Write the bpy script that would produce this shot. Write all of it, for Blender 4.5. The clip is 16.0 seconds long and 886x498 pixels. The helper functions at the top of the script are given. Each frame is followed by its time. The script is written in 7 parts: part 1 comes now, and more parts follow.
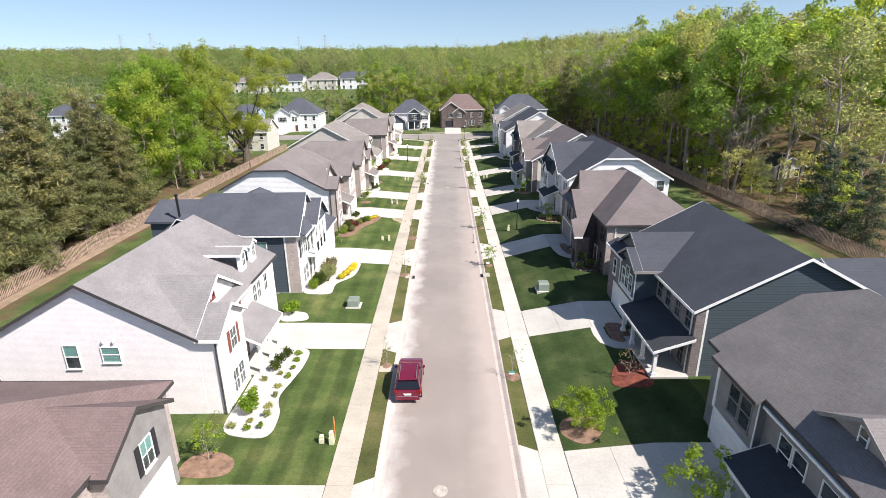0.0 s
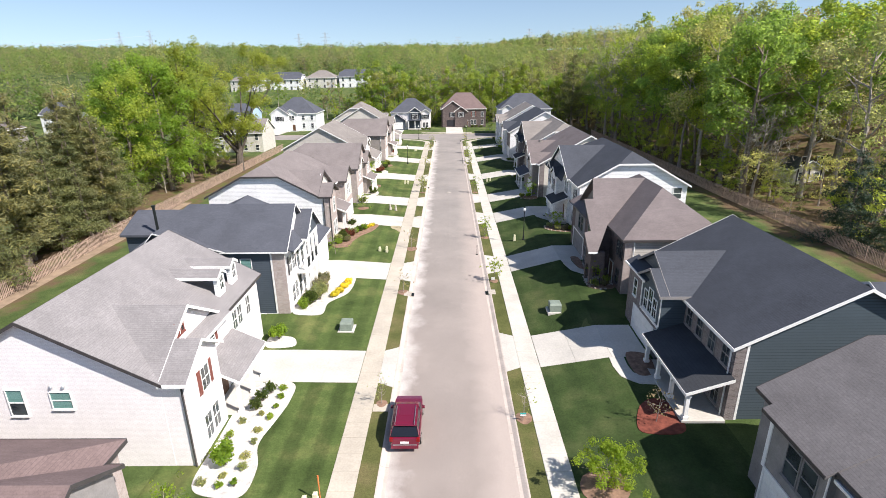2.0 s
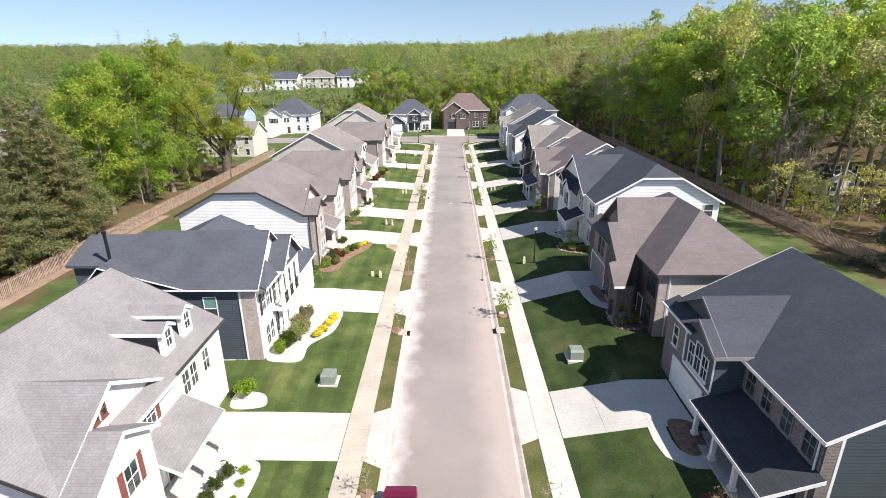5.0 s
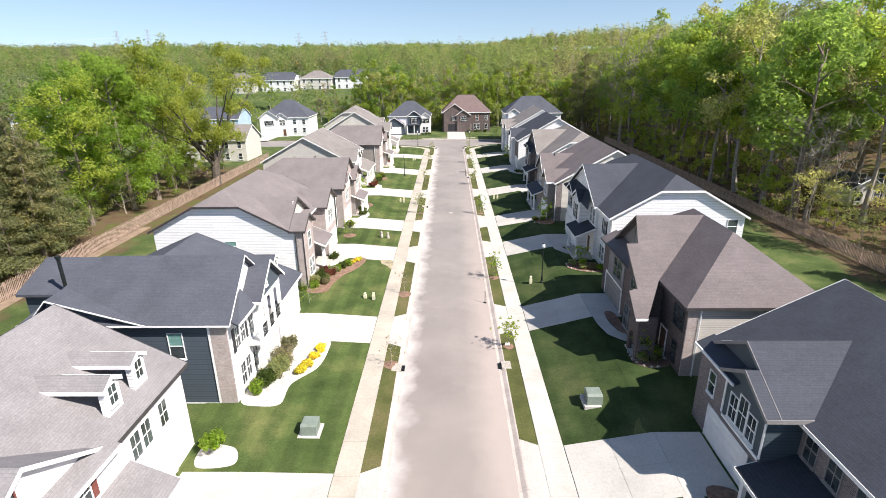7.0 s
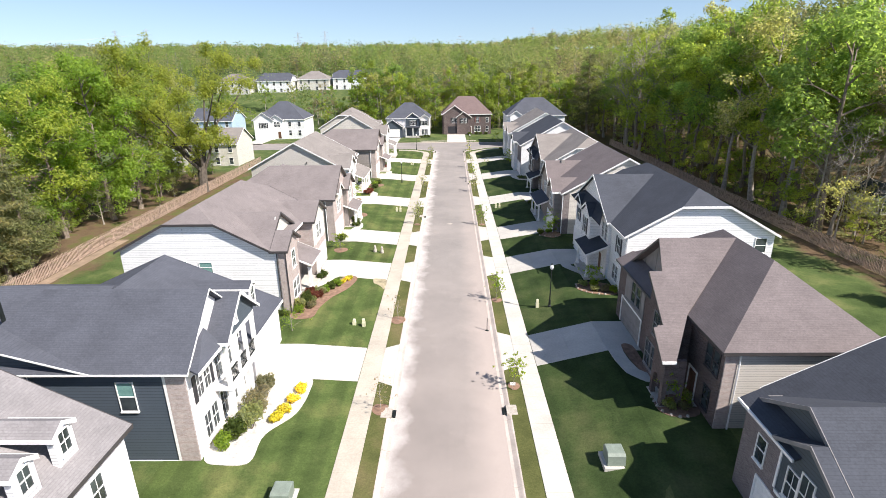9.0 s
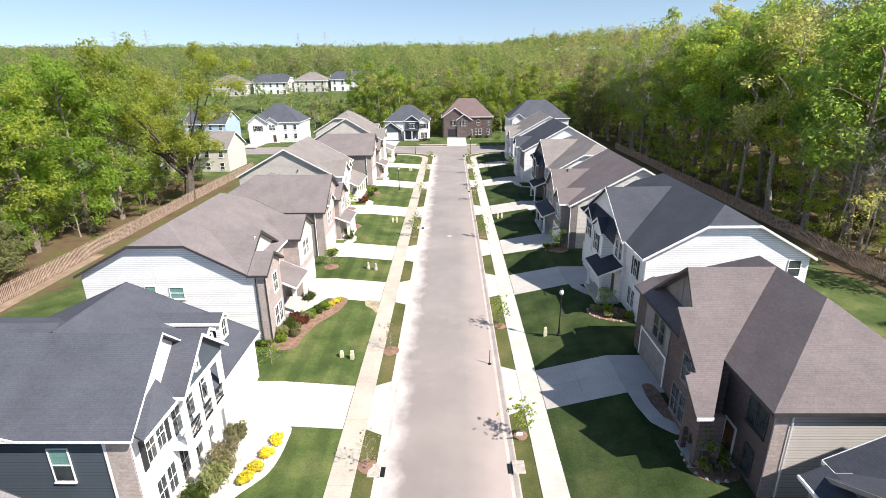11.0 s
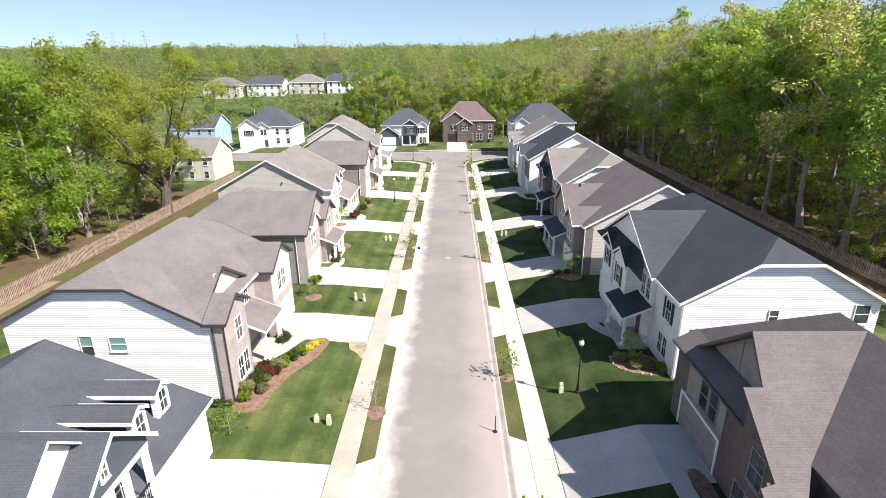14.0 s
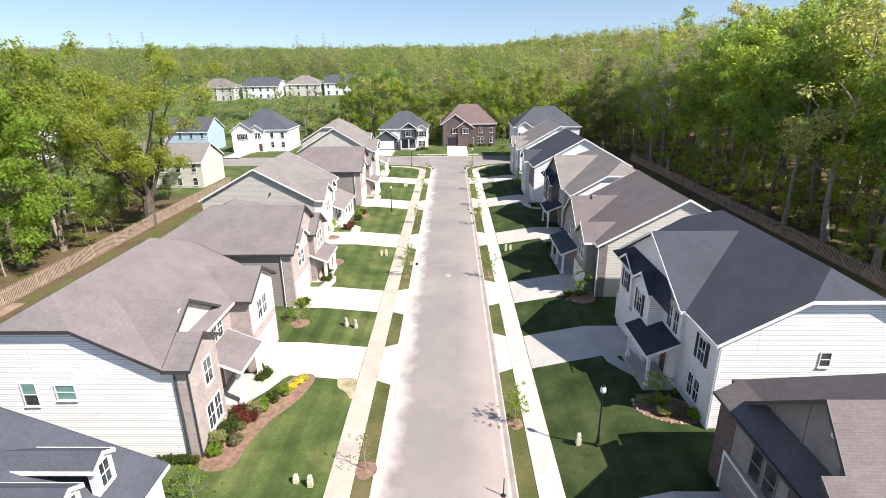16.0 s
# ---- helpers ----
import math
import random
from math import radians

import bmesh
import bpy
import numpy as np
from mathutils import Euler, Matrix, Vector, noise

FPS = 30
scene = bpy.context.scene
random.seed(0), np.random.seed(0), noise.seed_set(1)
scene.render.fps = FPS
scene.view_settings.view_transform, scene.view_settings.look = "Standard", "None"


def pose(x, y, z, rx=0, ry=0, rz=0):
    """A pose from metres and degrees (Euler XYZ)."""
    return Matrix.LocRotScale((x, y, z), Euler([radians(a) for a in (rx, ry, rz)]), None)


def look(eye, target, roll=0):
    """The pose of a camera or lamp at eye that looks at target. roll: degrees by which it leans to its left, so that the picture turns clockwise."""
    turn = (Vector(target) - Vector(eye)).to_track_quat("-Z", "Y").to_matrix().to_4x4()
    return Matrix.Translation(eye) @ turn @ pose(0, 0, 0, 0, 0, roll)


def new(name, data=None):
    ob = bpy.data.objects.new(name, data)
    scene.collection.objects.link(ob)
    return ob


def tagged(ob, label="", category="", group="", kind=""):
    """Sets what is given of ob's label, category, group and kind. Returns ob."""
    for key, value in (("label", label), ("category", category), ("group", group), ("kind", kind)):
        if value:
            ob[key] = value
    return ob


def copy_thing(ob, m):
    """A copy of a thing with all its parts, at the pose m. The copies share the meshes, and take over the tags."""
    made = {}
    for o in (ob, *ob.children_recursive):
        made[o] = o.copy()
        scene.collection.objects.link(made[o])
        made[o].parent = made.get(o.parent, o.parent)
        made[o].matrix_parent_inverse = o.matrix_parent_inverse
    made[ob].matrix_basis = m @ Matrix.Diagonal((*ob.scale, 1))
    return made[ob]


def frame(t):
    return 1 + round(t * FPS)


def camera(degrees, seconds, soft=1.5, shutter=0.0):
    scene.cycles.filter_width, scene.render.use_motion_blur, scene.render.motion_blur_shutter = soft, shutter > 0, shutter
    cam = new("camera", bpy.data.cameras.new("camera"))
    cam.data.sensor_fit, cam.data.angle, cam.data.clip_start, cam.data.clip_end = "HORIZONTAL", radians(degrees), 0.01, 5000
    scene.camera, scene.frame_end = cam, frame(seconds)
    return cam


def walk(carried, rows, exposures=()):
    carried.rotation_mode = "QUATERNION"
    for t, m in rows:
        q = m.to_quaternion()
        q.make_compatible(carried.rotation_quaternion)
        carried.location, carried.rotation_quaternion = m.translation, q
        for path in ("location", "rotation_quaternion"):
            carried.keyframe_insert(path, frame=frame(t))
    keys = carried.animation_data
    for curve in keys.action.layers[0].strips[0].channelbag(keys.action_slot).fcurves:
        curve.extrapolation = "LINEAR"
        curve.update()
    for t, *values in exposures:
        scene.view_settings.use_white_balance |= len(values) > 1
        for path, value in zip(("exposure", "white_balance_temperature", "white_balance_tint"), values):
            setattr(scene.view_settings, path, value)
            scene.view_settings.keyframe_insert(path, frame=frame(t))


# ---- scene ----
cam = camera(80.47, 16.0, soft=0.6)
PATH = [
    (0.0, pose(-0.000, -0.000, 22.300, 70.797, 0.588, 0.320)),
    (1.0, pose(-0.053, 2.466, 22.373, 70.674, 0.588, 0.376)),
    (2.0, pose(-0.112, 5.026, 22.445, 70.551, 0.588, 0.431)),
    (3.0, pose(-0.133, 7.696, 22.518, 70.451, 0.587, 0.466)),
    (4.2, pose(-0.176, 10.958, 22.605, 70.425, 0.587, 0.504)),
    (5.2, pose(-0.140, 13.654, 22.678, 70.438, 0.587, 0.542)),
    (6.3, pose(-0.100, 16.620, 22.758, 70.453, 0.587, 0.584)),
    (7.2, pose(-0.044, 19.128, 22.823, 70.471, 0.587, 0.610)),
    (8.2, pose(0.058, 21.919, 22.896, 70.475, 0.587, 0.630)),
    (9.2, pose(0.176, 24.672, 22.969, 70.468, 0.587, 0.666)),
    (10.2, pose(0.269, 27.317, 23.041, 70.510, 0.587, 0.699)),
    (11.3, pose(0.371, 30.226, 23.121, 70.556, 0.588, 0.735)),
    (12.5, pose(0.498, 33.466, 23.209, 70.592, 0.588, 0.763)),
    (13.5, pose(0.568, 36.126, 23.281, 70.605, 0.588, 0.787)),
    (14.5, pose(0.576, 38.802, 23.354, 70.642, 0.588, 0.796)),
    (16.0, pose(0.507, 42.818, 23.463, 70.716, 0.588, 0.781)),
]
walk(cam, PATH, [(0.0, 0.52, 6400, 13), (4.0, 0.52, 6400, 13), (9.0, 0.62, 6420, 13), (16.0, 0.63, 6420, 13)])
# ---------------------------------------------------------------- light
SUN = Vector((0.592, -0.345, 0.728))
world = bpy.data.worlds.new("sky")
scene.world = world
world.use_nodes = True
wn = world.node_tree
sky = wn.nodes.new("ShaderNodeTexSky")
sky.sky_type = "NISHITA"
sky.sun_disc = False
sky.sun_elevation = math.asin(SUN.z)
sky.sun_rotation = math.atan2(SUN.x, SUN.y)
sky.air_density, sky.dust_density, sky.ozone_density = 1.0, 0.5, 1.0
# the palest band lies below the hills here, so the sky is read a little higher up
way = wn.nodes.new("ShaderNodeTexCoord")
lift = wn.nodes.new("ShaderNodeVectorMath")
lift.operation = "MULTIPLY_ADD"
lift.inputs[1].default_value, lift.inputs[2].default_value = (1, 1, 0.92), (0, 0, 0.08)
wn.links.new(way.outputs["Generated"], lift.inputs[0])
wn.links.new(lift.outputs[0], sky.inputs[0])
wn.links.new(sky.outputs[0], wn.nodes["Background"].inputs[0])
wn.nodes["Background"].inputs[1].default_value = 0.104
lamp = bpy.data.lights.new("sun", "SUN")
lamp.energy, lamp.angle, lamp.color = 6.0, radians(0.5), (1.0, 0.935, 0.85)
new("sun", lamp).matrix_world = look((0, 0, 60), Vector((0, 0, 60)) - SUN)

# ---------------------------------------------------------------- materials


def mat(name, rough=0.8, metal=0.0, spec=0.3):
    m = bpy.data.materials.new(name)
    m.use_nodes = True
    b = m.node_tree.nodes["Principled BSDF"]
    b.inputs["Roughness"].default_value = rough
    b.inputs["Metallic"].default_value = metal
    b.inputs["Specular IOR Level"].default_value = spec
    return m, m.node_tree, b


def node(nt, kind, **values):
    n = nt.nodes.new(kind)
    for k, v in values.items():
        n.inputs[k.replace("_", " ")].default_value = v
    return n


def ramp(nt, fac, stops):
    r = nt.nodes.new("ShaderNodeValToRGB")
    r.color_ramp.elements[0].position, r.color_ramp.elements[0].color = stops[0][0], (*stops[0][1], 1)
    r.color_ramp.elements[1].position, r.color_ramp.elements[1].color = stops[-1][0], (*stops[-1][1], 1)
    for p, c in stops[1:-1]:
        r.color_ramp.elements.new(p).color = (*c, 1)
    nt.links.new(fac, r.inputs[0])
    return r.outputs[0]


def mix(nt, fac, a, b, mode="MIX"):
    m = nt.nodes.new("ShaderNodeMix")
    m.data_type, m.blend_type = "RGBA", mode
    for sock, val in ((m.inputs[0], fac), (m.inputs[6], a), (m.inputs[7], b)):
        if isinstance(val, (float, int)):
            sock.default_value = val
        elif isinstance(val, tuple):
            sock.default_value = (*val, 1)
        else:
            nt.links.new(val, sock)
    return m.outputs[2]


def noise_fac(nt, scale, detail=4.0, vec=None, rough=0.6):
    n = node(nt, "ShaderNodeTexNoise", Scale=scale, Detail=detail, Roughness=rough)
    if vec is None:
        vec = nt.nodes.new("ShaderNodeNewGeometry").outputs["Position"]
    nt.links.new(vec, n.inputs["Vector"])
    return n.outputs["Fac"]


def bump(nt, b, height, strength=0.3, dist=0.02):
    n = node(nt, "ShaderNodeBump", Strength=strength, Distance=dist)
    nt.links.new(height, n.inputs["Height"])
    nt.links.new(n.outputs[0], b.inputs["Normal"])


def sheet_vec(nt, sx=1.0, sz=1.0):
    """(x + y, z) of the place, for courses that run level on upright and sloping faces."""
    sep = nt.nodes.new("ShaderNodeSeparateXYZ")
    nt.links.new(nt.nodes.new("ShaderNodeNewGeometry").outputs["Position"], sep.inputs[0])
    add = nt.nodes.new("ShaderNodeMath")
    nt.links.new(sep.outputs[0], add.inputs[0])
    nt.links.new(sep.outputs[1], add.inputs[1])
    com = nt.nodes.new("ShaderNodeCombineXYZ")
    mx = nt.nodes.new("ShaderNodeMath")
    mx.operation = "MULTIPLY"
    mx.inputs[1].default_value = sx
    nt.links.new(add.outputs[0], mx.inputs[0])
    mz = nt.nodes.new("ShaderNodeMath")
    mz.operation = "MULTIPLY"
    mz.inputs[1].default_value = sz
    nt.links.new(sep.outputs[2], mz.inputs[0])
    nt.links.new(mx.outputs[0], com.inputs[0])
    nt.links.new(mz.outputs[0], com.inputs[1])
    return com.outputs[0]


def brick_tex(nt, vec, width, height, mortar, c1, c2, cm, smooth=0.1):
    t = node(nt, "ShaderNodeTexBrick", Scale=1.0, Mortar_Size=mortar, Mortar_Smooth=smooth, Bias=0.0, Brick_Width=width, Row_Height=height)
    t.inputs["Color1"].default_value, t.inputs["Color2"].default_value, t.inputs["Mortar"].default_value = (*c1, 1), (*c2, 1), (*cm, 1)
    nt.links.new(vec, t.inputs["Vector"])
    return t


def scaled(c, k):
    return tuple(min(1.0, v * k) for v in c)


def shingle(name, c):
    m, nt, b = mat(name, 0.9, 0, 0.25)
    vec = sheet_vec(nt)
    t = brick_tex(nt, vec, 0.36, 0.07, 0.006, scaled(c, 0.95), scaled(c, 1.05), scaled(c, 0.84))
    patch = ramp(nt, noise_fac(nt, 0.5, 3), [(0.3, (0.88, 0.88, 0.88)), (0.7, (1.1, 1.1, 1.1))])
    grain = ramp(nt, noise_fac(nt, 9, 5), [(0.25, (0.82, 0.82, 0.82)), (0.75, (1.15, 1.15, 1.15))])
    col = mix(nt, 1.0, mix(nt, 1.0, t.outputs[0], patch, "MULTIPLY"), grain, "MULTIPLY")
    nt.links.new(col, b.inputs["Base Color"])
    bump(nt, b, t.outputs["Fac"], -0.35, 0.015)
    return m


def brick(name, c1, c2, cm, var=1.0):
    m, nt, b = mat(name, 0.85, 0, 0.2)
    t = brick_tex(nt, sheet_vec(nt), 0.24, 0.085, 0.012, c1, c2, cm)
    lo, hi = 1 - 0.15 * var, 1 + 0.1 * var
    patch = ramp(nt, noise_fac(nt, 0.8, 4), [(0.3, (lo, lo, lo)), (0.7, (hi, hi, hi))])
    grain = ramp(nt, noise_fac(nt, 6, 3), [(0.3, (lo, lo, lo)), (0.7, (hi, hi, hi))])
    nt.links.new(mix(nt, 1.0, mix(nt, 1.0, t.outputs[0], patch, "MULTIPLY"), grain, "MULTIPLY"), b.inputs["Base Color"])
    bump(nt, b, t.outputs["Fac"], -0.4, 0.01)
    return m


def siding(name, c, pitch=0.17):
    m, nt, b = mat(name, 0.55, 0, 0.3)
    t = brick_tex(nt, sheet_vec(nt), 90.0, pitch, 0.012, scaled(c, 0.97), scaled(c, 1.02), scaled(c, 0.45), 0.3)
    patch = ramp(nt, noise_fac(nt, 0.6, 4), [(0.3, (0.93, 0.93, 0.92)), (0.7, (1.03, 1.03, 1.03))])
    nt.links.new(mix(nt, 1.0, t.outputs[0], patch, "MULTIPLY"), b.inputs["Base Color"])
    bump(nt, b, t.outputs["Fac"], -0.6, 0.02)
    return m


def mottled(name, c, rough=0.8, scale=1.2, lo=0.82, hi=1.12, fine=14, metal=0.0, spec=0.3, relief=0.15):
    m, nt, b = mat(name, rough, metal, spec)
    a = ramp(nt, noise_fac(nt, scale, 5), [(0.3, scaled(c, lo)), (0.7, scaled(c, hi))])
    g = ramp(nt, noise_fac(nt, fine, 4), [(0.3, (0.9, 0.9, 0.9)), (0.7, (1.08, 1.08, 1.08))])
    nt.links.new(mix(nt, 1.0, a, g, "MULTIPLY"), b.inputs["Base Color"])
    if relief:
        bump(nt, b, noise_fac(nt, fine * 2, 4), relief, 0.01)
    return m


ROOF_GREY = shingle("grey_shingles", (0.235, 0.222, 0.222))
ROOF_TAUPE = shingle("taupe_shingles", (0.195, 0.171, 0.166))
ROOF_BROWN = shingle("brown_shingles", (0.162, 0.138, 0.136))
ROOF_RED = shingle("red_brown_shingles", (0.172, 0.126, 0.12))
ROOF_SLATE = shingle("slate_blue_shingles", (0.082, 0.088, 0.106))
ROOF_DARK = shingle("dark_grey_shingles", (0.06, 0.066, 0.08))
# dark shingles blackened to carry the shade on porches and roof skirts
ROOF_SHADED = shingle("shaded_dark_shingles", (0.048, 0.052, 0.06))
ROOF_WORN = shingle("weathered_shingles", (0.2, 0.184, 0.18))
ROOF_ASH = shingle("ash_shingles", (0.22, 0.2, 0.185))
BRICK_WHITE = brick("white_brick", (0.89, 0.85, 0.845), (0.85, 0.81, 0.805), (0.76, 0.72, 0.715), 0.35)
BRICK_PINK = brick("rose_brick", (0.45, 0.375, 0.345), (0.36, 0.29, 0.268), (0.43, 0.395, 0.375))
BRICK_GREY = brick("grey_brick", (0.22, 0.185, 0.178), (0.13, 0.11, 0.108), (0.27, 0.25, 0.245))
BRICK_BROWN = brick("brown_brick", (0.15, 0.108, 0.1), (0.085, 0.066, 0.063), (0.18, 0.155, 0.148))
SIDE_WHITE = siding("white_siding", (0.82, 0.825, 0.83))
SIDE_NAVY = siding("navy_siding", (0.075, 0.094, 0.118), 0.2)
SIDE_TEAL = siding("blue_grey_siding", (0.07, 0.092, 0.11), 0.2)
SIDE_BEIGE = siding("beige_siding", (0.56, 0.53, 0.49))
SIDE_TAUPE = siding("taupe_siding", (0.3, 0.27, 0.25))
SIDE_CREAM = siding("cream_siding", (0.62, 0.595, 0.545))
SIDE_BLUE = siding("light_blue_siding", (0.42, 0.55, 0.68))
SIDE_GREY = siding("grey_siding", (0.36, 0.38, 0.4))
STUCCO = mottled("grey_board", (0.25, 0.238, 0.232), 0.8)
TRIM = mottled("white_paint", (0.82, 0.82, 0.8), 0.5, 2.0, 0.93, 1.03, 20, relief=0.05)
TRIM_DARK = mottled("dark_gutter_paint", (0.06, 0.055, 0.055), 0.5, 2.0, 0.85, 1.1, 20, relief=0.05)
SHUTTER_RED = mottled("red_brown_paint", (0.2, 0.07, 0.055), 0.5, 3.0)
SHUTTER_BLACK = mottled("black_paint", (0.03, 0.03, 0.035), 0.5, 3.0)
DOOR_WOOD = mottled("stained_door", (0.14, 0.07, 0.04), 0.45, 4.0)
CONCRETE = mottled("pale_concrete", (0.5, 0.475, 0.43), 0.85, 0.35, 0.86, 1.1, 7)
FOOTWAY_PALE = mottled("pale_footway_concrete", (0.5, 0.475, 0.425), 0.85, 0.4, 0.84, 1.1, 7)
FOOTWAY_MAT = mottled("sandy_concrete", (0.45, 0.405, 0.335), 0.85, 0.4, 0.84, 1.1, 7)
CURB_MAT = mottled("curb_concrete", (0.5, 0.435, 0.385), 0.85, 0.5, 0.8, 1.1, 7)
PLASTIC_GREEN = mottled("grey_green_enamel", (0.2, 0.24, 0.2), 0.5, 2.0)
PLASTIC_CREAM = mottled("cream_plastic", (0.62, 0.6, 0.42), 0.5, 2.0)
ORANGE = mottled("orange_plastic", (0.7, 0.2, 0.06), 0.5, 2.0)
IRON = mottled("black_iron", (0.02, 0.025, 0.025), 0.5, 4.0, metal=0.3)
STEEL = mottled("galvanised_steel", (0.55, 0.57, 0.6), 0.5, 2.0, metal=0.3)
MULCH = mottled("brown_mulch", (0.24, 0.15, 0.105), 0.95, 3.0, 0.6, 1.3, 18, relief=0.8)
MULCH_RED = mottled("red_mulch", (0.17, 0.05, 0.033), 0.95, 3.0, 0.6, 1.3, 18, relief=0.8)
GRAVEL = mottled("white_gravel", (0.56, 0.535, 0.5), 0.9, 3.0, 0.68, 1.2, 12, relief=1.0)
STONE = mottled("rough_stone", (0.42, 0.38, 0.33), 0.9, 3.0, 0.7, 1.2, 12, relief=0.6)
SANDY = mottled("sandy_earth", (0.36, 0.31, 0.2), 0.95, 1.6, 0.55, 1.25, 12, relief=0.6)
EARTH = mottled("bare_earth", (0.27, 0.2, 0.14), 0.95, 1.0, 0.7, 1.2, 12, relief=0.6)
BARK = mottled("bark", (0.21, 0.17, 0.135), 0.95, 2.5, 0.6, 1.3, 10, relief=0.8)
BARK_OAK = mottled("oak_bark", (0.12, 0.1, 0.082), 0.95, 2.5, 0.6, 1.3, 10, relief=0.8)
BARK_PALE = mottled("pale_bark", (0.33, 0.29, 0.25), 0.95, 2.5, 0.6, 1.3, 10, relief=0.8)
FENCE_WOOD = mottled("weathered_fence_wood", (0.37, 0.275, 0.215), 0.9, 1.5, 0.7, 1.25, 9, relief=0.4)
TURQUOISE = mottled("turquoise_plastic", (0.04, 0.4, 0.4), 0.45, 2.0)
RUBBER = mottled("rubber", (0.02, 0.02, 0.02), 0.8, 5.0)
ALLOY = mottled("alloy", (0.5, 0.5, 0.5), 0.35, 5.0, metal=0.8)
LAMP_GLASS = mottled("frosted_globe", (0.75, 0.77, 0.75), 0.3, 5.0, 0.95, 1.03, relief=0)


def glass_mat():
    m, nt, b = mat("window_glass", 0.06, 0, 0.9)
    f = ramp(nt, noise_fac(nt, 0.7, 2), [(0.35, (0.025, 0.03, 0.035)), (0.65, (0.07, 0.085, 0.09))])
    nt.links.new(f, b.inputs["Base Color"])
    return m


def blind_mat():
    m, nt, b = mat("window_glass_with_blinds", 0.08, 0, 0.8)
    t = brick_tex(nt, sheet_vec(nt), 4, 0.06, 0.008, (0.16, 0.32, 0.29), (0.2, 0.36, 0.33), (0.08, 0.17, 0.16))
    nt.links.new(t.outputs[0], b.inputs["Base Color"])
    return m


GLASS, BLINDS = glass_mat(), blind_mat()


def paint_mat():
    m, nt, b = mat("maroon_car_paint", 0.25, 0.35, 0.5)
    b.inputs["Base Color"].default_value = (0.19, 0.01, 0.036, 1)
    b.inputs["Coat Weight"].default_value = 0.8
    b.inputs["Coat Roughness"].default_value = 0.05
    return m


CAR_PAINT = paint_mat()


def tail_mat():
    m, nt, b = mat("tail_lamp_plastic", 0.15)
    b.inputs["Base Color"].default_value = (0.2, 0.006, 0.008, 1)
    return m


TAIL = tail_mat()
CAR_GLASS = mottled("tinted_car_glass", (0.012, 0.014, 0.02), 0.12, 1.0, 0.9, 1.1, spec=0.35, relief=0)


def edge_fac(nt, value, a, b):
    r = nt.nodes.new("ShaderNodeMapRange")
    r.inputs["From Min"].default_value, r.inputs["From Max"].default_value = a, b
    nt.links.new(value, r.inputs["Value"])
    return r.outputs[0]


def asphalt_mat():
    m, nt, b = mat("worn_asphalt", 0.9, 0, 0.2)
    sep = nt.nodes.new("ShaderNodeSeparateXYZ")
    nt.links.new(nt.nodes.new("ShaderNodeNewGeometry").outputs["Position"], sep.inputs[0])
    big = noise_fac(nt, 0.16, 5)
    base = ramp(nt, big, [(0.3, (0.22, 0.202, 0.188)), (0.5, (0.258, 0.235, 0.218)), (0.72, (0.305, 0.275, 0.252))])
    pale = ramp(nt, noise_fac(nt, 0.33, 6, rough=0.7), [(0.58, (0, 0, 0)), (0.85, (0.55, 0.55, 0.55))])
    base = mix(nt, pale, base, (0.4, 0.35, 0.318))
    # red clay washed over the near part
    base = mix(nt, edge_fac(nt, sep.outputs[1], 85, 25), base, mix(nt, 0.4, base, (0.3, 0.238, 0.205)))
    # pale dust washed along the west gutter
    dust = nt.nodes.new("ShaderNodeMath")
    dust.operation = "MULTIPLY_ADD"
    dust.inputs[1].default_value = 3.2
    nt.links.new(noise_fac(nt, 0.4, 5), dust.inputs[0])
    nt.links.new(sep.outputs[0], dust.inputs[2])
    dusty = nt.nodes.new("ShaderNodeMath")
    dusty.operation = "MULTIPLY"
    nt.links.new(edge_fac(nt, dust.outputs[0], -1.0, -2.5), dusty.inputs[0])
    nt.links.new(edge_fac(nt, sep.outputs[1], 174, 168), dusty.inputs[1])
    base = mix(nt, dusty.outputs[0], base, (0.54, 0.5, 0.47))
    # paler, pinkish silt along the east lane, thinning with distance
    silt = nt.nodes.new("ShaderNodeMath")
    silt.operation = "MULTIPLY_ADD"
    silt.inputs[1].default_value = 2.6
    nt.links.new(noise_fac(nt, 0.3, 5), silt.inputs[0])
    nt.links.new(sep.outputs[0], silt.inputs[2])
    silty = nt.nodes.new("ShaderNodeMath")
    silty.operation = "MULTIPLY"
    nt.links.new(edge_fac(nt, silt.outputs[0], 2.6, 4.4), silty.inputs[0])
    nt.links.new(edge_fac(nt, sep.outputs[1], 135, 60), silty.inputs[1])
    base = mix(nt, silty.outputs[0], base, (0.38, 0.325, 0.292))
    fine = ramp(nt, noise_fac(nt, 22, 4), [(0.3, (0.88, 0.88, 0.88)), (0.7, (1.1, 1.1, 1.1))])
    nt.links.new(mix(nt, 1.0, base, fine, "MULTIPLY"), b.inputs["Base Color"])
    bump(nt, b, noise_fac(nt, 40, 3), 0.3, 0.01)
    return m


ASPHALT = asphalt_mat()


def grass_col(nt, lo=(0.04, 0.064, 0.02), mid=(0.076, 0.108, 0.036), hi=(0.165, 0.172, 0.07)):
    patchy = noise_fac(nt, 0.28, 5)
    c = ramp(nt, patchy, [(0.28, lo), (0.5, mid), (0.75, hi)])
    fine = ramp(nt, noise_fac(nt, 7, 5, rough=0.75), [(0.25, (0.68, 0.68, 0.68)), (0.75, (1.28, 1.28, 1.22))])
    return mix(nt, 1.0, c, fine, "MULTIPLY")


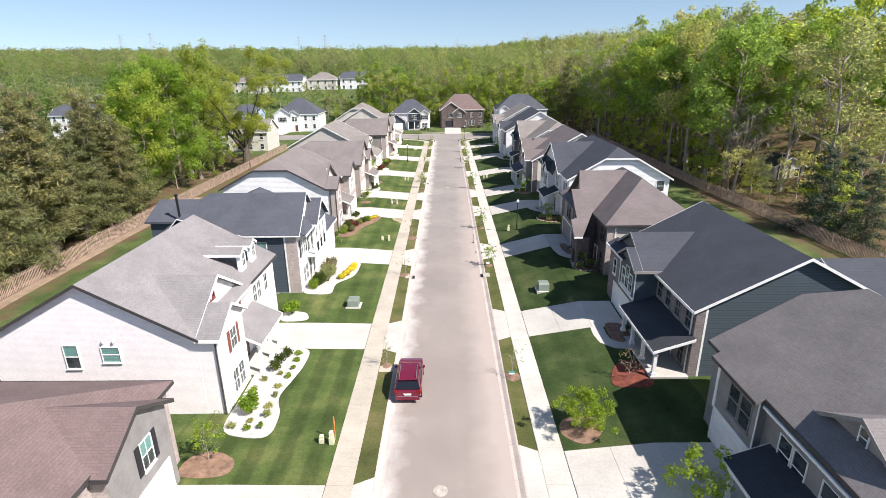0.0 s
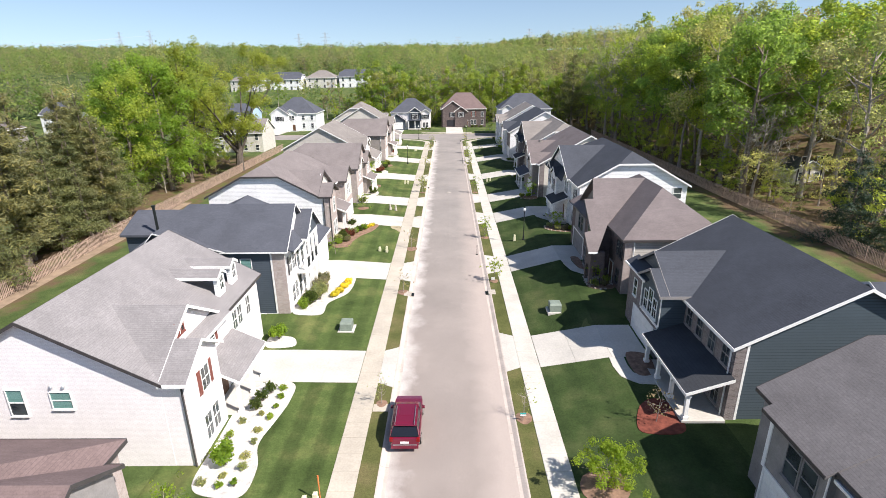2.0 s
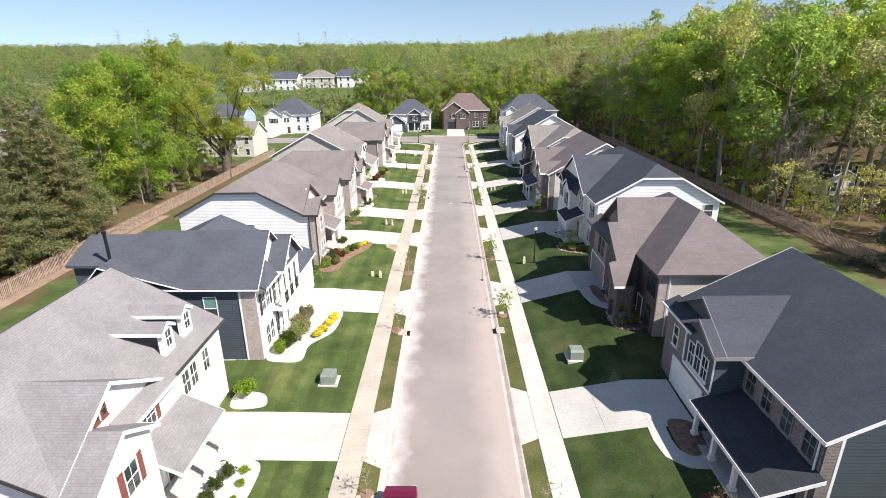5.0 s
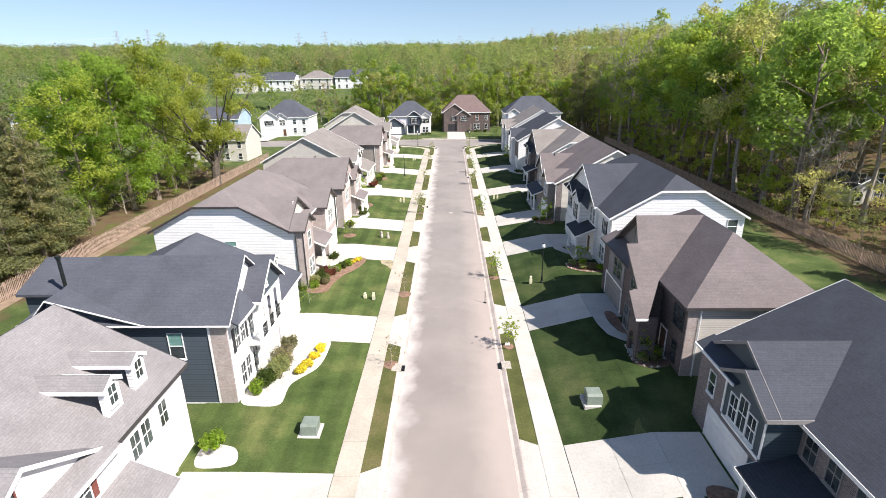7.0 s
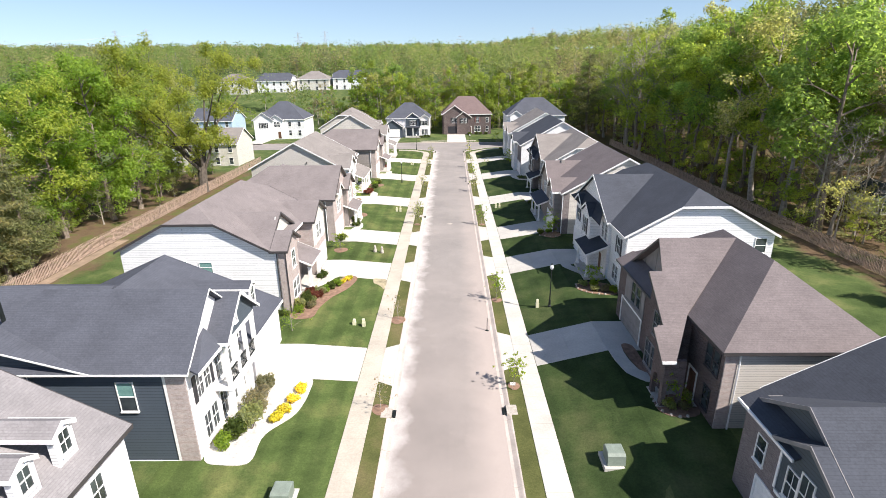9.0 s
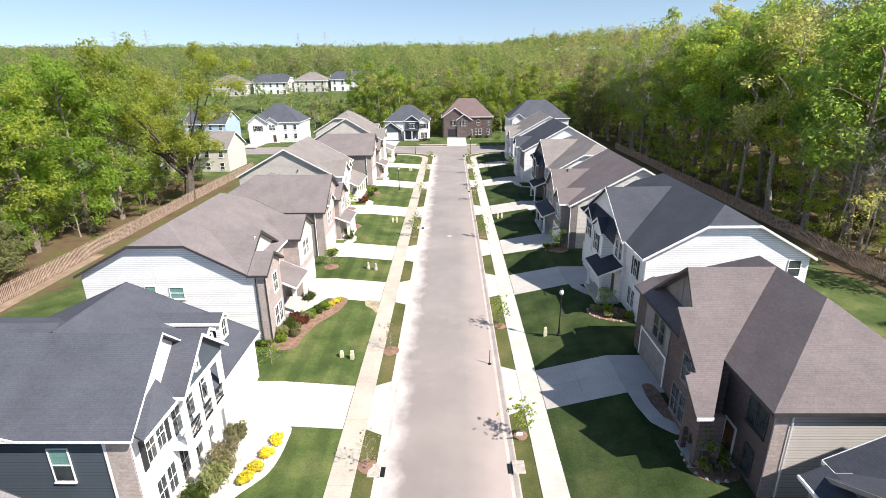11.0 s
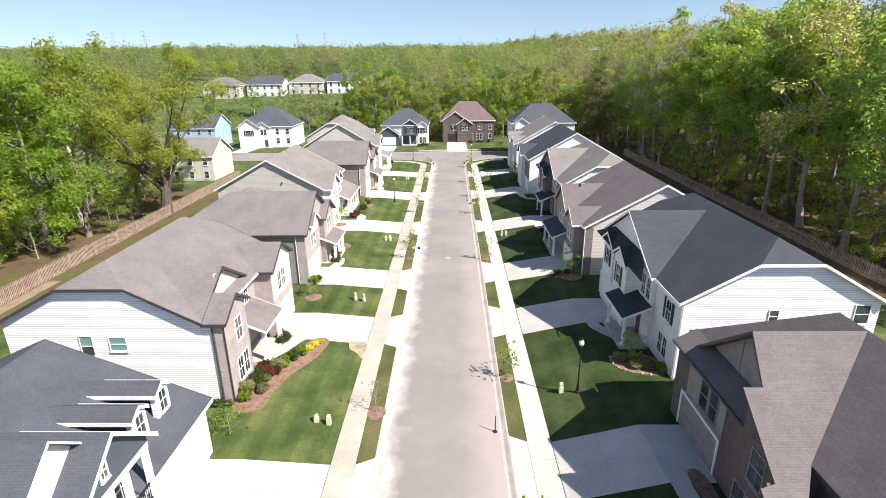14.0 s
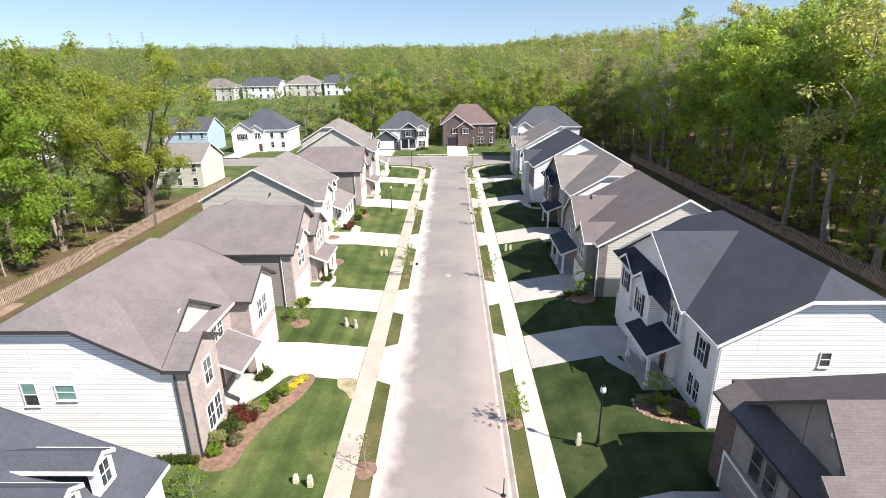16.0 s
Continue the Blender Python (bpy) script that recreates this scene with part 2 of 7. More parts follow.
def ground_mat():
    """Mown grass between the fences, dry grass and leaf litter in the woods beyond them."""
    m, nt, b = mat("grass_and_leaf_litter", 0.95, 0, 0.1)
    g = grass_col(nt)
    sep = nt.nodes.new("ShaderNodeSeparateXYZ")
    nt.links.new(nt.nodes.new("ShaderNodeNewGeometry").outputs["Position"], sep.inputs[0])
    ab = nt.nodes.new("ShaderNodeMath")
    ab.operation = "ABSOLUTE"
    nt.links.new(sep.outputs[0], ab.inputs[0])
    wob = nt.nodes.new("ShaderNodeMath")
    wob.operation = "MULTIPLY_ADD"
    wob.inputs[1].default_value = 9.0
    nt.links.new(noise_fac(nt, 0.25, 4), wob.inputs[0])
    nt.links.new(ab.outputs[0], wob.inputs[2])
    edge = nt.nodes.new("ShaderNodeMapRange")
    edge.inputs["From Min"].default_value, edge.inputs["From Max"].default_value = 46.5, 48.5
    nt.links.new(wob.outputs[0], edge.inputs["Value"])
    litter = ramp(nt, noise_fac(nt, 0.35, 6, rough=0.7), [(0.3, (0.075, 0.05, 0.03)), (0.5, (0.13, 0.09, 0.055)), (0.62, (0.09, 0.1, 0.03)), (0.75, (0.16, 0.15, 0.06))])
    # gardens go on behind the west row
    west = nt.nodes.new("ShaderNodeMath")
    west.operation = "MULTIPLY"
    nt.links.new(edge_fac(nt, sep.outputs[1], 136, 142), west.inputs[0])
    nt.links.new(edge_fac(nt, sep.outputs[0], -20, -30), west.inputs[1])
    wild = nt.nodes.new("ShaderNodeMath")
    wild.operation = "SUBTRACT"
    wild.use_clamp = True
    nt.links.new(edge.outputs[0], wild.inputs[0])
    nt.links.new(west.outputs[0], wild.inputs[1])
    nt.links.new(mix(nt, wild.outputs[0], g, litter), b.inputs["Base Color"])
    bump(nt, b, noise_fac(nt, 12, 5, rough=0.8), 0.8, 0.06)
    return m


GROUND_MAT = ground_mat()


def verge_mat():
    m, nt, b = mat("dry_verge_grass", 0.95, 0, 0.1)
    nt.links.new(grass_col(nt, (0.06, 0.068, 0.024), (0.1, 0.108, 0.038), (0.18, 0.145, 0.075)), b.inputs["Base Color"])
    bump(nt, b, noise_fac(nt, 12, 5, rough=0.8), 0.8, 0.05)
    return m


VERGE = verge_mat()


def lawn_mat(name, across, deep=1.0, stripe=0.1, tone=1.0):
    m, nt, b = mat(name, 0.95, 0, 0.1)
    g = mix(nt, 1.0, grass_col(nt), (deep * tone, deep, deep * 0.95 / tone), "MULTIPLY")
    sep = nt.nodes.new("ShaderNodeSeparateXYZ")
    nt.links.new(nt.nodes.new("ShaderNodeNewGeometry").outputs["Position"], sep.inputs[0])
    s = nt.nodes.new("ShaderNodeMath")
    s.operation = "SINE"
    k = nt.nodes.new("ShaderNodeMath")
    k.operation = "MULTIPLY"
    k.inputs[1].default_value = 3.3
    nt.links.new(sep.outputs[1 if across else 0], k.inputs[0])
    nt.links.new(k.outputs[0], s.inputs[0])
    lo, hi = 1 - stripe, 1 + stripe
    wave = nt.nodes.new("ShaderNodeMath")
    wave.operation = "MULTIPLY_ADD"
    wave.inputs[1].default_value = 1.5
    nt.links.new(noise_fac(nt, 0.9, 4), wave.inputs[0])
    nt.links.new(s.outputs[0], wave.inputs[2])
    band = ramp(nt, edge_fac(nt, wave.outputs[0], 0.3, 1.2), [(0.0, (lo, lo, lo)), (1.0, (hi, hi, hi * 0.97))])
    nt.links.new(mix(nt, 1.0, g, band, "MULTIPLY"), b.inputs["Base Color"])
    bump(nt, b, noise_fac(nt, 12, 5, rough=0.8), 0.8, 0.05)
    return m


# east lawns: deeper green grass, lowered further to carry the houses' shade
LAWN_A, LAWN_B, LAWN_DEEP_SHADED = lawn_mat("mown_lawn", False), lawn_mat("striped_lawn", False, 0.92, 0.17), lawn_mat("shaded_deep_green_lawn", False, 0.64, 0.06, 0.92)


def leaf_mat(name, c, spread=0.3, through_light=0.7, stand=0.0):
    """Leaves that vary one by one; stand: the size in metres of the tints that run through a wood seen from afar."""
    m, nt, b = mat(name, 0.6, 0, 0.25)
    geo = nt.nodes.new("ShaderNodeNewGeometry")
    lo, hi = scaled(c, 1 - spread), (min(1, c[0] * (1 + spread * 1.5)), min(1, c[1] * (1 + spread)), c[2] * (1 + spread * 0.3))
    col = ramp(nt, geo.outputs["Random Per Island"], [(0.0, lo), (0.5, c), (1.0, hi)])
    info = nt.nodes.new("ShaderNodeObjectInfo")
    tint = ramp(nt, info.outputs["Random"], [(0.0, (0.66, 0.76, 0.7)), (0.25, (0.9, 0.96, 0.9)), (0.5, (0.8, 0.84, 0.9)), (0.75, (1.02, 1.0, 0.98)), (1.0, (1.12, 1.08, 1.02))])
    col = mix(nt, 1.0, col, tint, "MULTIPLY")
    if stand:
        # tints of tree kinds; the darker ones also stand for shade between crowns
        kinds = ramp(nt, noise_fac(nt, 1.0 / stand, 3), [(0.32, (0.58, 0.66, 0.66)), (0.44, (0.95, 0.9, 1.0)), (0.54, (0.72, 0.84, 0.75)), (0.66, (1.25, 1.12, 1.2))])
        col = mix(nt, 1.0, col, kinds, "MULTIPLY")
    nt.links.new(col, b.inputs["Base Color"])
    tr = nt.nodes.new("ShaderNodeBsdfTranslucent")
    nt.links.new(mix(nt, 1.0, col, (1.5, 1.4, 0.95), "MULTIPLY"), tr.inputs["Color"])
    ms = nt.nodes.new("ShaderNodeMixShader")
    ms.inputs[0].default_value = through_light
    nt.links.new(b.outputs[0], ms.inputs[1])
    nt.links.new(tr.outputs[0], ms.inputs[2])
    nt.links.new(ms.outputs[0], nt.nodes["Material Output"].inputs["Surface"])
    return m


LEAF_SPRING = leaf_mat("spring_leaves", (0.31, 0.4, 0.09))
LEAF_GREEN = leaf_mat("green_leaves", (0.255, 0.375, 0.1))
LEAF_OLIVE = leaf_mat("olive_leaves", (0.35, 0.385, 0.19))
LEAF_RUST = leaf_mat("budding_leaves", (0.31, 0.285, 0.19))
LEAF_PINE = leaf_mat("pine_needles", (0.21, 0.22, 0.105), 0.4, 0.45)
LEAF_SHRUB = leaf_mat("shrub_leaves", (0.11, 0.15, 0.04))
LEAF_LIME = leaf_mat("lime_leaves", (0.25, 0.36, 0.05))
LEAF_RED = leaf_mat("red_shrub_leaves", (0.19, 0.07, 0.05))
FLOWER_YELLOW = leaf_mat("yellow_flowers", (0.68, 0.58, 0.05), 0.25, 0.4)

# ---------------------------------------------------------------- mesh helpers


class Mesh:
    """Vertices and faces of one mesh, each face with the number of its material."""

    def __init__(self):
        self.v, self.f, self.m = [], [], []

    def poly(self, pts, k=0):
        n = len(self.v)
        self.v += [tuple(p) for p in pts]
        self.f.append(tuple(range(n, n + len(pts))))
        self.m.append(k)

    def hexa(self, a, b, k=0):
        """A solid between two quads of matching corners."""
        n = len(self.v)
        self.v += [tuple(p) for p in a] + [tuple(p) for p in b]
        for f in ((3, 2, 1, 0), (4, 5, 6, 7), (0, 1, 5, 4), (1, 2, 6, 5), (2, 3, 7, 6), (3, 0, 4, 7)):
            self.f.append(tuple(n + i for i in f))
            self.m.append(k)

    def box(self, x0, x1, y0, y1, z0, z1, k=0, bev=0.0):
        x0, x1, y0, y1 = min(x0, x1), max(x0, x1), min(y0, y1), max(y0, y1)
        if bev:
            c = bev
            self.hexa([(x0, y0, z0), (x1, y0, z0), (x1, y1, z0), (x0, y1, z0)], [(x0, y0, z1 - c), (x1, y0, z1 - c), (x1, y1, z1 - c), (x0, y1, z1 - c)], k)
            self.hexa([(x0, y0, z1 - c), (x1, y0, z1 - c), (x1, y1, z1 - c), (x0, y1, z1 - c)], [(x0 + c, y0 + c, z1), (x1 - c, y0 + c, z1), (x1 - c, y1 - c, z1), (x0 + c, y1 - c, z1)], k)
        else:
            self.hexa([(x0, y0, z0), (x1, y0, z0), (x1, y1, z0), (x0, y1, z0)], [(x0, y0, z1), (x1, y0, z1), (x1, y1, z1), (x0, y1, z1)], k)

    def tube(self, a, b, r0, r1, n=6, k=0, caps=True):
        a, b = Vector(a), Vector(b)
        d = (b - a).normalized()
        u = d.orthogonal().normalized()
        w = d.cross(u)
        i = len(self.v)
        for p, r in ((a, r0), (b, r1)):
            for j in range(n):
                t = 2 * math.pi * j / n
                self.v.append(tuple(p + (u * math.cos(t) + w * math.sin(t)) * r))
        for j in range(n):
            self.f.append((i + j, i + (j + 1) % n, i + n + (j + 1) % n, i + n + j))
            self.m.append(k)
        if caps:
            self.f.append(tuple(i + n - 1 - j for j in range(n)))
            self.f.append(tuple(i + n + j for j in range(n)))
            self.m += [k, k]

    def lathe(self, c, prof, n=10, k=0):
        """A turned shape round the upright through c; prof: (radius, height)."""
        i = len(self.v)
        for r, z in prof:
            for j in range(n):
                t = 2 * math.pi * j / n
                self.v.append((c[0] + r * math.cos(t), c[1] + r * math.sin(t), c[2] + z))
        for q in range(len(prof) - 1):
            for j in range(n):
                self.f.append((i + q * n + j, i + q * n + (j + 1) % n, i + (q + 1) * n + (j + 1) % n, i + (q + 1) * n + j))
                self.m.append(k)
        self.f.append(tuple(i + (len(prof) - 1) * n + j for j in range(n)))
        self.m.append(k)

    def weld(self):
        """Joins corners that lie on one spot."""
        seen, remap, out = {}, [], []
        for p in self.v:
            key = (round(p[0], 4), round(p[1], 4), round(p[2], 4))
            if key not in seen:
                seen[key] = len(out)
                out.append(p)
            remap.append(seen[key])
        faces, kinds = [], []
        for f, k in zip(self.f, self.m):
            g = []
            for i in f:
                if remap[i] not in g:
                    g.append(remap[i])
            if len(g) > 2:
                faces.append(tuple(g))
                kinds.append(k)
        self.v, self.f, self.m = out, faces, kinds

    def data(self, name, mats, origin=(0, 0, 0)):
        me = bpy.data.meshes.new(name)
        o = Vector(origin)
        if len(self.v) < 2500:
            self.weld()
        me.from_pydata([tuple(Vector(p) - o) for p in self.v] if any(origin) else self.v, [], self.f)
        for m in mats:
            me.materials.append(m)
        me.polygons.foreach_set("material_index", self.m)
        me.update()
        return me


def thing(name, at, label, category, group="", kind=""):
    ob = new(name)
    ob.location = at
    ob.empty_display_size = 0.2
    return tagged(ob, label, category, group, kind)


def part(name, mesh, mats, parent, label="", kind="", smooth=False):
    """One mesh under a thing, or under a part of one; the mesh is in world places."""
    root = parent
    while root.parent:
        root = root.parent
    ob = new(name, mesh.data(name, mats if isinstance(mats, (list, tuple)) else [mats], root.location))
    ob.parent = parent
    if smooth:
        ob.data.shade_smooth()
    return tagged(ob, label, kind=kind)


def solo(name, mesh, mats, label, category, kind="", smooth=False, at=(0, 0, 0), group=""):
    ob = new(name, mesh.data(name, mats if isinstance(mats, (list, tuple)) else [mats], at))
    ob.location = at
    if smooth:
        ob.data.shade_smooth()
    return tagged(ob, label, category, group, kind)


def smoothstep(a, b, t):
    t = max(0.0, min(1.0, (t - a) / (b - a)))
    return t * t * (3 - 2 * t)


def table(rows, t):
    for (a, va), (b, vb) in zip(rows, rows[1:]):
        if t <= b:
            return va + (vb - va) * smoothstep(a, b, t)
    return rows[-1][1]


LEFT_RISE = ((0, 0.0), (40, 0.1), (52, 0.3), (72, 0.5), (130, 0.5), (175, 0.3), (200, 0.0))
RIGHT_RISE = ((0, 0.4), (26, 0.6), (42, 0.9), (54, 1.45), (62, 1.4), (74, 1.25), (95, 0.9), (150, 0.7), (175, 0.5), (200, 0.0))


def lot_z(x, y):
    """Height of the lots, which rise gently from the footway to the houses."""
    top = table(LEFT_RISE if x < 0 else RIGHT_RISE, y)
    return top * max(0.0, min(1.0, (abs(x) - 7.02) / 5.48))


def hill_z(x, y):
    """The land beyond the last houses climbs."""
    z = 12.0 * smoothstep(216, 272, y) + 0.03 * max(0.0, min(y, 1000) - 272)
    side = max(0.0, abs(x) - 90)
    east = 10.0 * smoothstep(56, 112, x) * smoothstep(20, 60, y)
    return z + 0.006 * min(side, 900) + east


def land_z(x, y):
    return lot_z(x, y) + hill_z(x, y)

# ---------------------------------------------------------------- ground, street, footways


def on_land(pts, up):
    return [(x, y, land_z(x, y) + up) for x, y in pts]


def ground():
    fine = [7.02, 8, 9, 10, 11, 12.5, 14, 15, 18, 22, 28, 34, 40, 46, 52, 60, 75, 90, 110, 140, 180, 240, 340, 500, 800, 1300, 2500, 4500]
    side = [4.28, 4.3, 5.5] + fine
    xs = sorted([-v for v in side] + side)
    ys = [-900, -300, -100, -50, -20] + [4 * i for i in range(0, 43)] + [172.6, 172.65, 176, 181, 186.9, 186.95, 190, 195, 200, 205, 210, 216]
    ys += [222 + 7 * i for i in range(9)] + [290, 320, 360, 420, 500, 620, 800, 1000, 1400, 2200, 4500]
    m = Mesh()
    for y in ys:
        for x in xs:
            z = land_z(x, y)
            if (abs(x) < 4.29 and y < 173) or (172.63 < y < 186.93 and -70 < x < 46):
                z = -0.4
            m.v.append((x, y, z))
    n = len(xs)
    for j in range(len(ys) - 1):
        for i in range(n - 1):
            a = j * n + i
            m.f.append((a, a + 1, a + n + 1, a + n))
            m.m.append(0)
    solo("ground", m, GROUND_MAT, "green mown grass turning to leaf litter under the woods", "ground", "structure")


ground()

STREET_END = 172.63


def street():
    m = Mesh()
    ys = [-60 + 4 * i for i in range(58)] + [STREET_END + 3]
    for a, b in zip(ys, ys[1:]):
        for p, r, zp, zr in ((-3.75, 0, -0.12, -0.06), (0, 3.75, -0.06, -0.12)):
            m.poly([(p, a, zp), (r, a, zr), (r, b, zr), (p, b, zp)])
    solo("road", m, ASPHALT, "worn pale grey asphalt street with lighter dusty patches", "road", "structure")
    c = Mesh()
    xs = [-70 + 4 * i for i in range(29)] + [46]
    for a, b in zip(xs, xs[1:]):
        for p, r, zp, zr in ((STREET_END, 179.8, -0.125, -0.07), (179.8, 186.93, -0.07, -0.125)):
            c.poly([(a, p, zp), (b, p, zp), (b, r, zr), (a, r, zr)])
    solo("road_cross_street", c, ASPHALT, "grey asphalt cross street at the end of the road", "road", "structure")


street()


def kerb_mesh(length):
    m = Mesh()
    prof = [(3.7, -0.125), (3.95, -0.11), (4.14, -0.015), (4.22, 0.022), (4.31, 0.03), (4.31, -0.3), (3.7, -0.3)]
    n = len(prof)
    for y in (0.0, length):
        for x, z in prof:
            m.v.append((x, y, z))
    for i in range(n):
        j = (i + 1) % n
        m.f.append((i, j, n + j, n + i))
        m.m.append(0)
    m.f.append(tuple(range(n)))
    m.f.append(tuple(range(2 * n - 1, n - 1, -1)))
    m.m += [0, 0]
    return m


def pieces(parent, name, data, poses):
    """Alike pieces that share one mesh, each an object of its own."""
    for p in poses:
        ob = new(name, data)
        ob.parent = parent
        ob.matrix_basis = p


LEFT_DRIVES = ((18.3, 23.5), (38.6, 43.2), (58.5, 63.5), (78.4, 83.6), (90.6, 95.9), (110.5, 116.2), (130.8, 136.6), (151.3, 156.7))
RIGHT_DRIVES = ((20.5, 26.2), (40.6, 45.6), (60.6, 65.6), (80.1, 85.5), (92.6, 98.2), (111.6, 116.9), (132.0, 138.0), (151.5, 157.0))


def gaps(drives, lo, hi):
    edges = [lo] + [v for d in drives for v in d] + [hi]
    return list(zip(edges[0::2], edges[1::2]))


def verges():
    for s, drives in ((-1, LEFT_DRIVES), (1, RIGHT_DRIVES)):
        for a, b in gaps(drives, -20, 166.8):
            m = Mesh()
            cut = 0.55
            lo = [(s * 4.32, a + cut), (s * 5.42, a), (s * 5.42, b), (s * 4.32, b - cut)]
            m.hexa([(x, y, -0.05) for x, y in lo], [(x, y, 0.012) for x, y in lo])
            solo("verge", m, VERGE, "narrow strip of dry patchy grass beside the kerb", "grass", "structure")


verges()


def lawns():
    for s, drives in ((-1, LEFT_DRIVES), (1, RIGHT_DRIVES)):
        for k, (a, b) in enumerate(gaps(drives, -20, 166.5)):
            m = Mesh()
            ny, nx = max(2, int((b - a) / 1.5)), 12
            for j in range(ny + 1):
                for i in range(nx + 1):
                    x, y = s * (7.02, 7.7, 8.39, 9.08, 9.76, 10.44, 11.13, 11.8, 12.5, 13.5, 14.9, 16, 17.4)[i], a + (b - a) * j / ny
                    m.v.append((x, y, lot_z(x, y) + 0.02))
            for j in range(ny):
                for i in range(nx):
                    q = j * (nx + 1) + i
                    m.f.append((q, q + 1, q + nx + 2, q + nx + 1))
                    m.m.append(0)
            solo("lawn", m, LAWN_DEEP_SHADED if s > 0 else LAWN_B if k in (1, 4) else LAWN_A, "green mown front lawn with faint mowing stripes", "lawn", "structure")


lawns()


def slab_on_lot(x0, x1, y0, y1, up=0.05):
    m = Mesh()
    g = 0.004
    a, b = min(x0, x1) + g, max(x0, x1) - g
    q = [(a, y0 + g), (b, y0 + g), (b, y1 - g), (a, y1 - g)]
    top = [(x, y, lot_z(x, y) + up) for x, y in q]
    low = [(x, y, lot_z(x, y) - 0.12) for x, y in q]
    m.hexa(low, [(x, y, z - 0.012) for x, y, z in top])
    c = 0.012
    rim = [(a + c, y0 + g + c), (b - c, y0 + g + c), (b - c, y1 - g - c), (a + c, y1 - g - c)]
    m.hexa([(x, y, z - 0.012) for x, y, z in top], [(x, y, top[i][2]) for i, (x, y) in enumerate(rim)])
    return m


def driveways():
    for s, drives, ends in ((-1, LEFT_DRIVES, (16, 16, 15, 15, 15.6, 18, 15.3, 16)), (1, RIGHT_DRIVES, (16.3, 15.4, 15.4, 15.8, 15.1, 16.4, 15.2, 15.5))):
        for (a, b), end in zip(drives, ends):
            d = thing("driveway", (s * 10, (a + b) / 2, 0), "pale concrete driveway in large jointed slabs", "driveway", kind="structure")
            rows = [7.02, 9.76, 12.5, end]
            mid = (a + b) / 2
            for x0, x1 in zip(rows, rows[1:]):
                for y0, y1 in ((a, mid), (mid, b)):
                    part("slab", slab_on_lot(s * x0, s * x1, y0, y1), CONCRETE, d)
            ap = Mesh()
            q = [(s * 4.31, a - 0.6), (s * 5.44, a - 0.02), (s * 5.44, b + 0.02), (s * 4.31, b + 0.6)]
            ap.hexa([(x, y, -0.1) for x, y in q], [(x, y, 0.034) for x, y in q])
            part("apron", ap, CONCRETE, d)


driveways()


def lay(name, outline, up, material, label, category, thick=0.12, step=0.0):
    """A flat bed or path of that outline, laid over the land."""
    m = Mesh()
    n = len(outline)
    cx, cy = sum(p[0] for p in outline) / n, sum(p[1] for p in outline) / n
    top = on_land(outline, up)
    m.v += top + [(x, y, z - thick) for x, y, z in top] + [(cx, cy, land_z(cx, cy) + up + step)]
    for i in range(n):
        j = (i + 1) % n
        m.f += [(i, j, 2 * n), (i, n + i, n + j, j)]
        m.m += [0, 0]
    return solo(name, m, material, label, category, "structure")


def curve(points, n=6):
    """Points along a smooth line through those given, closed."""
    out = []
    k = len(points)
    for i in range(k):
        p0, p1, p2, p3 = (Vector(points[(i + j - 1) % k]) for j in range(4))
        for q in range(n):
            t = q / n
            out.append(tuple(0.5 * ((2 * p1) + (p2 - p0) * t + (2 * p0 - 5 * p1 + 4 * p2 - p3) * t * t + (3 * p1 - p0 - 3 * p2 + p3) * t * t * t)))
    return out


def ribbon(name, line, width, up, material, label, category):
    """A path of even width along a line, laid over the land."""
    m = Mesh()
    pts = []
    for i in range(len(line) - 1):
        a, b = Vector(line[i]), Vector(line[i + 1])
        for q in range(4):
            pts.append(a.lerp(b, q / 4))
    pts.append(Vector(line[-1]))
    rows = []
    for i, p in enumerate(pts):
        d = (pts[min(i + 1, len(pts) - 1)] - pts[max(i - 1, 0)]).normalized()
        n = Vector((-d.y, d.x)) * width / 2
        rows.append((p + n, p - n))
    for (a, b), (c, d) in zip(rows, rows[1:]):
        q = [(v.x, v.y) for v in (a, b, d, c)]
        m.hexa([(x, y, land_z(x, y) - 0.08) for x, y in q], [(x, y, land_z(x, y) + up) for x, y in q])
    return solo(name, m, material, label, category, "structure")


PALE_PATH = "pale concrete front path curving from the driveway to the porch"
ribbon("front_path", [(12.9, 41.6), (12.75, 39.4), (12.9, 38.2), (13.6, 37.6), (14.9, 37.5)], 1.1, 0.055, CONCRETE, PALE_PATH, "path")
ribbon("front_path", [(13.1, 61.7), (13.2, 59.2), (13.5, 57.6), (14.3, 56.7), (16.2, 56.6)], 1.1, 0.055, CONCRETE, PALE_PATH, "path")
ribbon("front_path", [(13.2, 81.4), (13.3, 79.4), (13.9, 78.4), (14.6, 77.4), (15.2, 76.2)], 1.1, 0.055, CONCRETE, PALE_PATH, "path")
ribbon("front_path", [(13.2, 112.3), (13.4, 110.5), (14.4, 109.6), (15.5, 109.5)], 1.1, 0.055, CONCRETE, PALE_PATH, "path")
ribbon("front_path", [(13.2, 132.6), (13.4, 130.2), (14.2, 128.4), (15.5, 127.9)], 1.1, 0.055, CONCRETE, PALE_PATH, "path")
ribbon("front_path", [(-12.6, 79.0), (-13.2, 78.2), (-13.9, 76.6), (-14.6, 75.6)], 1.2, 0.055, CONCRETE, PALE_PATH, "path")
ribbon("front_path", [(-13.6, 95.6), (-13.2, 97.2), (-13.4, 98.6), (-14.4, 99.4)], 1.2, 0.055, CONCRETE, PALE_PATH, "path")
ribbon("front_path", [(-13.6, 116.0), (-13.8, 118.2), (-15.2, 119.8), (-16.5, 120.0)], 1.3, 0.055, CONCRETE, PALE_PATH, "path")
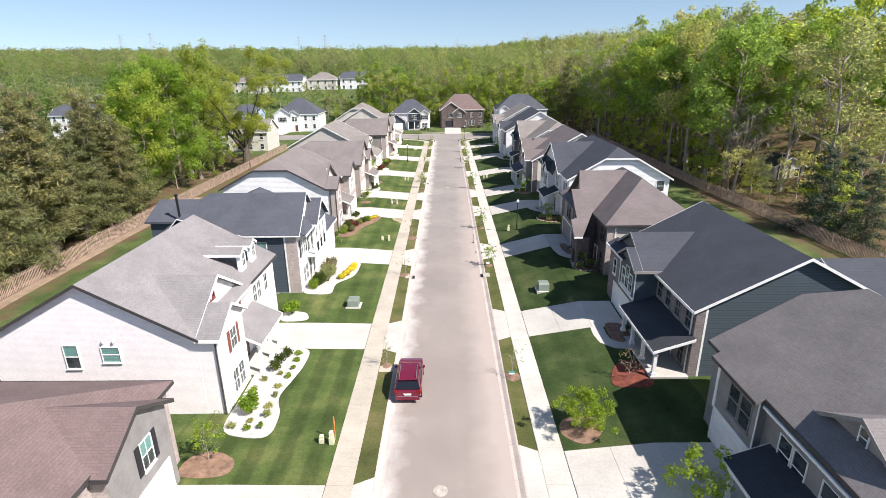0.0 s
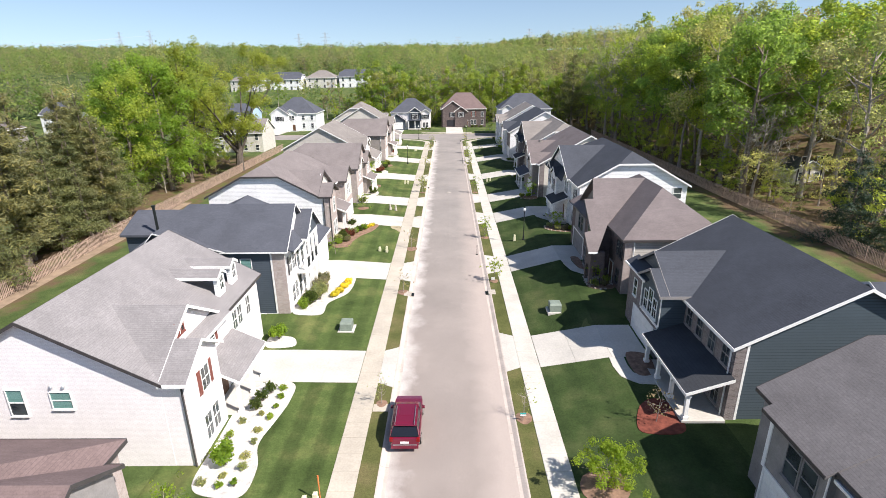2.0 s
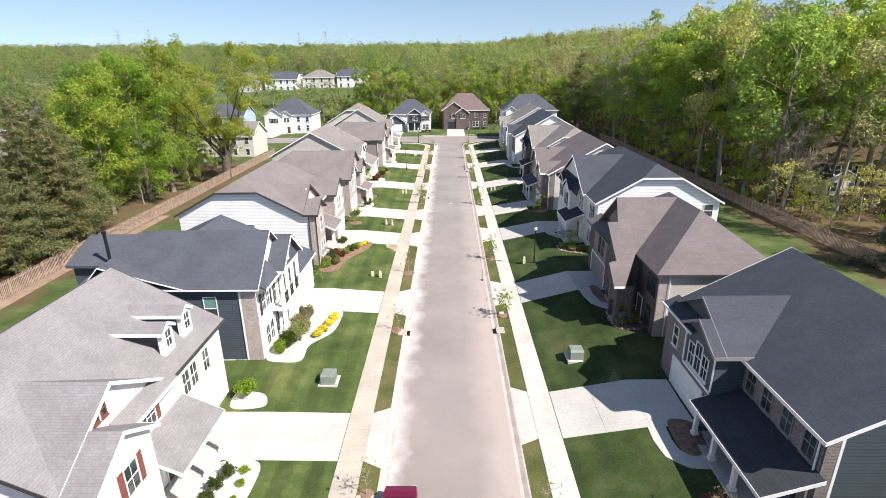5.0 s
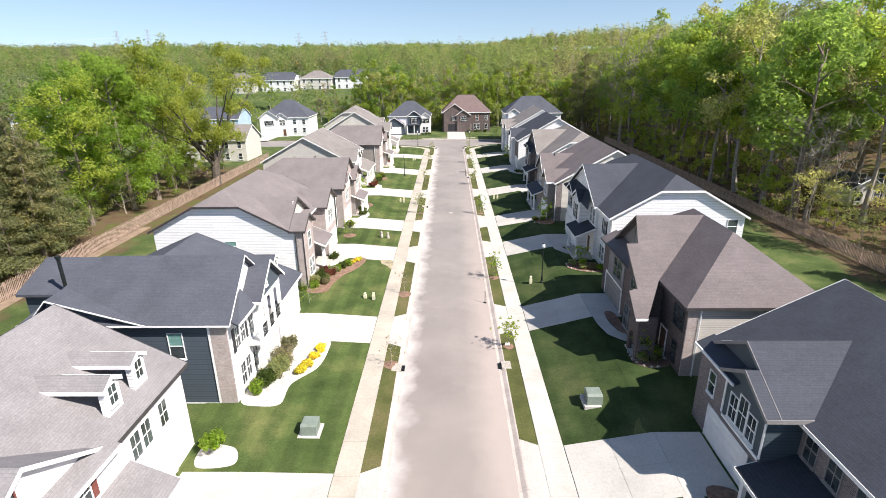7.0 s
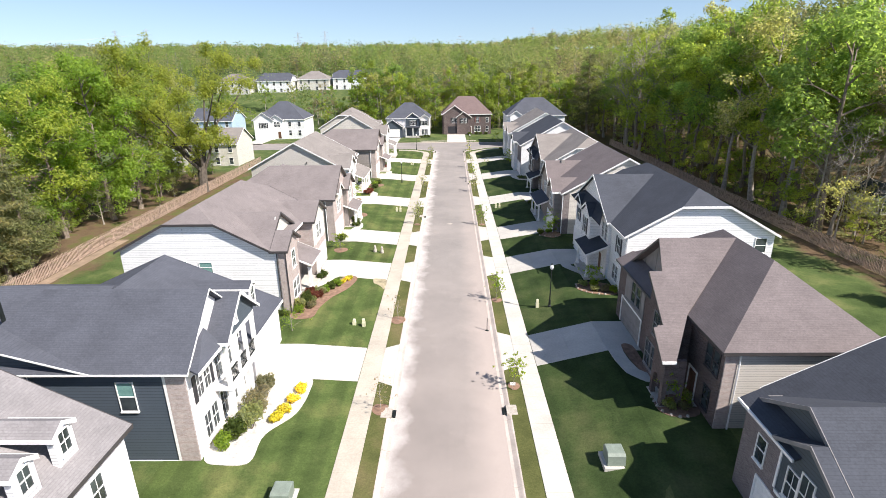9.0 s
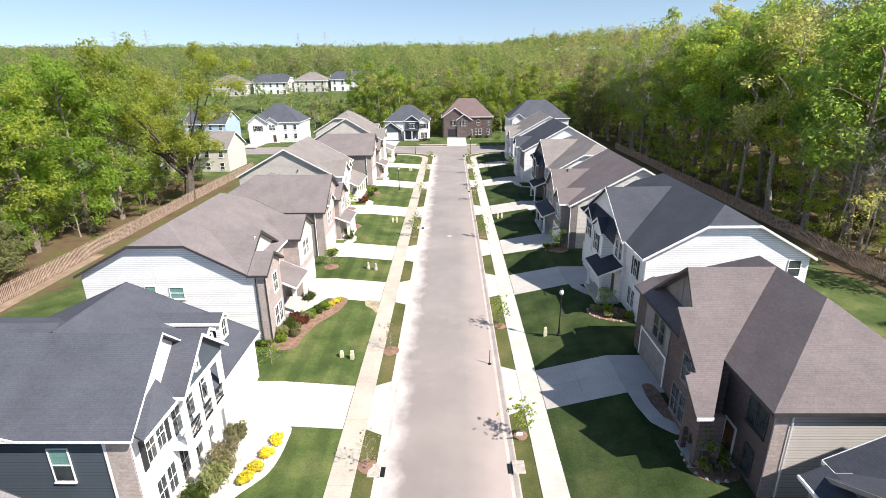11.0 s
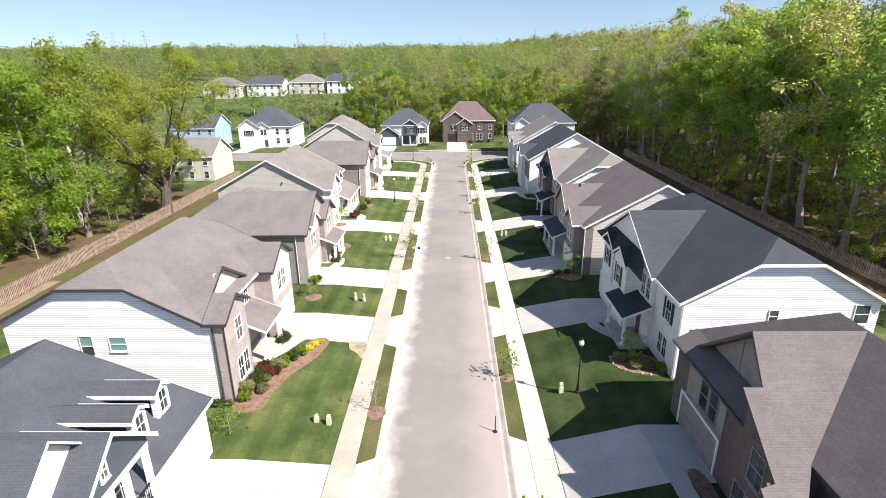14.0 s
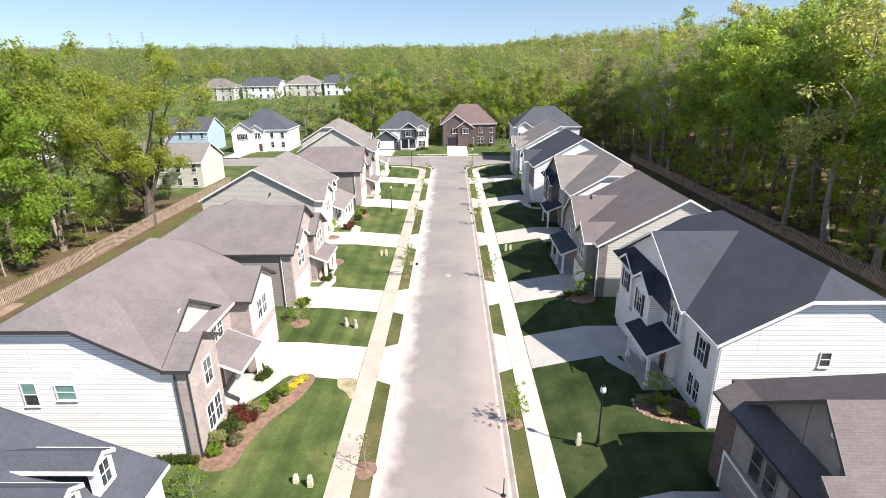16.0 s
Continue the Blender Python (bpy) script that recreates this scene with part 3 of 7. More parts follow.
ribbon("front_path", [(-13.2, 136.4), (-13.2, 138.6), (-14.2, 140.0)], 1.2, 0.055, CONCRETE, PALE_PATH, "path")

# footway slabs and kerb stones, each a piece of its own
for side in (-1, 1):
    walk_name = thing("footway", (side * 6.22, 0, 0), "pale concrete footway of jointed square slabs", "footway", kind="structure")
    sm = Mesh()
    sm.box(-0.77, 0.77, 0.007, 1.493, -0.1, 0.036, 0, 0.012)
    data = sm.data("slab", [FOOTWAY_PALE if side > 0 else FOOTWAY_MAT])
    pieces(walk_name, "slab", data, [Matrix.Translation((0, -20 + 1.5 * i, 0)) for i in range(124)])
    kerb = thing("kerb", (0, 0, 0), "pale concrete kerb with a wide gutter", "kerb", kind="structure")
    turn_in = [(side * (6.2 + 4.6 * (1 - math.cos(q * math.pi / 12))), 166.0 + 4.2 * math.sin(q * math.pi / 12)) for q in range(7)]
    ribbon("footway_corner", turn_in + [(side * 16.0, 170.2)], 1.5, 0.04, FOOTWAY_MAT, "pale concrete footway curving round the corner", "footway")
    fillet = Mesh()
    corner = [(side * (9.2 - 5.0 * math.cos(q * math.pi / 16)), 167.6 + 5.0 * math.sin(q * math.pi / 16)) for q in range(9)]
    for (xa, ya), (xb, yb) in zip(corner, corner[1:]):
        fillet.poly([(xa, ya, 0.03), (xb, yb, 0.03), (side * 3.6, 173.2, -0.09)])
    solo("road_corner", fillet, ASPHALT, "grey asphalt at the rounded street corner", "road", "structure")
    ribbon("kerb_corner", corner, 0.32, 0.06, CURB_MAT, "pale concrete kerb round the street corner", "kerb")
    kd = kerb_mesh(2.985).data("kerb_stone", [CURB_MAT])
    turn = Matrix.Identity(4) if side > 0 else Matrix.Rotation(math.pi, 4, "Z")
    pieces(kerb, "kerb_stone", kd, [Matrix.Translation((0, -60 + 3 * i + (0 if side > 0 else 2.985), 0)) @ turn for i in range(76)])


def far_kerb():
    k = thing("kerb", (0, 187, 0), "pale concrete kerb along the cross street", "kerb", kind="structure")
    m = Mesh()
    m.box(-1.48, 1.48, -0.15, 0.35, -0.3, 0.04, 0, 0.03)
    d = m.data("kerb_stone", [CURB_MAT])
    pieces(k, "kerb_stone", d, [Matrix.Translation((-66 + 3 * i, 0, 0)) for i in range(37)])
    w = Mesh()
    w.box(-1.48, 1.48, -0.75, 0.75, -0.1, 0.04, 0, 0.012)
    f = thing("footway", (0, 189.9, 0), "pale concrete footway along the cross street", "footway", kind="structure")
    d = w.data("slab", [FOOTWAY_MAT])
    pieces(f, "slab", d, [Matrix.Translation((-66 + 3 * i, 0, 0)) for i in range(37)])


far_kerb()
ribbon("drive_of_brick_house", [(2.3, 187.3), (2.3, 206.2)], 6.0, 0.06, CONCRETE, "pale concrete driveway to the brick house", "driveway")
ribbon("drive_of_blue_house", [(-18.4, 187.3), (-18.4, 198.6)], 5.0, 0.06, CONCRETE, "pale concrete driveway to the dark-roofed house", "driveway")
ribbon("drive_of_white_house", [(-60.2, 186.0), (-60.1, 196.4)], 5.0, 0.06, CONCRETE, "pale concrete driveway to the white house", "driveway")


def iron_cover(x, y, r):
    m = Mesh()
    m.lathe((x, y, -0.075), [(r, 0), (r, 0.02), (r * 0.86, 0.025), (r * 0.84, 0.015), (r * 0.5, 0.018)], 20)
    solo("manhole_cover", m, STONE, "round iron manhole cover set in the asphalt", "manhole cover", smooth=False, at=(x, y, -0.075))


iron_cover(-0.5, 23.15, 0.42)
iron_cover(0.1, 100.5, 0.4)


def kerb_inlet(x, y):
    s = 1 if x > 0 else -1
    i = thing("kerb_inlet", (x, y, 0), "dark iron storm drain inlet in the kerb", "drain")
    m = Mesh()
    m.box(s * 4.0, s * 4.75, y - 0.55, y + 0.55, -0.1, 0.045, 0, 0.015)
    part("cover", m, STONE, i)
    g = Mesh()
    g.box(s * 3.72, s * 3.99, y - 0.4, y + 0.4, -0.12, -0.07)
    for k in range(6):
        g.box(s * 3.74, s * 3.97, y - 0.37 + k * 0.13, y - 0.31 + k * 0.13, -0.07, -0.045)
    part("grate", g, IRON, i)


for x, y in ((-4.1, 54.7), (4.1, 55.0), (-4.1, 104.5), (4.1, 128.4)):
    kerb_inlet(x, y)

ribbon("bare_earth_strip", [(-44.6, 26), (-44.8, 60), (-44.7, 92)], 1.4, 0.02, EARTH, "strip of bare reddish earth along the fence", "earth")

# ---------------------------------------------------------------- houses


class House:
    """One house; places are given by the distance from the street's middle, the place along the street and the height over its floor."""

    def __init__(self, name, side, base, y, d, label, roof, trim=None, plinth=0.0):
        self.s, self.z, self.g = side, base, plinth
        self.ob = thing(name, (side * d, y, base), label, "house", "houses along the street")
        self.roof_mat = roof
        self.count = 0
        self.main = None
        self.trim = trim or TRIM

    def pt(self, d, y, z):
        return (self.s * d, y, self.z + z)

    def mass(self, ax, d0, d1, y0, y1, ze, sl, near=1.0, far=1.0, front=None, side=None, rear=None, oh=0.35, walls=True, roof=None, z0=-0.6, fascia=None, into=True, drop=0.2):
        """A block of walls under a roof whose ridge runs along ax; near and far: how high its ends stay upright (1: gable, 0: hip)."""
        # blocks that share a wall line stand a few millimetres apart
        self.count += 1
        y0, y1, ze = y0 + 0.006 * self.count, y1 - 0.006 * self.count, ze + 0.004 * self.count
        if ax == "y":
            u0, u1, v0, v1 = y0, y1, d0, d1
            P = lambda u, v, z: self.pt(v, u, z)
        else:
            u0, u1, v0, v1 = d0, d1, y0, y1
            P = lambda u, v, z: self.pt(u, v, z)
        U0, U1, V0, V1 = u0 - oh, u1 + oh, v0 - oh, v1 + oh
        w, vm = (V1 - V0) / 2, (V0 + V1) / 2
        zb = ze - sl * oh
        zr = zb + sl * w
        kA, kB = w * (1 - near), w * (1 - far)
        if ax == "y" and self.main is None:
            self.main = (V0, zb, sl)
        # a gable to the street runs back into the slope of the main roof
        valley = None
        if ax == "x" and self.main and into and far >= 1 and U0 < self.main[0] + 2:
            dm, zm, sm = self.main
            valley = lambda z: dm + (z - zm) / sm + 0.12
            u1 = max(dm + 0.35, u0 + 0.3)
        zA, zB = zb + sl * (w - kA), zb + sl * (w - kB)

        def slope(sgn):
            if valley:
                pts = [(U0, vm + sgn * w, zb), (max(U0 + 0.05, valley(zb)), vm + sgn * w, zb), (valley(zr), vm, zr)]
                if kA > 0:
                    pts.append((U0 + kA, vm, zr))
                if near > 0:
                    pts.append((U0, vm + sgn * kA, zA))
                return pts
            pts = [(U0, vm + sgn * w, zb), (U1, vm + sgn * w, zb)]
            if far > 0:
                pts.append((U1, vm + sgn * kB, zB))
            if kB > 0:
                pts.append((U1 - kB, vm, zr))
            if kA > 0:
                pts.append((U0 + kA, vm, zr))
            if near > 0:
                pts.append((U0, vm + sgn * kA, zA))
            return pts

        faces = [slope(-1), slope(1)]
        if kA > 0:
            faces.append([(U0, vm - kA, zA), (U0 + kA, vm, zr), (U0, vm + kA, zA)])
        if kB > 0 and not valley:
            faces.append([(U1, vm - kB, zB), (U1, vm + kB, zB), (U1 - kB, vm, zr)])
        t = 0.14
        r = Mesh()
        for f in faces:
            r.poly([P(*p) for p in f])
            r.poly([P(u, v, z - t) for u, v, z in reversed(f)])
        # boards along the edge of the roof
        UE = max(U0 + 0.05, valley(zb)) if valley else U1
        ring = [(U0, vm - w, zb), (UE, vm - w, zb)]
        ring += [(U1, vm - kB, zB)] if 0 < far < 1 else []
        ring += [(valley(zr), vm, zr)] if valley else [(U1, vm, zr)] if far >= 1 else []
        ring += [(U1, vm + kB, zB)] if 0 < far < 1 else []
        ring += [(UE, vm + w, zb), (U0, vm + w, zb)]
        ring += [(U0, vm + kA, zA)] if 0 < near < 1 else []
        ring += [(U0, vm, zr)] if near >= 1 else []
        ring += [(U0, vm - kA, zA)] if 0 < near < 1 else []
        for a, b in zip(ring, ring[1:] + ring[:1]):
            r.poly([P(a[0], a[1], a[2] - t), P(b[0], b[1], b[2] - t), P(*b), P(*a)])
        part("roof", r, roof or self.roof_mat, self.ob)
        fm = Mesh()
        for i, (a, b) in enumerate(zip(ring, ring[1:] + ring[:1])):
            if valley and i in (1, 2):
                continue
            du, dv = b[0] - a[0], b[1] - a[1]
            n = math.hypot(du, dv)
            nu, nv = dv / n * 0.035, -du / n * 0.035
            up, dn = 0.02, -drop
            fm.hexa([P(a[0], a[1], a[2] + dn), P(b[0], b[1], b[2] + dn), P(b[0] + nu, b[1] + nv, b[2] + dn), P(a[0] + nu, a[1] + nv, a[2] + dn)],
                    [P(a[0], a[1], a[2] + up), P(b[0], b[1], b[2] + up), P(b[0] + nu, b[1] + nv, b[2] + up), P(a[0] + nu, a[1] + nv, a[2] + up)])
        part("fascia", fm, fascia or self.trim, self.ob)
        if not walls:
            return
        # walls, closed, up to the underside of the roof
        m = Mesh()
        g = t + 0.03
        zE = zb + sl * oh - g

        def end(u, k, h, zk):
            if h <= 0:
                return [(u, v0, z0), (u, v1, z0), (u, v1, zE), (u, v0, zE)]
            if k <= 0:
                return [(u, v0, z0), (u, v1, z0), (u, v1, zE), (u, vm, zr - g), (u, v0, zE)]
            return [(u, v0, z0), (u, v1, z0), (u, v1, zE), (u, vm + k, zk - g), (u, vm - k, zk - g), (u, v0, zE)]

        A, B = end(u0, kA, near, zA), end(u1, kB, far, zB)
        slot = {"front": 0, "side": 1, "rear": 2}
        kinds = ("side", "side", "front", "rear") if ax == "y" else ("front", "rear", "side", "side")
        m.poly([P(*p) for p in reversed(A)], slot[kinds[0]])
        m.poly([P(*p) for p in B], slot[kinds[1]])
        m.poly([P(u0, v0, z0), P(u1, v0, z0), P(u1, v0, zE), P(u0, v0, zE)], slot[kinds[2]])
        m.poly([P(u1, v1, z0), P(u0, v1, z0), P(u0, v1, zE), P(u1, v1, zE)], slot[kinds[3]])
        m.poly([P(u0, v0, zE), P(u1, v0, zE), P(u1, v1, zE), P(u0, v1, zE)], slot[kinds[2]])
        part("wall", m, [front, side or front, rear or side or front], self.ob)

    def box(self, name, d0, d1, y0, y1, z0, z1, material, label="", bev=0.0, parent=None):
        m = Mesh()
        m.box(self.s * d0, self.s * d1, y0, y1, self.z + z0, self.z + z1, 0, bev)
        return part(name, m, material, parent or self.ob, label)

    def face(self, kind, plane):
        """Places on a wall: a across it, o out of it, z up."""
        if kind == "front":
            return lambda a, o, z: self.pt(plane - o, a, z)
        if kind == "near":
            return lambda a, o, z: self.pt(a, plane - o, z)
        return lambda a, o, z: self.pt(plane + o, a, z)

    def panel(self, F, m, a0, a1, z0, z1, o0, o1, k=0):
        m.hexa([F(a0, o0, z0), F(a1, o0, z0), F(a1, o0, z1), F(a0, o0, z1)], [F(a0, o1, z0), F(a1, o1, z0), F(a1, o1, z1), F(a0, o1, z1)], k)

    def window(self, kind, plane, a, z, w=1.0, h=1.6, shutters=None, bars=1, glass=None, trim=None):
        if z < 1.5:
            z += 0.8 * self.g
        F = self.face(kind, plane)
        m = Mesh()
        t = 0.045 if glass is BLINDS else 0.06
        x0, x1, z1 = a - w / 2, a + w / 2, z + h
        for q in ((x0 - t, x1 + t, z1, z1 + t), (x0 - t, x1 + t, z - t, z)):
            self.panel(F, m, *q, -0.02, 0.06)
        for q in ((x0 - t, x0, z, z1), (x1, x1 + t, z, z1)):
            self.panel(F, m, *q, -0.02, 0.06)
        self.panel(F, m, x0, x1, z + h / 2 - 0.03, z + h / 2 + 0.03, -0.02, 0.04)
        if bars:
            for i in range(1, bars + 1):
                c = x0 + w * i / (bars + 1)
                self.panel(F, m, c - 0.014, c + 0.014, z, z1, -0.02, 0.03)
        f = part("window", m, trim or TRIM, self.ob)
        s = Mesh()
        self.panel(F, s, x0 - t - 0.03, x1 + t + 0.03, z - t - 0.07, z - t - 0.003, -0.02, 0.11)
        part("sill", s, trim or TRIM, f)
        for lo, hi in ((z, z + h / 2 - 0.03), (z + h / 2 + 0.03, z1)):
            p = Mesh()
            self.panel(F, p, x0, x1, lo, hi, -0.02, 0.012)
            # blinds half drawn leave the lower pane of a tall window dark
            part("pane", p, GLASS if lo == z and h > 1.3 else glass or GLASS, f)
        if shutters:
            for c in (x0 - t - 0.21, x1 + t + 0.21):
                q = Mesh()
                self.panel(F, q, c - 0.19, c + 0.19, z - 0.05, z1 + 0.05, -0.02, 0.045)
                for i in range(int(h / 0.12)):
                    zz = z + 0.06 + i * 0.12
                    if zz + 0.07 < z1:
                        self.panel(F, q, c - 0.14, c + 0.14, zz, zz + 0.07, 0.045, 0.06)
                part("shutter", q, shutters, f)

    def pair(self, kind, plane, a, z, w=0.85, h=1.6, **more):
        self.window(kind, plane, a - w / 2 - 0.1, z, w, h, **more)
        self.window(kind, plane, a + w / 2 + 0.1, z, w, h, **more)

    def garage(self, plane, y0, y1, h=2.25, kind="front", colour=None):
        F = self.face(kind, plane)
        fr = Mesh()
        g0 = self.g
        for q in ((y0 - 0.14, y0, g0, g0 + h), (y1, y1 + 0.14, g0, g0 + h), (y0 - 0.14, y1 + 0.14, g0 + h, g0 + h + 0.16)):
            self.panel(F, fr, *q, -0.02, 0.07)
        g = part("garage_door", fr, TRIM, self.ob)
        for i in range(4):
            p = Mesh()
            z0 = g0 + h * i / 4
            self.panel(F, p, y0, y1, z0 + 0.01, z0 + h / 4 - 0.01, -0.02, 0.02)
            n = max(3, int((y1 - y0) / 0.62))
            for j in range(n):
                c0 = y0 + (y1 - y0) * (j + 0.12) / n
                c1 = y0 + (y1 - y0) * (j + 0.88) / n
                self.panel(F, p, c0, c1, z0 + 0.09, z0 + h / 4 - 0.09, 0.02, 0.035)
            part("panel", p, colour or TRIM, g)

    def door(self, plane, a, w=1.0, h=2.1, kind="front", z=0.0):
        z += self.g
        F = self.face(kind, plane)
        fr = Mesh()
        for q in ((a - w / 2 - 0.12, a - w / 2, z, z + h), (a + w / 2, a + w / 2 + 0.12, z, z + h), (a - w / 2 - 0.12, a + w / 2 + 0.12, z + h, z + h + 0.14)):
            self.panel(F, fr, *q, -0.02, 0.06)
        d = part("door_frame", fr, TRIM, self.ob)
        p = Mesh()
        self.panel(F, p, a - w / 2, a + w / 2, z, z + h, -0.02, 0.02)
        for z0, z1 in ((z + 0.2, z + 0.9), (z + 1.05, z + h - 0.2)):
            for s in (-1, 1):
                self.panel(F, p, a + s * w * 0.23 - w * 0.16, a + s * w * 0.23 + w * 0.16, z0, z1, 0.02, 0.035)
        part("door", p, DOOR_WOOD, d)

    def porch(self, d_wall, d_out, y0, y1, z_wall, z_out, posts, roof=None, deck=0.25, ends=0.25, square=0.22, post_mat=None):
        """A lean-to roof on posts over a slab."""
        r, t = Mesh(), 0.12
        deck += self.g
        q = [(d_out - ends, y0 - ends, z_out - ends * (z_wall - z_out) / (d_wall - d_out)), (d_out - ends, y1 + ends, z_out - ends * (z_wall - z_out) / (d_wall - d_out)), (d_wall, y1 + ends, z_wall), (d_wall, y0 - ends, z_wall)]
        r.hexa([self.pt(d, y, z - t) for d, y, z in q], [self.pt(*p) for p in q])
        ro = part("porch_roof", r, roof or self.roof_mat, self.ob)
        b = Mesh()
        zo = q[0][2]
        b.hexa([self.pt(d_out - ends - 0.03, y0 - ends, zo - 0.2), self.pt(d_out - ends, y0 - ends, zo - 0.2), self.pt(d_out - ends, y1 + ends, zo - 0.2), self.pt(d_out - ends - 0.03, y1 + ends, zo - 0.2)],
               [self.pt(d_out - ends - 0.03, y0 - ends, zo + 0.02), self.pt(d_out - ends, y0 - ends, zo + 0.02), self.pt(d_out - ends, y1 + ends, zo + 0.02), self.pt(d_out - ends - 0.03, y1 + ends, zo + 0.02)])
        for y in (y0 - ends - 0.03, y1 + ends):
            b.hexa([self.pt(d_out - ends, y, zo - 0.2), self.pt(d_out - ends, y + 0.03, zo - 0.2), self.pt(d_wall, y + 0.03, z_wall - 0.2), self.pt(d_wall, y, z_wall - 0.2)],
                   [self.pt(d_out - ends, y, zo + 0.02), self.pt(d_out - ends, y + 0.03, zo + 0.02), self.pt(d_wall, y + 0.03, z_wall + 0.02), self.pt(d_wall, y, z_wall + 0.02)])
        part("fascia", b, self.trim, ro)
        self.box("porch_beam", d_out, d_out + 0.2, y0, y1, z_out - 0.42, z_out - 0.14, TRIM)
        self.box("porch_slab", d_out - 0.15, d_wall - 0.03, y0 - 0.1, y1 + 0.1, -0.5, deck - 0.12, CONCRETE, "", 0.02)
        for y in posts:
            p = Mesh()
            a = square / 2
            x = self.s * (d_out + 0.13)
            p.box(x - a, x + a, y - a, y + a, self.z + deck - 0.12, self.z + z_out - 0.42, 0)
            p.box(x - a - 0.06, x + a + 0.06, y - a - 0.06, y + a + 0.06, self.z + deck - 0.12, self.z + deck + 0.12, 0, 0.02)
            p.box(x - a - 0.05, x + a + 0.05, y - a - 0.05, y + a + 0.05, self.z + z_out - 0.56, self.z + z_out - 0.42, 0)
            part("porch_post", p, post_mat or TRIM, self.ob)

    def dormer(self, d, y, z, w, h, depth, wall, sl=0.6):
        """A small gabled dormer that faces the street."""
        self.mass("x", d, d + depth, y - w / 2, y + w / 2, z + h, sl, front=wall, side=wall, oh=0.14, z0=z - 0.3)
        self.window("front", d, y, z + 0.2, w * 0.5, h - 0.35)

    def slabs(self, name, polys, material, t=0.14, parent=None, label=""):
        """Sloping roof plates of that outline, each with its thickness."""
        m = Mesh()
        for f in polys:
            m.poly([self.pt(*p) for p in f])
            m.poly([self.pt(d, y, z - t) for d, y, z in reversed(f)])
            for a, b in zip(f, f[1:] + f[:1]):
                m.poly([self.pt(a[0], a[1], a[2] - t), self.pt(b[0], b[1], b[2] - t), self.pt(*b), self.pt(*a)])
        return part(name, m, material, parent or self.ob, label)

    def skirt(self, d_out, d_in, y0, y1, z_out, z_in, roof=None):
        """A strip of lean-to roof at the foot of a gable, with its gutter board."""
        r = self.slabs("roof_skirt", [[(d_out, y0, z_out), (d_in, y0, z_in), (d_in, y1, z_in), (d_out, y1, z_out)]], roof or self.roof_mat, 0.12)
        self.box("gutter", d_out - 0.09, d_out, y0, y1, z_out - 0.14, z_out + 0.01, self.trim, parent=r)

    def board(self, pts, material, w=0.035, h=0.2, parent=None, name="rake_board"):
        """A board along the edge of a roof, hung on its street side."""
        m = Mesh()
        for a, b in zip(pts, pts[1:]):
            m.hexa([self.pt(a[0] - w, a[1], a[2] - h), self.pt(a[0], a[1], a[2] - h), self.pt(b[0], b[1], b[2] - h), self.pt(b[0] - w, b[1], b[2] - h)],
                   [self.pt(a[0] - w, a[1], a[2] + 0.02), self.pt(a[0], a[1], a[2] + 0.02), self.pt(b[0], b[1], b[2] + 0.02), self.pt(b[0] - w, b[1], b[2] + 0.02)])
        return part(name, m, material, parent or self.ob)

    def leaf_wall(self, kind, plane, outline, material, thick=0.16, name="wall"):
        """A wall of any outline (across, up) with its thickness."""
        F = self.face(kind, plane)
        m = Mesh()
        m.poly([F(a, 0.0, z) for a, z in outline])
        m.poly([F(a, -thick, z) for a, z in reversed(outline)])
        for (a, z), (b, w) in zip(outline, outline[1:] + outline[:1]):
            m.poly([F(a, 0.0, z), F(a, -thick, z), F(b, -thick, w), F(b, 0.0, w)])
        return part(name, m, material, self.ob)

    def downpipe(self, d, y, z1, material=None):
        m = Mesh()
        m.tube(self.pt(d, y, -0.2), self.pt(d, y, z1), 0.055, 0.055, 6)
        part("downpipe", m, material or TRIM, self.ob)

    def vent(self, d, y, z, h=0.4):
        m = Mesh()
        m.tube(self.pt(d, y, z - 0.2), self.pt(d, y, z + h), 0.05, 0.05, 8)
        m.tube(self.pt(d, y, z - 0.02), self.pt(d, y, z + 0.06), 0.12, 0.08, 8)
        part("vent_pipe", m, IRON, self.ob)

# ---- west row


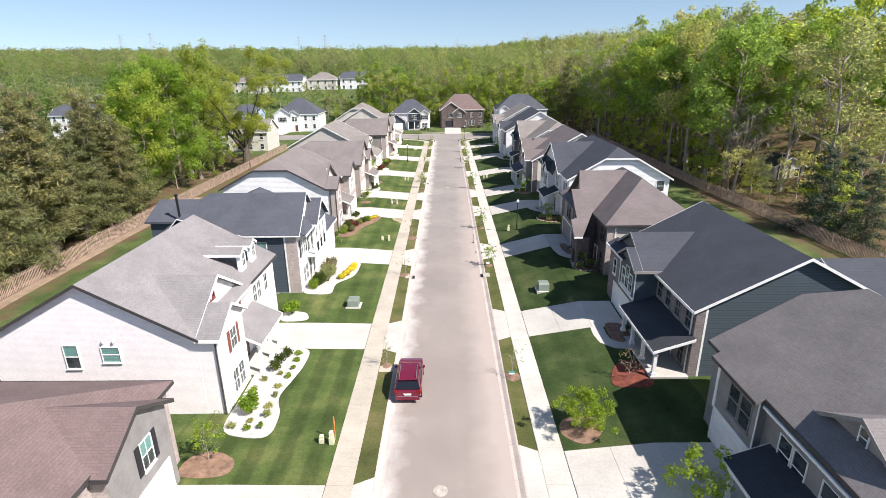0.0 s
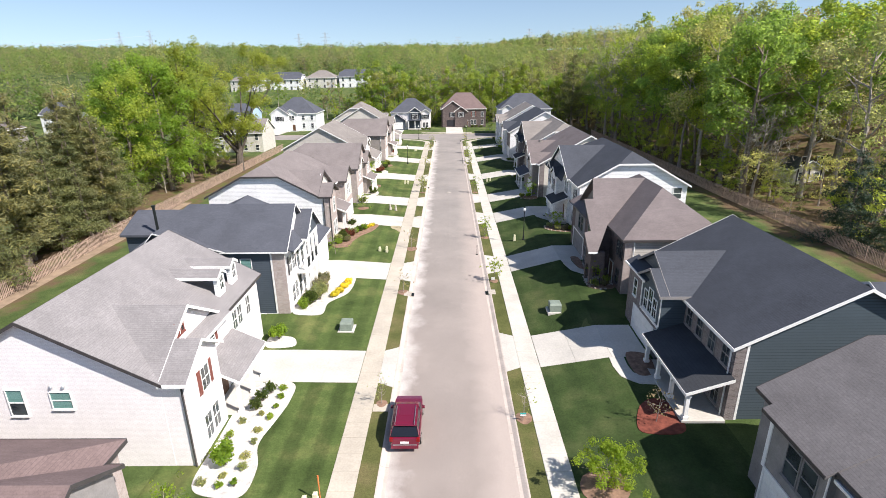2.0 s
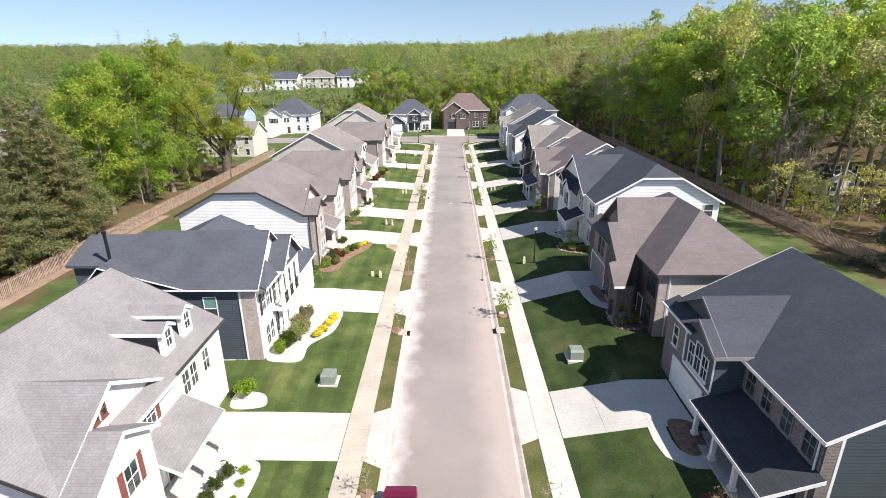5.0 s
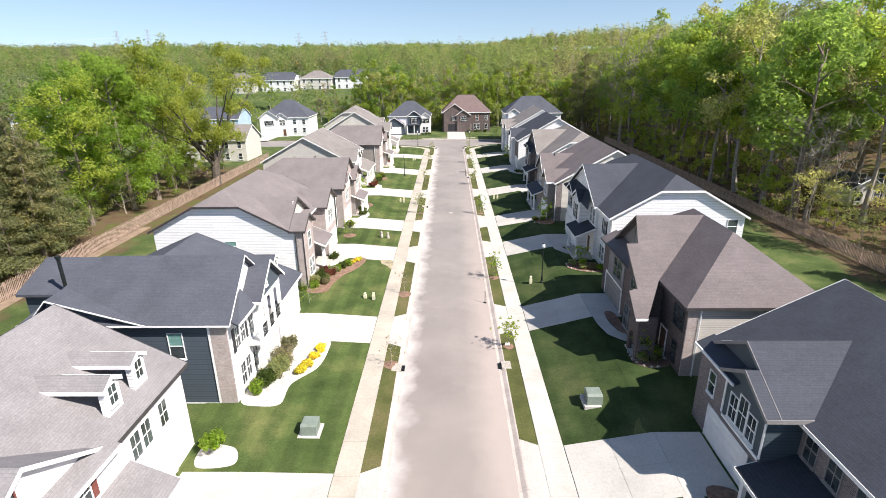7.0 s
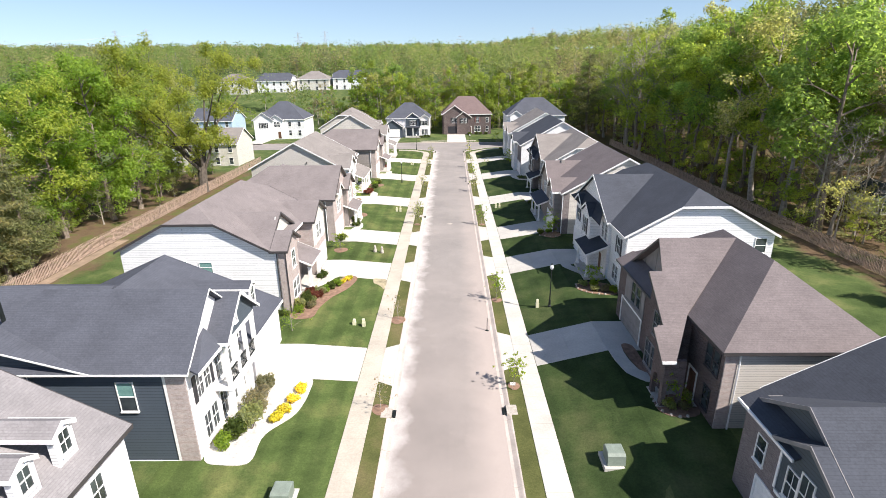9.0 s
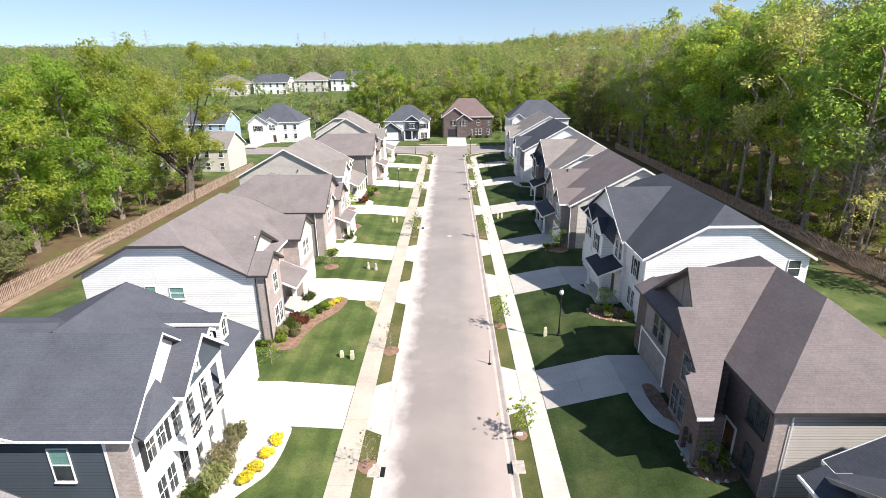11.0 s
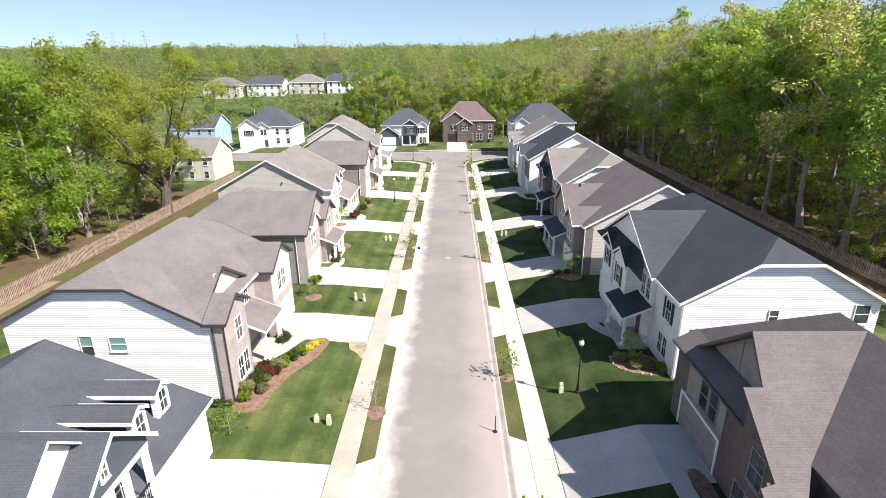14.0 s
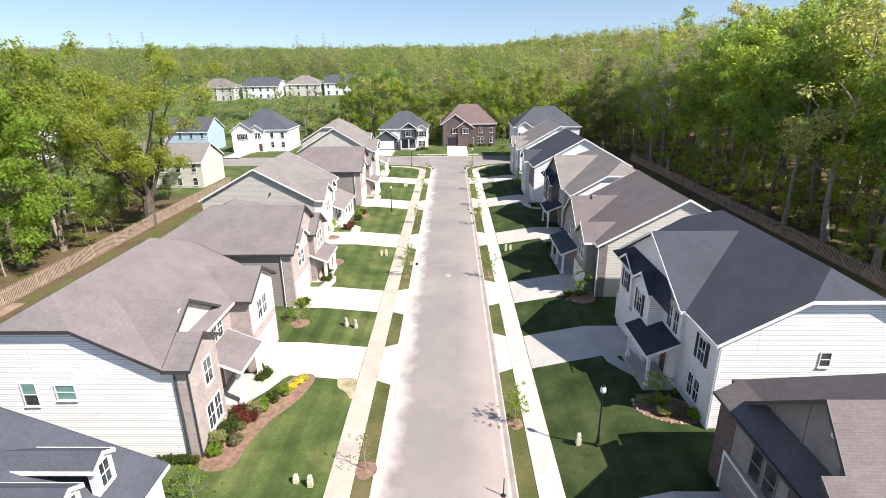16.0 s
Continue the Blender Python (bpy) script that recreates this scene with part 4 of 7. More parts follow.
def white_brick_house():
    h = House("white_brick_house", -1, 0.0, 38, 22, "white painted brick house with a grey shingle roof and dormers", ROOF_GREY, TRIM)
    W = dict(front=BRICK_WHITE, side=BRICK_WHITE)
    h.mass("y", 16.35, 29.9, 29.95, 45.6, 6.1, 0.55, fascia=TRIM_DARK, **W)
    h.mass("x", 16.6, 23.0, 29.95, 38.4, 6.1, 0.6, fascia=TRIM, **W)
    h.mass("x", 15.0, 18.0, 29.95, 34.35, 6.1, 0.6, fascia=TRIM, **W)
    h.skirt(15.75, 16.59, 33.9, 38.75, 5.95, 6.45)
    for y in (40.6, 42.9):
        h.dormer(16.95, y, 6.7, 1.25, 1.4, 3.2, SIDE_WHITE)
    h.porch(16.34, 14.2, 34.8, 39.6, 4.0, 2.95, (35.0, 37.3, 39.4))
    h.window("front", 15.0, 32.4, 3.9, 0.95, 1.5, shutters=SHUTTER_RED)
    h.pair("front", 15.0, 32.4, 0.7, 0.85, 1.7)
    for y in (33.15, 33.75):
        h.window("front", 16.6, y, 7.1, 0.3, 0.75, bars=0, trim=SHUTTER_RED)
    h.window("front", 16.35, 36.6, 4.3, 0.8, 1.2, shutters=SHUTTER_RED)
    h.pair("front", 16.35, 41.0, 3.6, 0.8, 1.5)
    h.window("front", 16.35, 43.2, 3.6, 0.8, 1.5)
    h.garage(16.35, 39.0, 43.2)
    h.door(16.35, 37.4)
    h.window("near", 29.95, 22.05, 4.2, 1.15, 1.05, bars=0, glass=BLINDS)
    h.window("near", 29.95, 24.65, 3.75, 0.9, 1.65, bars=0, glass=BLINDS)
    for d in (21.7, 22.4):
        m = Mesh()
        m.lathe(h.pt(d, 29.86, 5.7), [(0.07, -0.1), (0.08, 0), (0.05, 0.08)], 8)
        part("wall_vent", m, STEEL, h.ob)
    h.downpipe(15.1, 29.88, 5.8, TRIM_DARK)
    return h


def navy_house():
    h = House("navy_sided_house", -1, 0.3, 56, 22, "white brick house with navy siding, slate roof and balconies", ROOF_SLATE)
    W = dict(front=BRICK_WHITE, side=SIDE_NAVY)
    # long slope over the garage, the tall gable before it, and the wing behind
    h.mass("y", 14.55, 32.5, 57.3, 64.2, 4.04, 0.435, front=BRICK_WHITE, side=BRICK_WHITE, fascia=ROOF_SLATE)
    h.box("fascia", 14.12, 14.16, 57.0, 64.5, 3.66, 3.88, TRIM)
    h.mass("x", 15.1, 28.6, 49.75, 57.2, 6.6, 0.85, far=0.0, into=False, oh=0.4, drop=0.1, **W)
    h.mass("x", 24.0, 32.2, 54.3, 61.4, 6.65, 0.4, into=False, fascia=ROOF_SLATE, **W)
    # uneven gable on the side wall
    eave, peak, foot = (20.2, 6.27), (26.6, 8.15), (28.3, 6.3)
    m = Mesh()
    for (da, za), (db, zb) in ((eave, peak), (peak, foot)):
        q = [(da, 49.36, za), (db, 49.36, zb), (db, 51.7, zb), (da, 51.7, za)]
        m.hexa([h.pt(d, y, z - 0.14) for d, y, z in q], [h.pt(*p) for p in q])
    side_roof = part("roof", m, ROOF_SLATE, h.ob)
    m = Mesh()
    for (da, za), (db, zb) in ((eave, peak), (peak, foot)):
        q = [(da, 49.32, za - 0.1), (db, 49.32, zb - 0.1), (db, 49.355, zb - 0.1), (da, 49.355, za - 0.1)]
        m.hexa([h.pt(*p) for p in q], [h.pt(d, y, z + 0.11) for d, y, z in q])
    part("fascia", m, TRIM, side_roof)
    m = Mesh()
    m.poly([h.pt(d, 49.72, z) for d, z in ((20.6, 5.9), (28.0, 5.9), (28.0, 6.45), (26.6, 7.96), (20.6, 6.2))])
    m.poly([h.pt(d, 49.9, z) for d, z in ((20.6, 5.9), (20.6, 6.2), (26.6, 7.96), (28.0, 6.45), (28.0, 5.9))])
    part("gable_wall", m, SIDE_NAVY, h.ob)
    for y in (62.25, 60.0):
        h.dormer(15.75, y, 4.6, 1.35, 1.6, 3.0, SIDE_WHITE)
    h.box("corner_brick", 15.11, 16.25, 49.69, 49.75, -0.3, 6.3, BRICK_PINK)
    # roof skirt along the front under the gable
    m = Mesh()
    q = [(14.05, 49.3, 6.34), (14.05, 52.7, 6.34), (15.09, 52.7, 7.5), (15.09, 49.75, 6.55)]
    m.hexa([h.pt(d, y, z - 0.12) for d, y, z in q], [h.pt(*p) for p in q])
    part("roof_skirt", m, ROOF_SLATE, h.ob)
    h.box("fascia", 14.01, 14.05, 49.3, 52.7, 6.16, 6.36, TRIM)
    # two-storey porch under a navy gable
    h.mass("x", 13.95, 17.0, 52.75, 57.75, 6.78, 0.8, front=SIDE_NAVY, side=SIDE_NAVY, z0=6.3)
    h.window("front", 13.95, 54.7, 6.9, 0.4, 0.75)
    h.box("porch_beam", 13.97, 14.23, 52.75, 57.75, 5.95, 6.29, TRIM)
    h.box("porch_slab", 13.8, 15.07, 52.75, 57.75, -0.5, 0.13, CONCRETE, "", 0.02)
    h.box("balcony_floor", 13.85, 15.08, 52.75, 57.75, 2.85, 3.1, TRIM)
    stops = (52.95, 54.5, 56.0, 57.55)
    for y in stops:
        h.box("porch_post", 13.95, 14.25, y - 0.15, y + 0.15, 0.13, 2.85, TRIM)
        h.box("balcony_post", 13.97, 14.23, y - 0.13, y + 0.13, 3.1, 5.95, TRIM)
    s = h.s
    for a, b in zip(stops, stops[1:]):
        a, b = a + 0.14, b - 0.14
        r = Mesh()
        r.box(s * 14.06, s * 14.14, a, b, h.z + 4.02, h.z + 4.1)
        top = part("railing", r, IRON, h.ob)
        r = Mesh()
        r.box(s * 14.06, s * 14.14, a, b, h.z + 3.2, h.z + 3.25)
        part("bottom_rail", r, IRON, top)
        n = int((b - a) / 0.13)
        for i in range(n):
            y = a + (i + 0.5) * (b - a) / n
            r = Mesh()
            r.box(s * 14.085, s * 14.115, y - 0.017, y + 0.017, h.z + 3.25, h.z + 4.02)
            part("baluster", r, IRON, top)
    for y in (53.7, 55.25, 56.8):
        h.window("front", 15.1, y, 3.3, 0.9, 2.1)
        h.window("front", 15.1, y, 0.4, 0.9, 2.0)
    h.pair("front", 15.1, 51.6, 3.7, 0.75, 1.6, shutters=None)
    h.pair("front", 15.1, 51.8, 0.6, 0.8, 1.7)
    for y in (50.5, 52.7):
        h.box("shutter", 15.04, 15.1, y - 0.2, y + 0.2, 3.6, 5.4, SHUTTER_BLACK)
    h.garage(14.55, 58.6, 63.4)
    h.window("near", 49.75, 18.7, 3.6, 0.95, 1.9, bars=0, glass=BLINDS)
    h.window("near", 49.82, 24.6, 5.2, 0.6, 0.8, bars=0)
    h.box("corner_board", 16.26, 16.42, 49.69, 49.75, -0.3, 6.4, TRIM)
    h.box("skirting", 16.42, 28, 49.69, 49.75, -0.3, 0.0, TRIM)
    m = Mesh()
    m.tube(h.pt(28.8, 54.2, 6.2), h.pt(28.8, 54.2, 9.3), 0.13, 0.13, 8)
    m.tube(h.pt(28.8, 54.2, 9.3), h.pt(28.8, 54.2, 9.5), 0.2, 0.2, 8)
    part("flue", m, IRON, h.ob)
    return h


def taupe_house():
    h = House("taupe_roofed_house", -1, 0.75, 76, 22, "white sided house with a grey brick front and taupe shingle roof", ROOF_TAUPE)
    W = dict(front=BRICK_PINK, side=SIDE_WHITE)
    h.mass("y", 16.6, 30.4, 69.25, 84.2, 6.35, 0.53, near=0.68, far=0.68, fascia=TRIM_DARK, **W)
    h.mass("x", 16.75, 22.5, 69.25, 77.4, 6.35, 0.58, fascia=TRIM_DARK, front=SIDE_CREAM, side=SIDE_CREAM)
    h.mass("x", 15.1, 18.0, 69.25, 73.2, 6.35, 0.58, fascia=TRIM_DARK, **W)
    h.skirt(15.95, 16.74, 72.9, 78.6, 6.05, 6.5)
    h.mass("x", 15.0, 22.0, 78.9, 84.3, 6.25, 0.58, fascia=TRIM_DARK, front=SIDE_CREAM, side=BRICK_PINK)
    h.box("front_brick", 14.93, 15.0, 78.95, 84.1, -0.3, 3.1, BRICK_PINK)
    h.window("front", 16.75, 72.6, 7.6, 0.3, 0.7, bars=0)
    h.porch(16.58, 14.3, 74.2, 78.0, 4.0, 3.0, (74.4, 77.9), square=0.32)
    h.window("front", 15.1, 71.6, 3.7, 1.0, 1.7)
    h.pair("front", 15.1, 71.6, 0.6, 0.85, 1.8)
    h.pair("front", 16.6, 76.6, 4.0, 0.75, 1.5)
    h.pair("front", 15.0, 81.4, 3.6, 0.9, 1.6, shutters=None)
    h.garage(14.93, 79.3, 83.6)
    h.door(16.6, 76.0)
    h.window("near", 69.25, 22.6, 4.0, 1.15, 1.0, bars=0, glass=BLINDS)
    h.window("near", 69.25, 24.8, 3.6, 0.85, 1.5, bars=0, glass=BLINDS)
    h.box("corner_brick", 15.12, 15.75, 69.19, 69.25, -0.3, 6.0, BRICK_PINK)
    h.downpipe(15.85, 69.17, 6.1, TRIM_DARK)
    h.downpipe(15.05, 69.17, 6.1, TRIM_DARK)
    return h


def rose_brick_house(name, y, base, d_near, label, roof, length):
    """Near side with a level eave over siding, gables to the street in rose brick."""
    h = House(name, -1, base, y + 6, 22, label, roof)
    W = dict(front=BRICK_PINK, side=SIDE_TAUPE)
    h.mass("x", d_near, 30.2, y, y + 10.6, 5.95, 0.63, far=0.0, fascia=TRIM_DARK, into=False, **W)
    h.mass("y", 20.6, 30.0, y + 3.0, y + length, 5.9, 0.5, near=0.0, far=0.5, fascia=TRIM_DARK, **W)
    h.mass("x", d_near - 0.6, 20.0, y + 6.4, y + 11.4, 5.9, 0.62, fascia=TRIM_DARK, **W)
    h.mass("x", d_near - 0.2, 20.0, y + 2.2, y + 5.4, 6.2, 0.6, fascia=TRIM, oh=0.25, front=SIDE_CREAM, side=SIDE_CREAM, z0=5)
    h.porch(d_near, d_near - 1.8, y + 6.3, y + 11, 3.4, 2.7, (y + 6.5, y + 8.8, y + 10.9), square=0.3)
    h.garage(d_near, y + 0.6, y + 5.2)
    h.pair("front", d_near, y + 3.2, 3.4, 0.9, 1.6)
    h.pair("front", d_near - 0.6, y + 8.9, 3.6, 0.9, 1.7)
    h.pair("front", d_near, y + 8.9, 0.5, 0.9, 1.7)
    h.box("corner_brick", d_near + 0.02, d_near + 0.9, y - 0.06, y, -0.3, 5.7, BRICK_PINK)
    h.downpipe(d_near + 1.0, y - 0.1, 5.8, TRIM)
    return h


def white_gabled_house():
    h = House("white_gabled_house", -1, 0.5, 118, 25, "white house with a clapboard gable, ash shingle roof and long porch", ROOF_ASH)
    W = dict(front=BRICK_WHITE, side=SIDE_BEIGE)
    h.mass("y", 18.2, 33.6, 112.0, 127.0, 6.1, 0.54, **W)
    h.mass("x", 17.0, 22.5, 112.0, 117.4, 6.1, 0.6, front=BRICK_WHITE, side=BRICK_WHITE)
    h.mass("x", 17.4, 22.5, 117.6, 121.4, 6.1, 0.6, front=SIDE_WHITE, side=SIDE_WHITE)
    h.porch(18.2, 15.8, 118.6, 127.4, 4.0, 2.9, (118.8, 121, 123.2, 125.4, 127.3), roof=ROOF_ASH)
    h.garage(17.0, 112.5, 116.9)
    h.pair("front", 17.0, 114.7, 3.6, 0.9, 1.6)
    h.window("front", 17.4, 119.5, 3.8, 1.0, 1.6)
    for y in (121.5, 125.0):
        h.window("front", 18.2, y, 0.5, 1.0, 1.7)
        h.window("front", 18.2, y, 4.3, 1.0, 1.2)
    h.door(18.2, 119.8)
    m = Mesh()
    m.lathe(h.pt(24.0, 111.9, 6.9), [(0.1, -0.12), (0.12, 0), (0.08, 0.1)], 8)
    part("wall_vent", m, TRIM_DARK, h.ob)
    return h


def red_roofed_house():
    h = House("red_brown_roofed_house", -1, 0.0, 16, 22, "pale brick house with a reddish brown shingle roof", ROOF_RED)
    W = dict(front=BRICK_PINK, side=BRICK_PINK)
    h.mass("y", 16.2, 31.0, 8.0, 25.5, 5.55, 0.42, far=0.0, fascia=TRIM_DARK, **W)
    h.mass("x", 15.4, 22.0, 18.6, 23.9, 5.5, 0.55, front=STUCCO, side=BRICK_PINK, fascia=TRIM_DARK)
    h.window("front", 15.4, 21.7, 3.1, 0.95, 1.6, shutters=SHUTTER_BLACK, glass=BLINDS)
    h.garage(15.4, 19.2, 23.2, 2.1)
    m = Mesh()
    m.lathe(h.pt(16.6, 25.7, 2.4), [(0.1, -0.15), (0.14, 0), (0.1, 0.15)], 8)
    part("wall_lamp", m, IRON, h.ob)
    return h


def plain_house(name, side, base, y0, y1, d0, d1, label, roof, front, sidewall, ze=6.0, sl=0.56, near=1.0, far=1.0, bays=(), drive=None, trim=None, rear=None):
    h = House(name, side, base, (y0 + y1) / 2, (d0 + d1) / 2, label, roof, trim)
    h.mass("y", d0, d1, y0, y1, ze, sl, near=near, far=far, front=front, side=sidewall, rear=rear)
    for a, b, out, wall in bays:
        h.mass("x", d0 - out, d0 + 6, a, b, ze, 0.62, front=wall, side=wall)
        h.pair("front", d0 - out, (a + b) / 2, 3.6, 0.85, 1.6)
    if drive:
        h.garage(drive[0], drive[1], drive[2])
    return h


white_brick_house()
navy_house()
taupe_house()
rose_brick_house("rose_brick_house", 91.0, 0.5, 15.3, "rose brick house with taupe siding and a grey brown roof", ROOF_TAUPE, 14.5)
white_gabled_house()
rose_brick_house("rose_brick_house", 132.0, 0.7, 15.2, "rose brick house with a dark taupe shingle roof", ROOF_TAUPE, 14.5)
red_roofed_house()
h7 = plain_house("ash_roofed_house", -1, 0.8, 151.5, 162.5, 16.0, 31, "pale house with an ash shingle roof and twin front gables", ROOF_ASH, BRICK_WHITE, SIDE_CREAM, 6.4, 0.6, bays=((151.6, 156.4, 0.8, SIDE_CREAM), (157.4, 161.4, 0.3, SIDE_WHITE)), drive=(15.2, 151.9, 156.0))
h7.porch(16.0, 13.8, 157.2, 162.2, 3.8, 2.9, (157.4, 159.7, 162.0))
plain_house("ash_roofed_house", -1, 0.8, 164.5, 173.5, 19.0, 34, "cream house with an ash shingle half-hipped roof", ROOF_ASH, SIDE_CREAM, SIDE_CREAM, 6.6, 0.6, near=0.7, far=0.7, bays=((166, 170.5, 0.5, SIDE_WHITE),))

# ---- east row


def grey_gabled_house():
    h = House("grey_gabled_house", 1, 0.2, 18, 23, "grey brick house with a brown grey shingle roof", ROOF_WORN, plinth=0.3)
    W = dict(front=STUCCO, side=SIDE_GREY)
    h.mass("y", 16.45, 30.0, 4.0, 28.45, 6.2, 0.6, far=0.71, fascia=TRIM_DARK, **W)
    h.box("bay_wall", 15.98, 17.2, 22.9, 26.95, -0.6, 5.7, STUCCO)
    m = Mesh()
    q = [(15.63, 22.65, 5.78), (15.63, 27.3, 5.78), (17.6, 27.3, 6.95), (17.6, 22.65, 6.95)]
    m.hexa([h.pt(d, y, z - 0.14) for d, y, z in q], [h.pt(*p) for p in q])
    bay = part("bay_roof", m, ROOF_WORN, h.ob)
    h.box("fascia", 15.59, 15.63, 22.65, 27.3, 5.6, 5.8, TRIM_DARK, parent=bay)
    for a, b in ((22.76, 22.84), (26.72, 26.96)):
        h.box("corner_board", 15.93, 15.98, a, b, 2.6, 5.7, TRIM)
    h.box("band_board", 15.93, 15.98, 22.85, 26.7, 2.45, 2.65, TRIM)
    h.pair("front", 15.98, 24.4, 3.4, 0.95, 1.75, bars=0, trim=STUCCO)
    h.garage(15.98, 22.0, 26.6)
    h.pair("front", 16.45, 17.4, 3.1, 0.9, 1.7, bars=0)
    h.porch(16.45, 14.4, 13.0, 21.9, 3.7, 2.9, (13.2, 17, 21.7), roof=ROOF_SHADED)
    h.mass("x", 17.5, 21.5, 14.2, 22.4, 5.75, 0.58, front=STUCCO, side=STUCCO, fascia=STUCCO, oh=0.3)
    h.skirt(16.08, 17.48, 13.8, 22.62, 5.65, 6.35)
    h.window("front", 17.5, 18.3, 6.7, 0.45, 0.85, bars=0)
    h.pair("front", 16.45, 20.5, 3.1, 0.9, 1.7, bars=0)
    return h


def teal_house():
    h = House("blue_grey_house", 1, 0.3, 40, 23, "blue grey sided house with a slate roof and long front porch", ROOF_DARK, plinth=0.5)
    W = dict(front=BRICK_GREY, side=SIDE_TEAL)
    h.mass("y", 17.4, 31.4, 33.25, 48.4, 5.95, 0.53, **W)
    h.mass("x", 16.35, 21.0, 40.2, 47.3, 6.2, 0.56, front=SIDE_TEAL, side=SIDE_TEAL, fascia=STUCCO)
    h.mass("x", 15.6, 21.0, 40.2, 44.25, 6.2, 0.56, front=SIDE_TEAL, side=SIDE_TEAL, fascia=STUCCO)
    h.leaf_wall("front", 15.6, [(44.26, -0.6), (47.28, -0.6), (47.28, 5.9), (44.26, 5.9)], BRICK_GREY, 0.5)
    h.skirt(15.3, 16.34, 43.0, 47.65, 5.95, 6.5)
    h.window("front", 15.6, 45.6, 3.6, 0.7, 1.4, bars=0)
    h.mass("x", 31.4, 37.0, 36.5, 45.5, 4.6, 0.45, front=SIDE_TEAL, side=SIDE_TEAL)
    h.porch(17.4, 14.75, 32.95, 40.1, 3.75, 2.85, (33.1, 35.4, 37.7, 39.9), square=0.24, roof=ROOF_SHADED)
    # whitish frames coloured as grey board, standing for the shade on this front
    for y in (34.2, 36.0, 37.8, 39.4):
        h.window("front", 17.4, y, 3.95, 0.85, 1.45, trim=STUCCO)
    h.window("front", 15.6, 41.35, 3.6, 0.75, 1.5)
    h.window("front", 15.6, 42.25, 3.6, 0.8, 1.95)
    h.window("front", 15.6, 43.15, 3.6, 0.75, 1.5)
    for y in (34.6, 38.6):
        h.window("front", 17.4, y, 0.5, 0.9, 1.7, trim=STUCCO)
    h.door(17.4, 36.7)
    h.garage(15.6, 41.2, 45.4)
    h.box("corner_brick", 17.42, 18.05, 33.19, 33.25, -0.3, 5.7, BRICK_GREY)
    h.box("corner_board", 18.05, 18.2, 33.18, 33.25, -0.3, 5.9, TRIM)
    h.box("front_brick", 15.53, 15.6, 40.43, 44.2, 2.95, 3.15, BRICK_GREY)
    for a, b in ((40.23, 40.37), (44.1, 44.24)):
        h.box("corner_board", 15.55, 15.6, a, b, 3.35, 6.1, TRIM)
    h.box("band_board", 15.54, 15.6, 40.38, 44.09, 3.16, 3.34, TRIM)
    h.box("skirting", 18.2, 31.4, 33.18, 33.25, -0.3, 0.0, TRIM_DARK)
    h.downpipe(17.3, 33.5, 5.7, TRIM)
    return h


def arch(a0, a1, z1, rise, n=6):
    """Outline of an arched head from one jamb to the other."""
    mid, half = (a0 + a1) / 2, (a1 - a0) / 2
    return [(mid - half * math.cos(math.pi * i / n), z1 + rise * math.sin(math.pi * i / n)) for i in range(n + 1)]


def arched_wall(h, kind, plane, a0, a1, tops, o0, o1, z1, rise, material):
    """A wall with an arched way through it; tops: its height at either end."""
    head = arch(o0, o1, z1, rise)
    h.leaf_wall(kind, plane, [(a0, -0.6), (o0, -0.6)] + head + [(o1, -0.6), (a1, -0.6), (a1, tops[1]), (a0, tops[0])], material, 0.3)


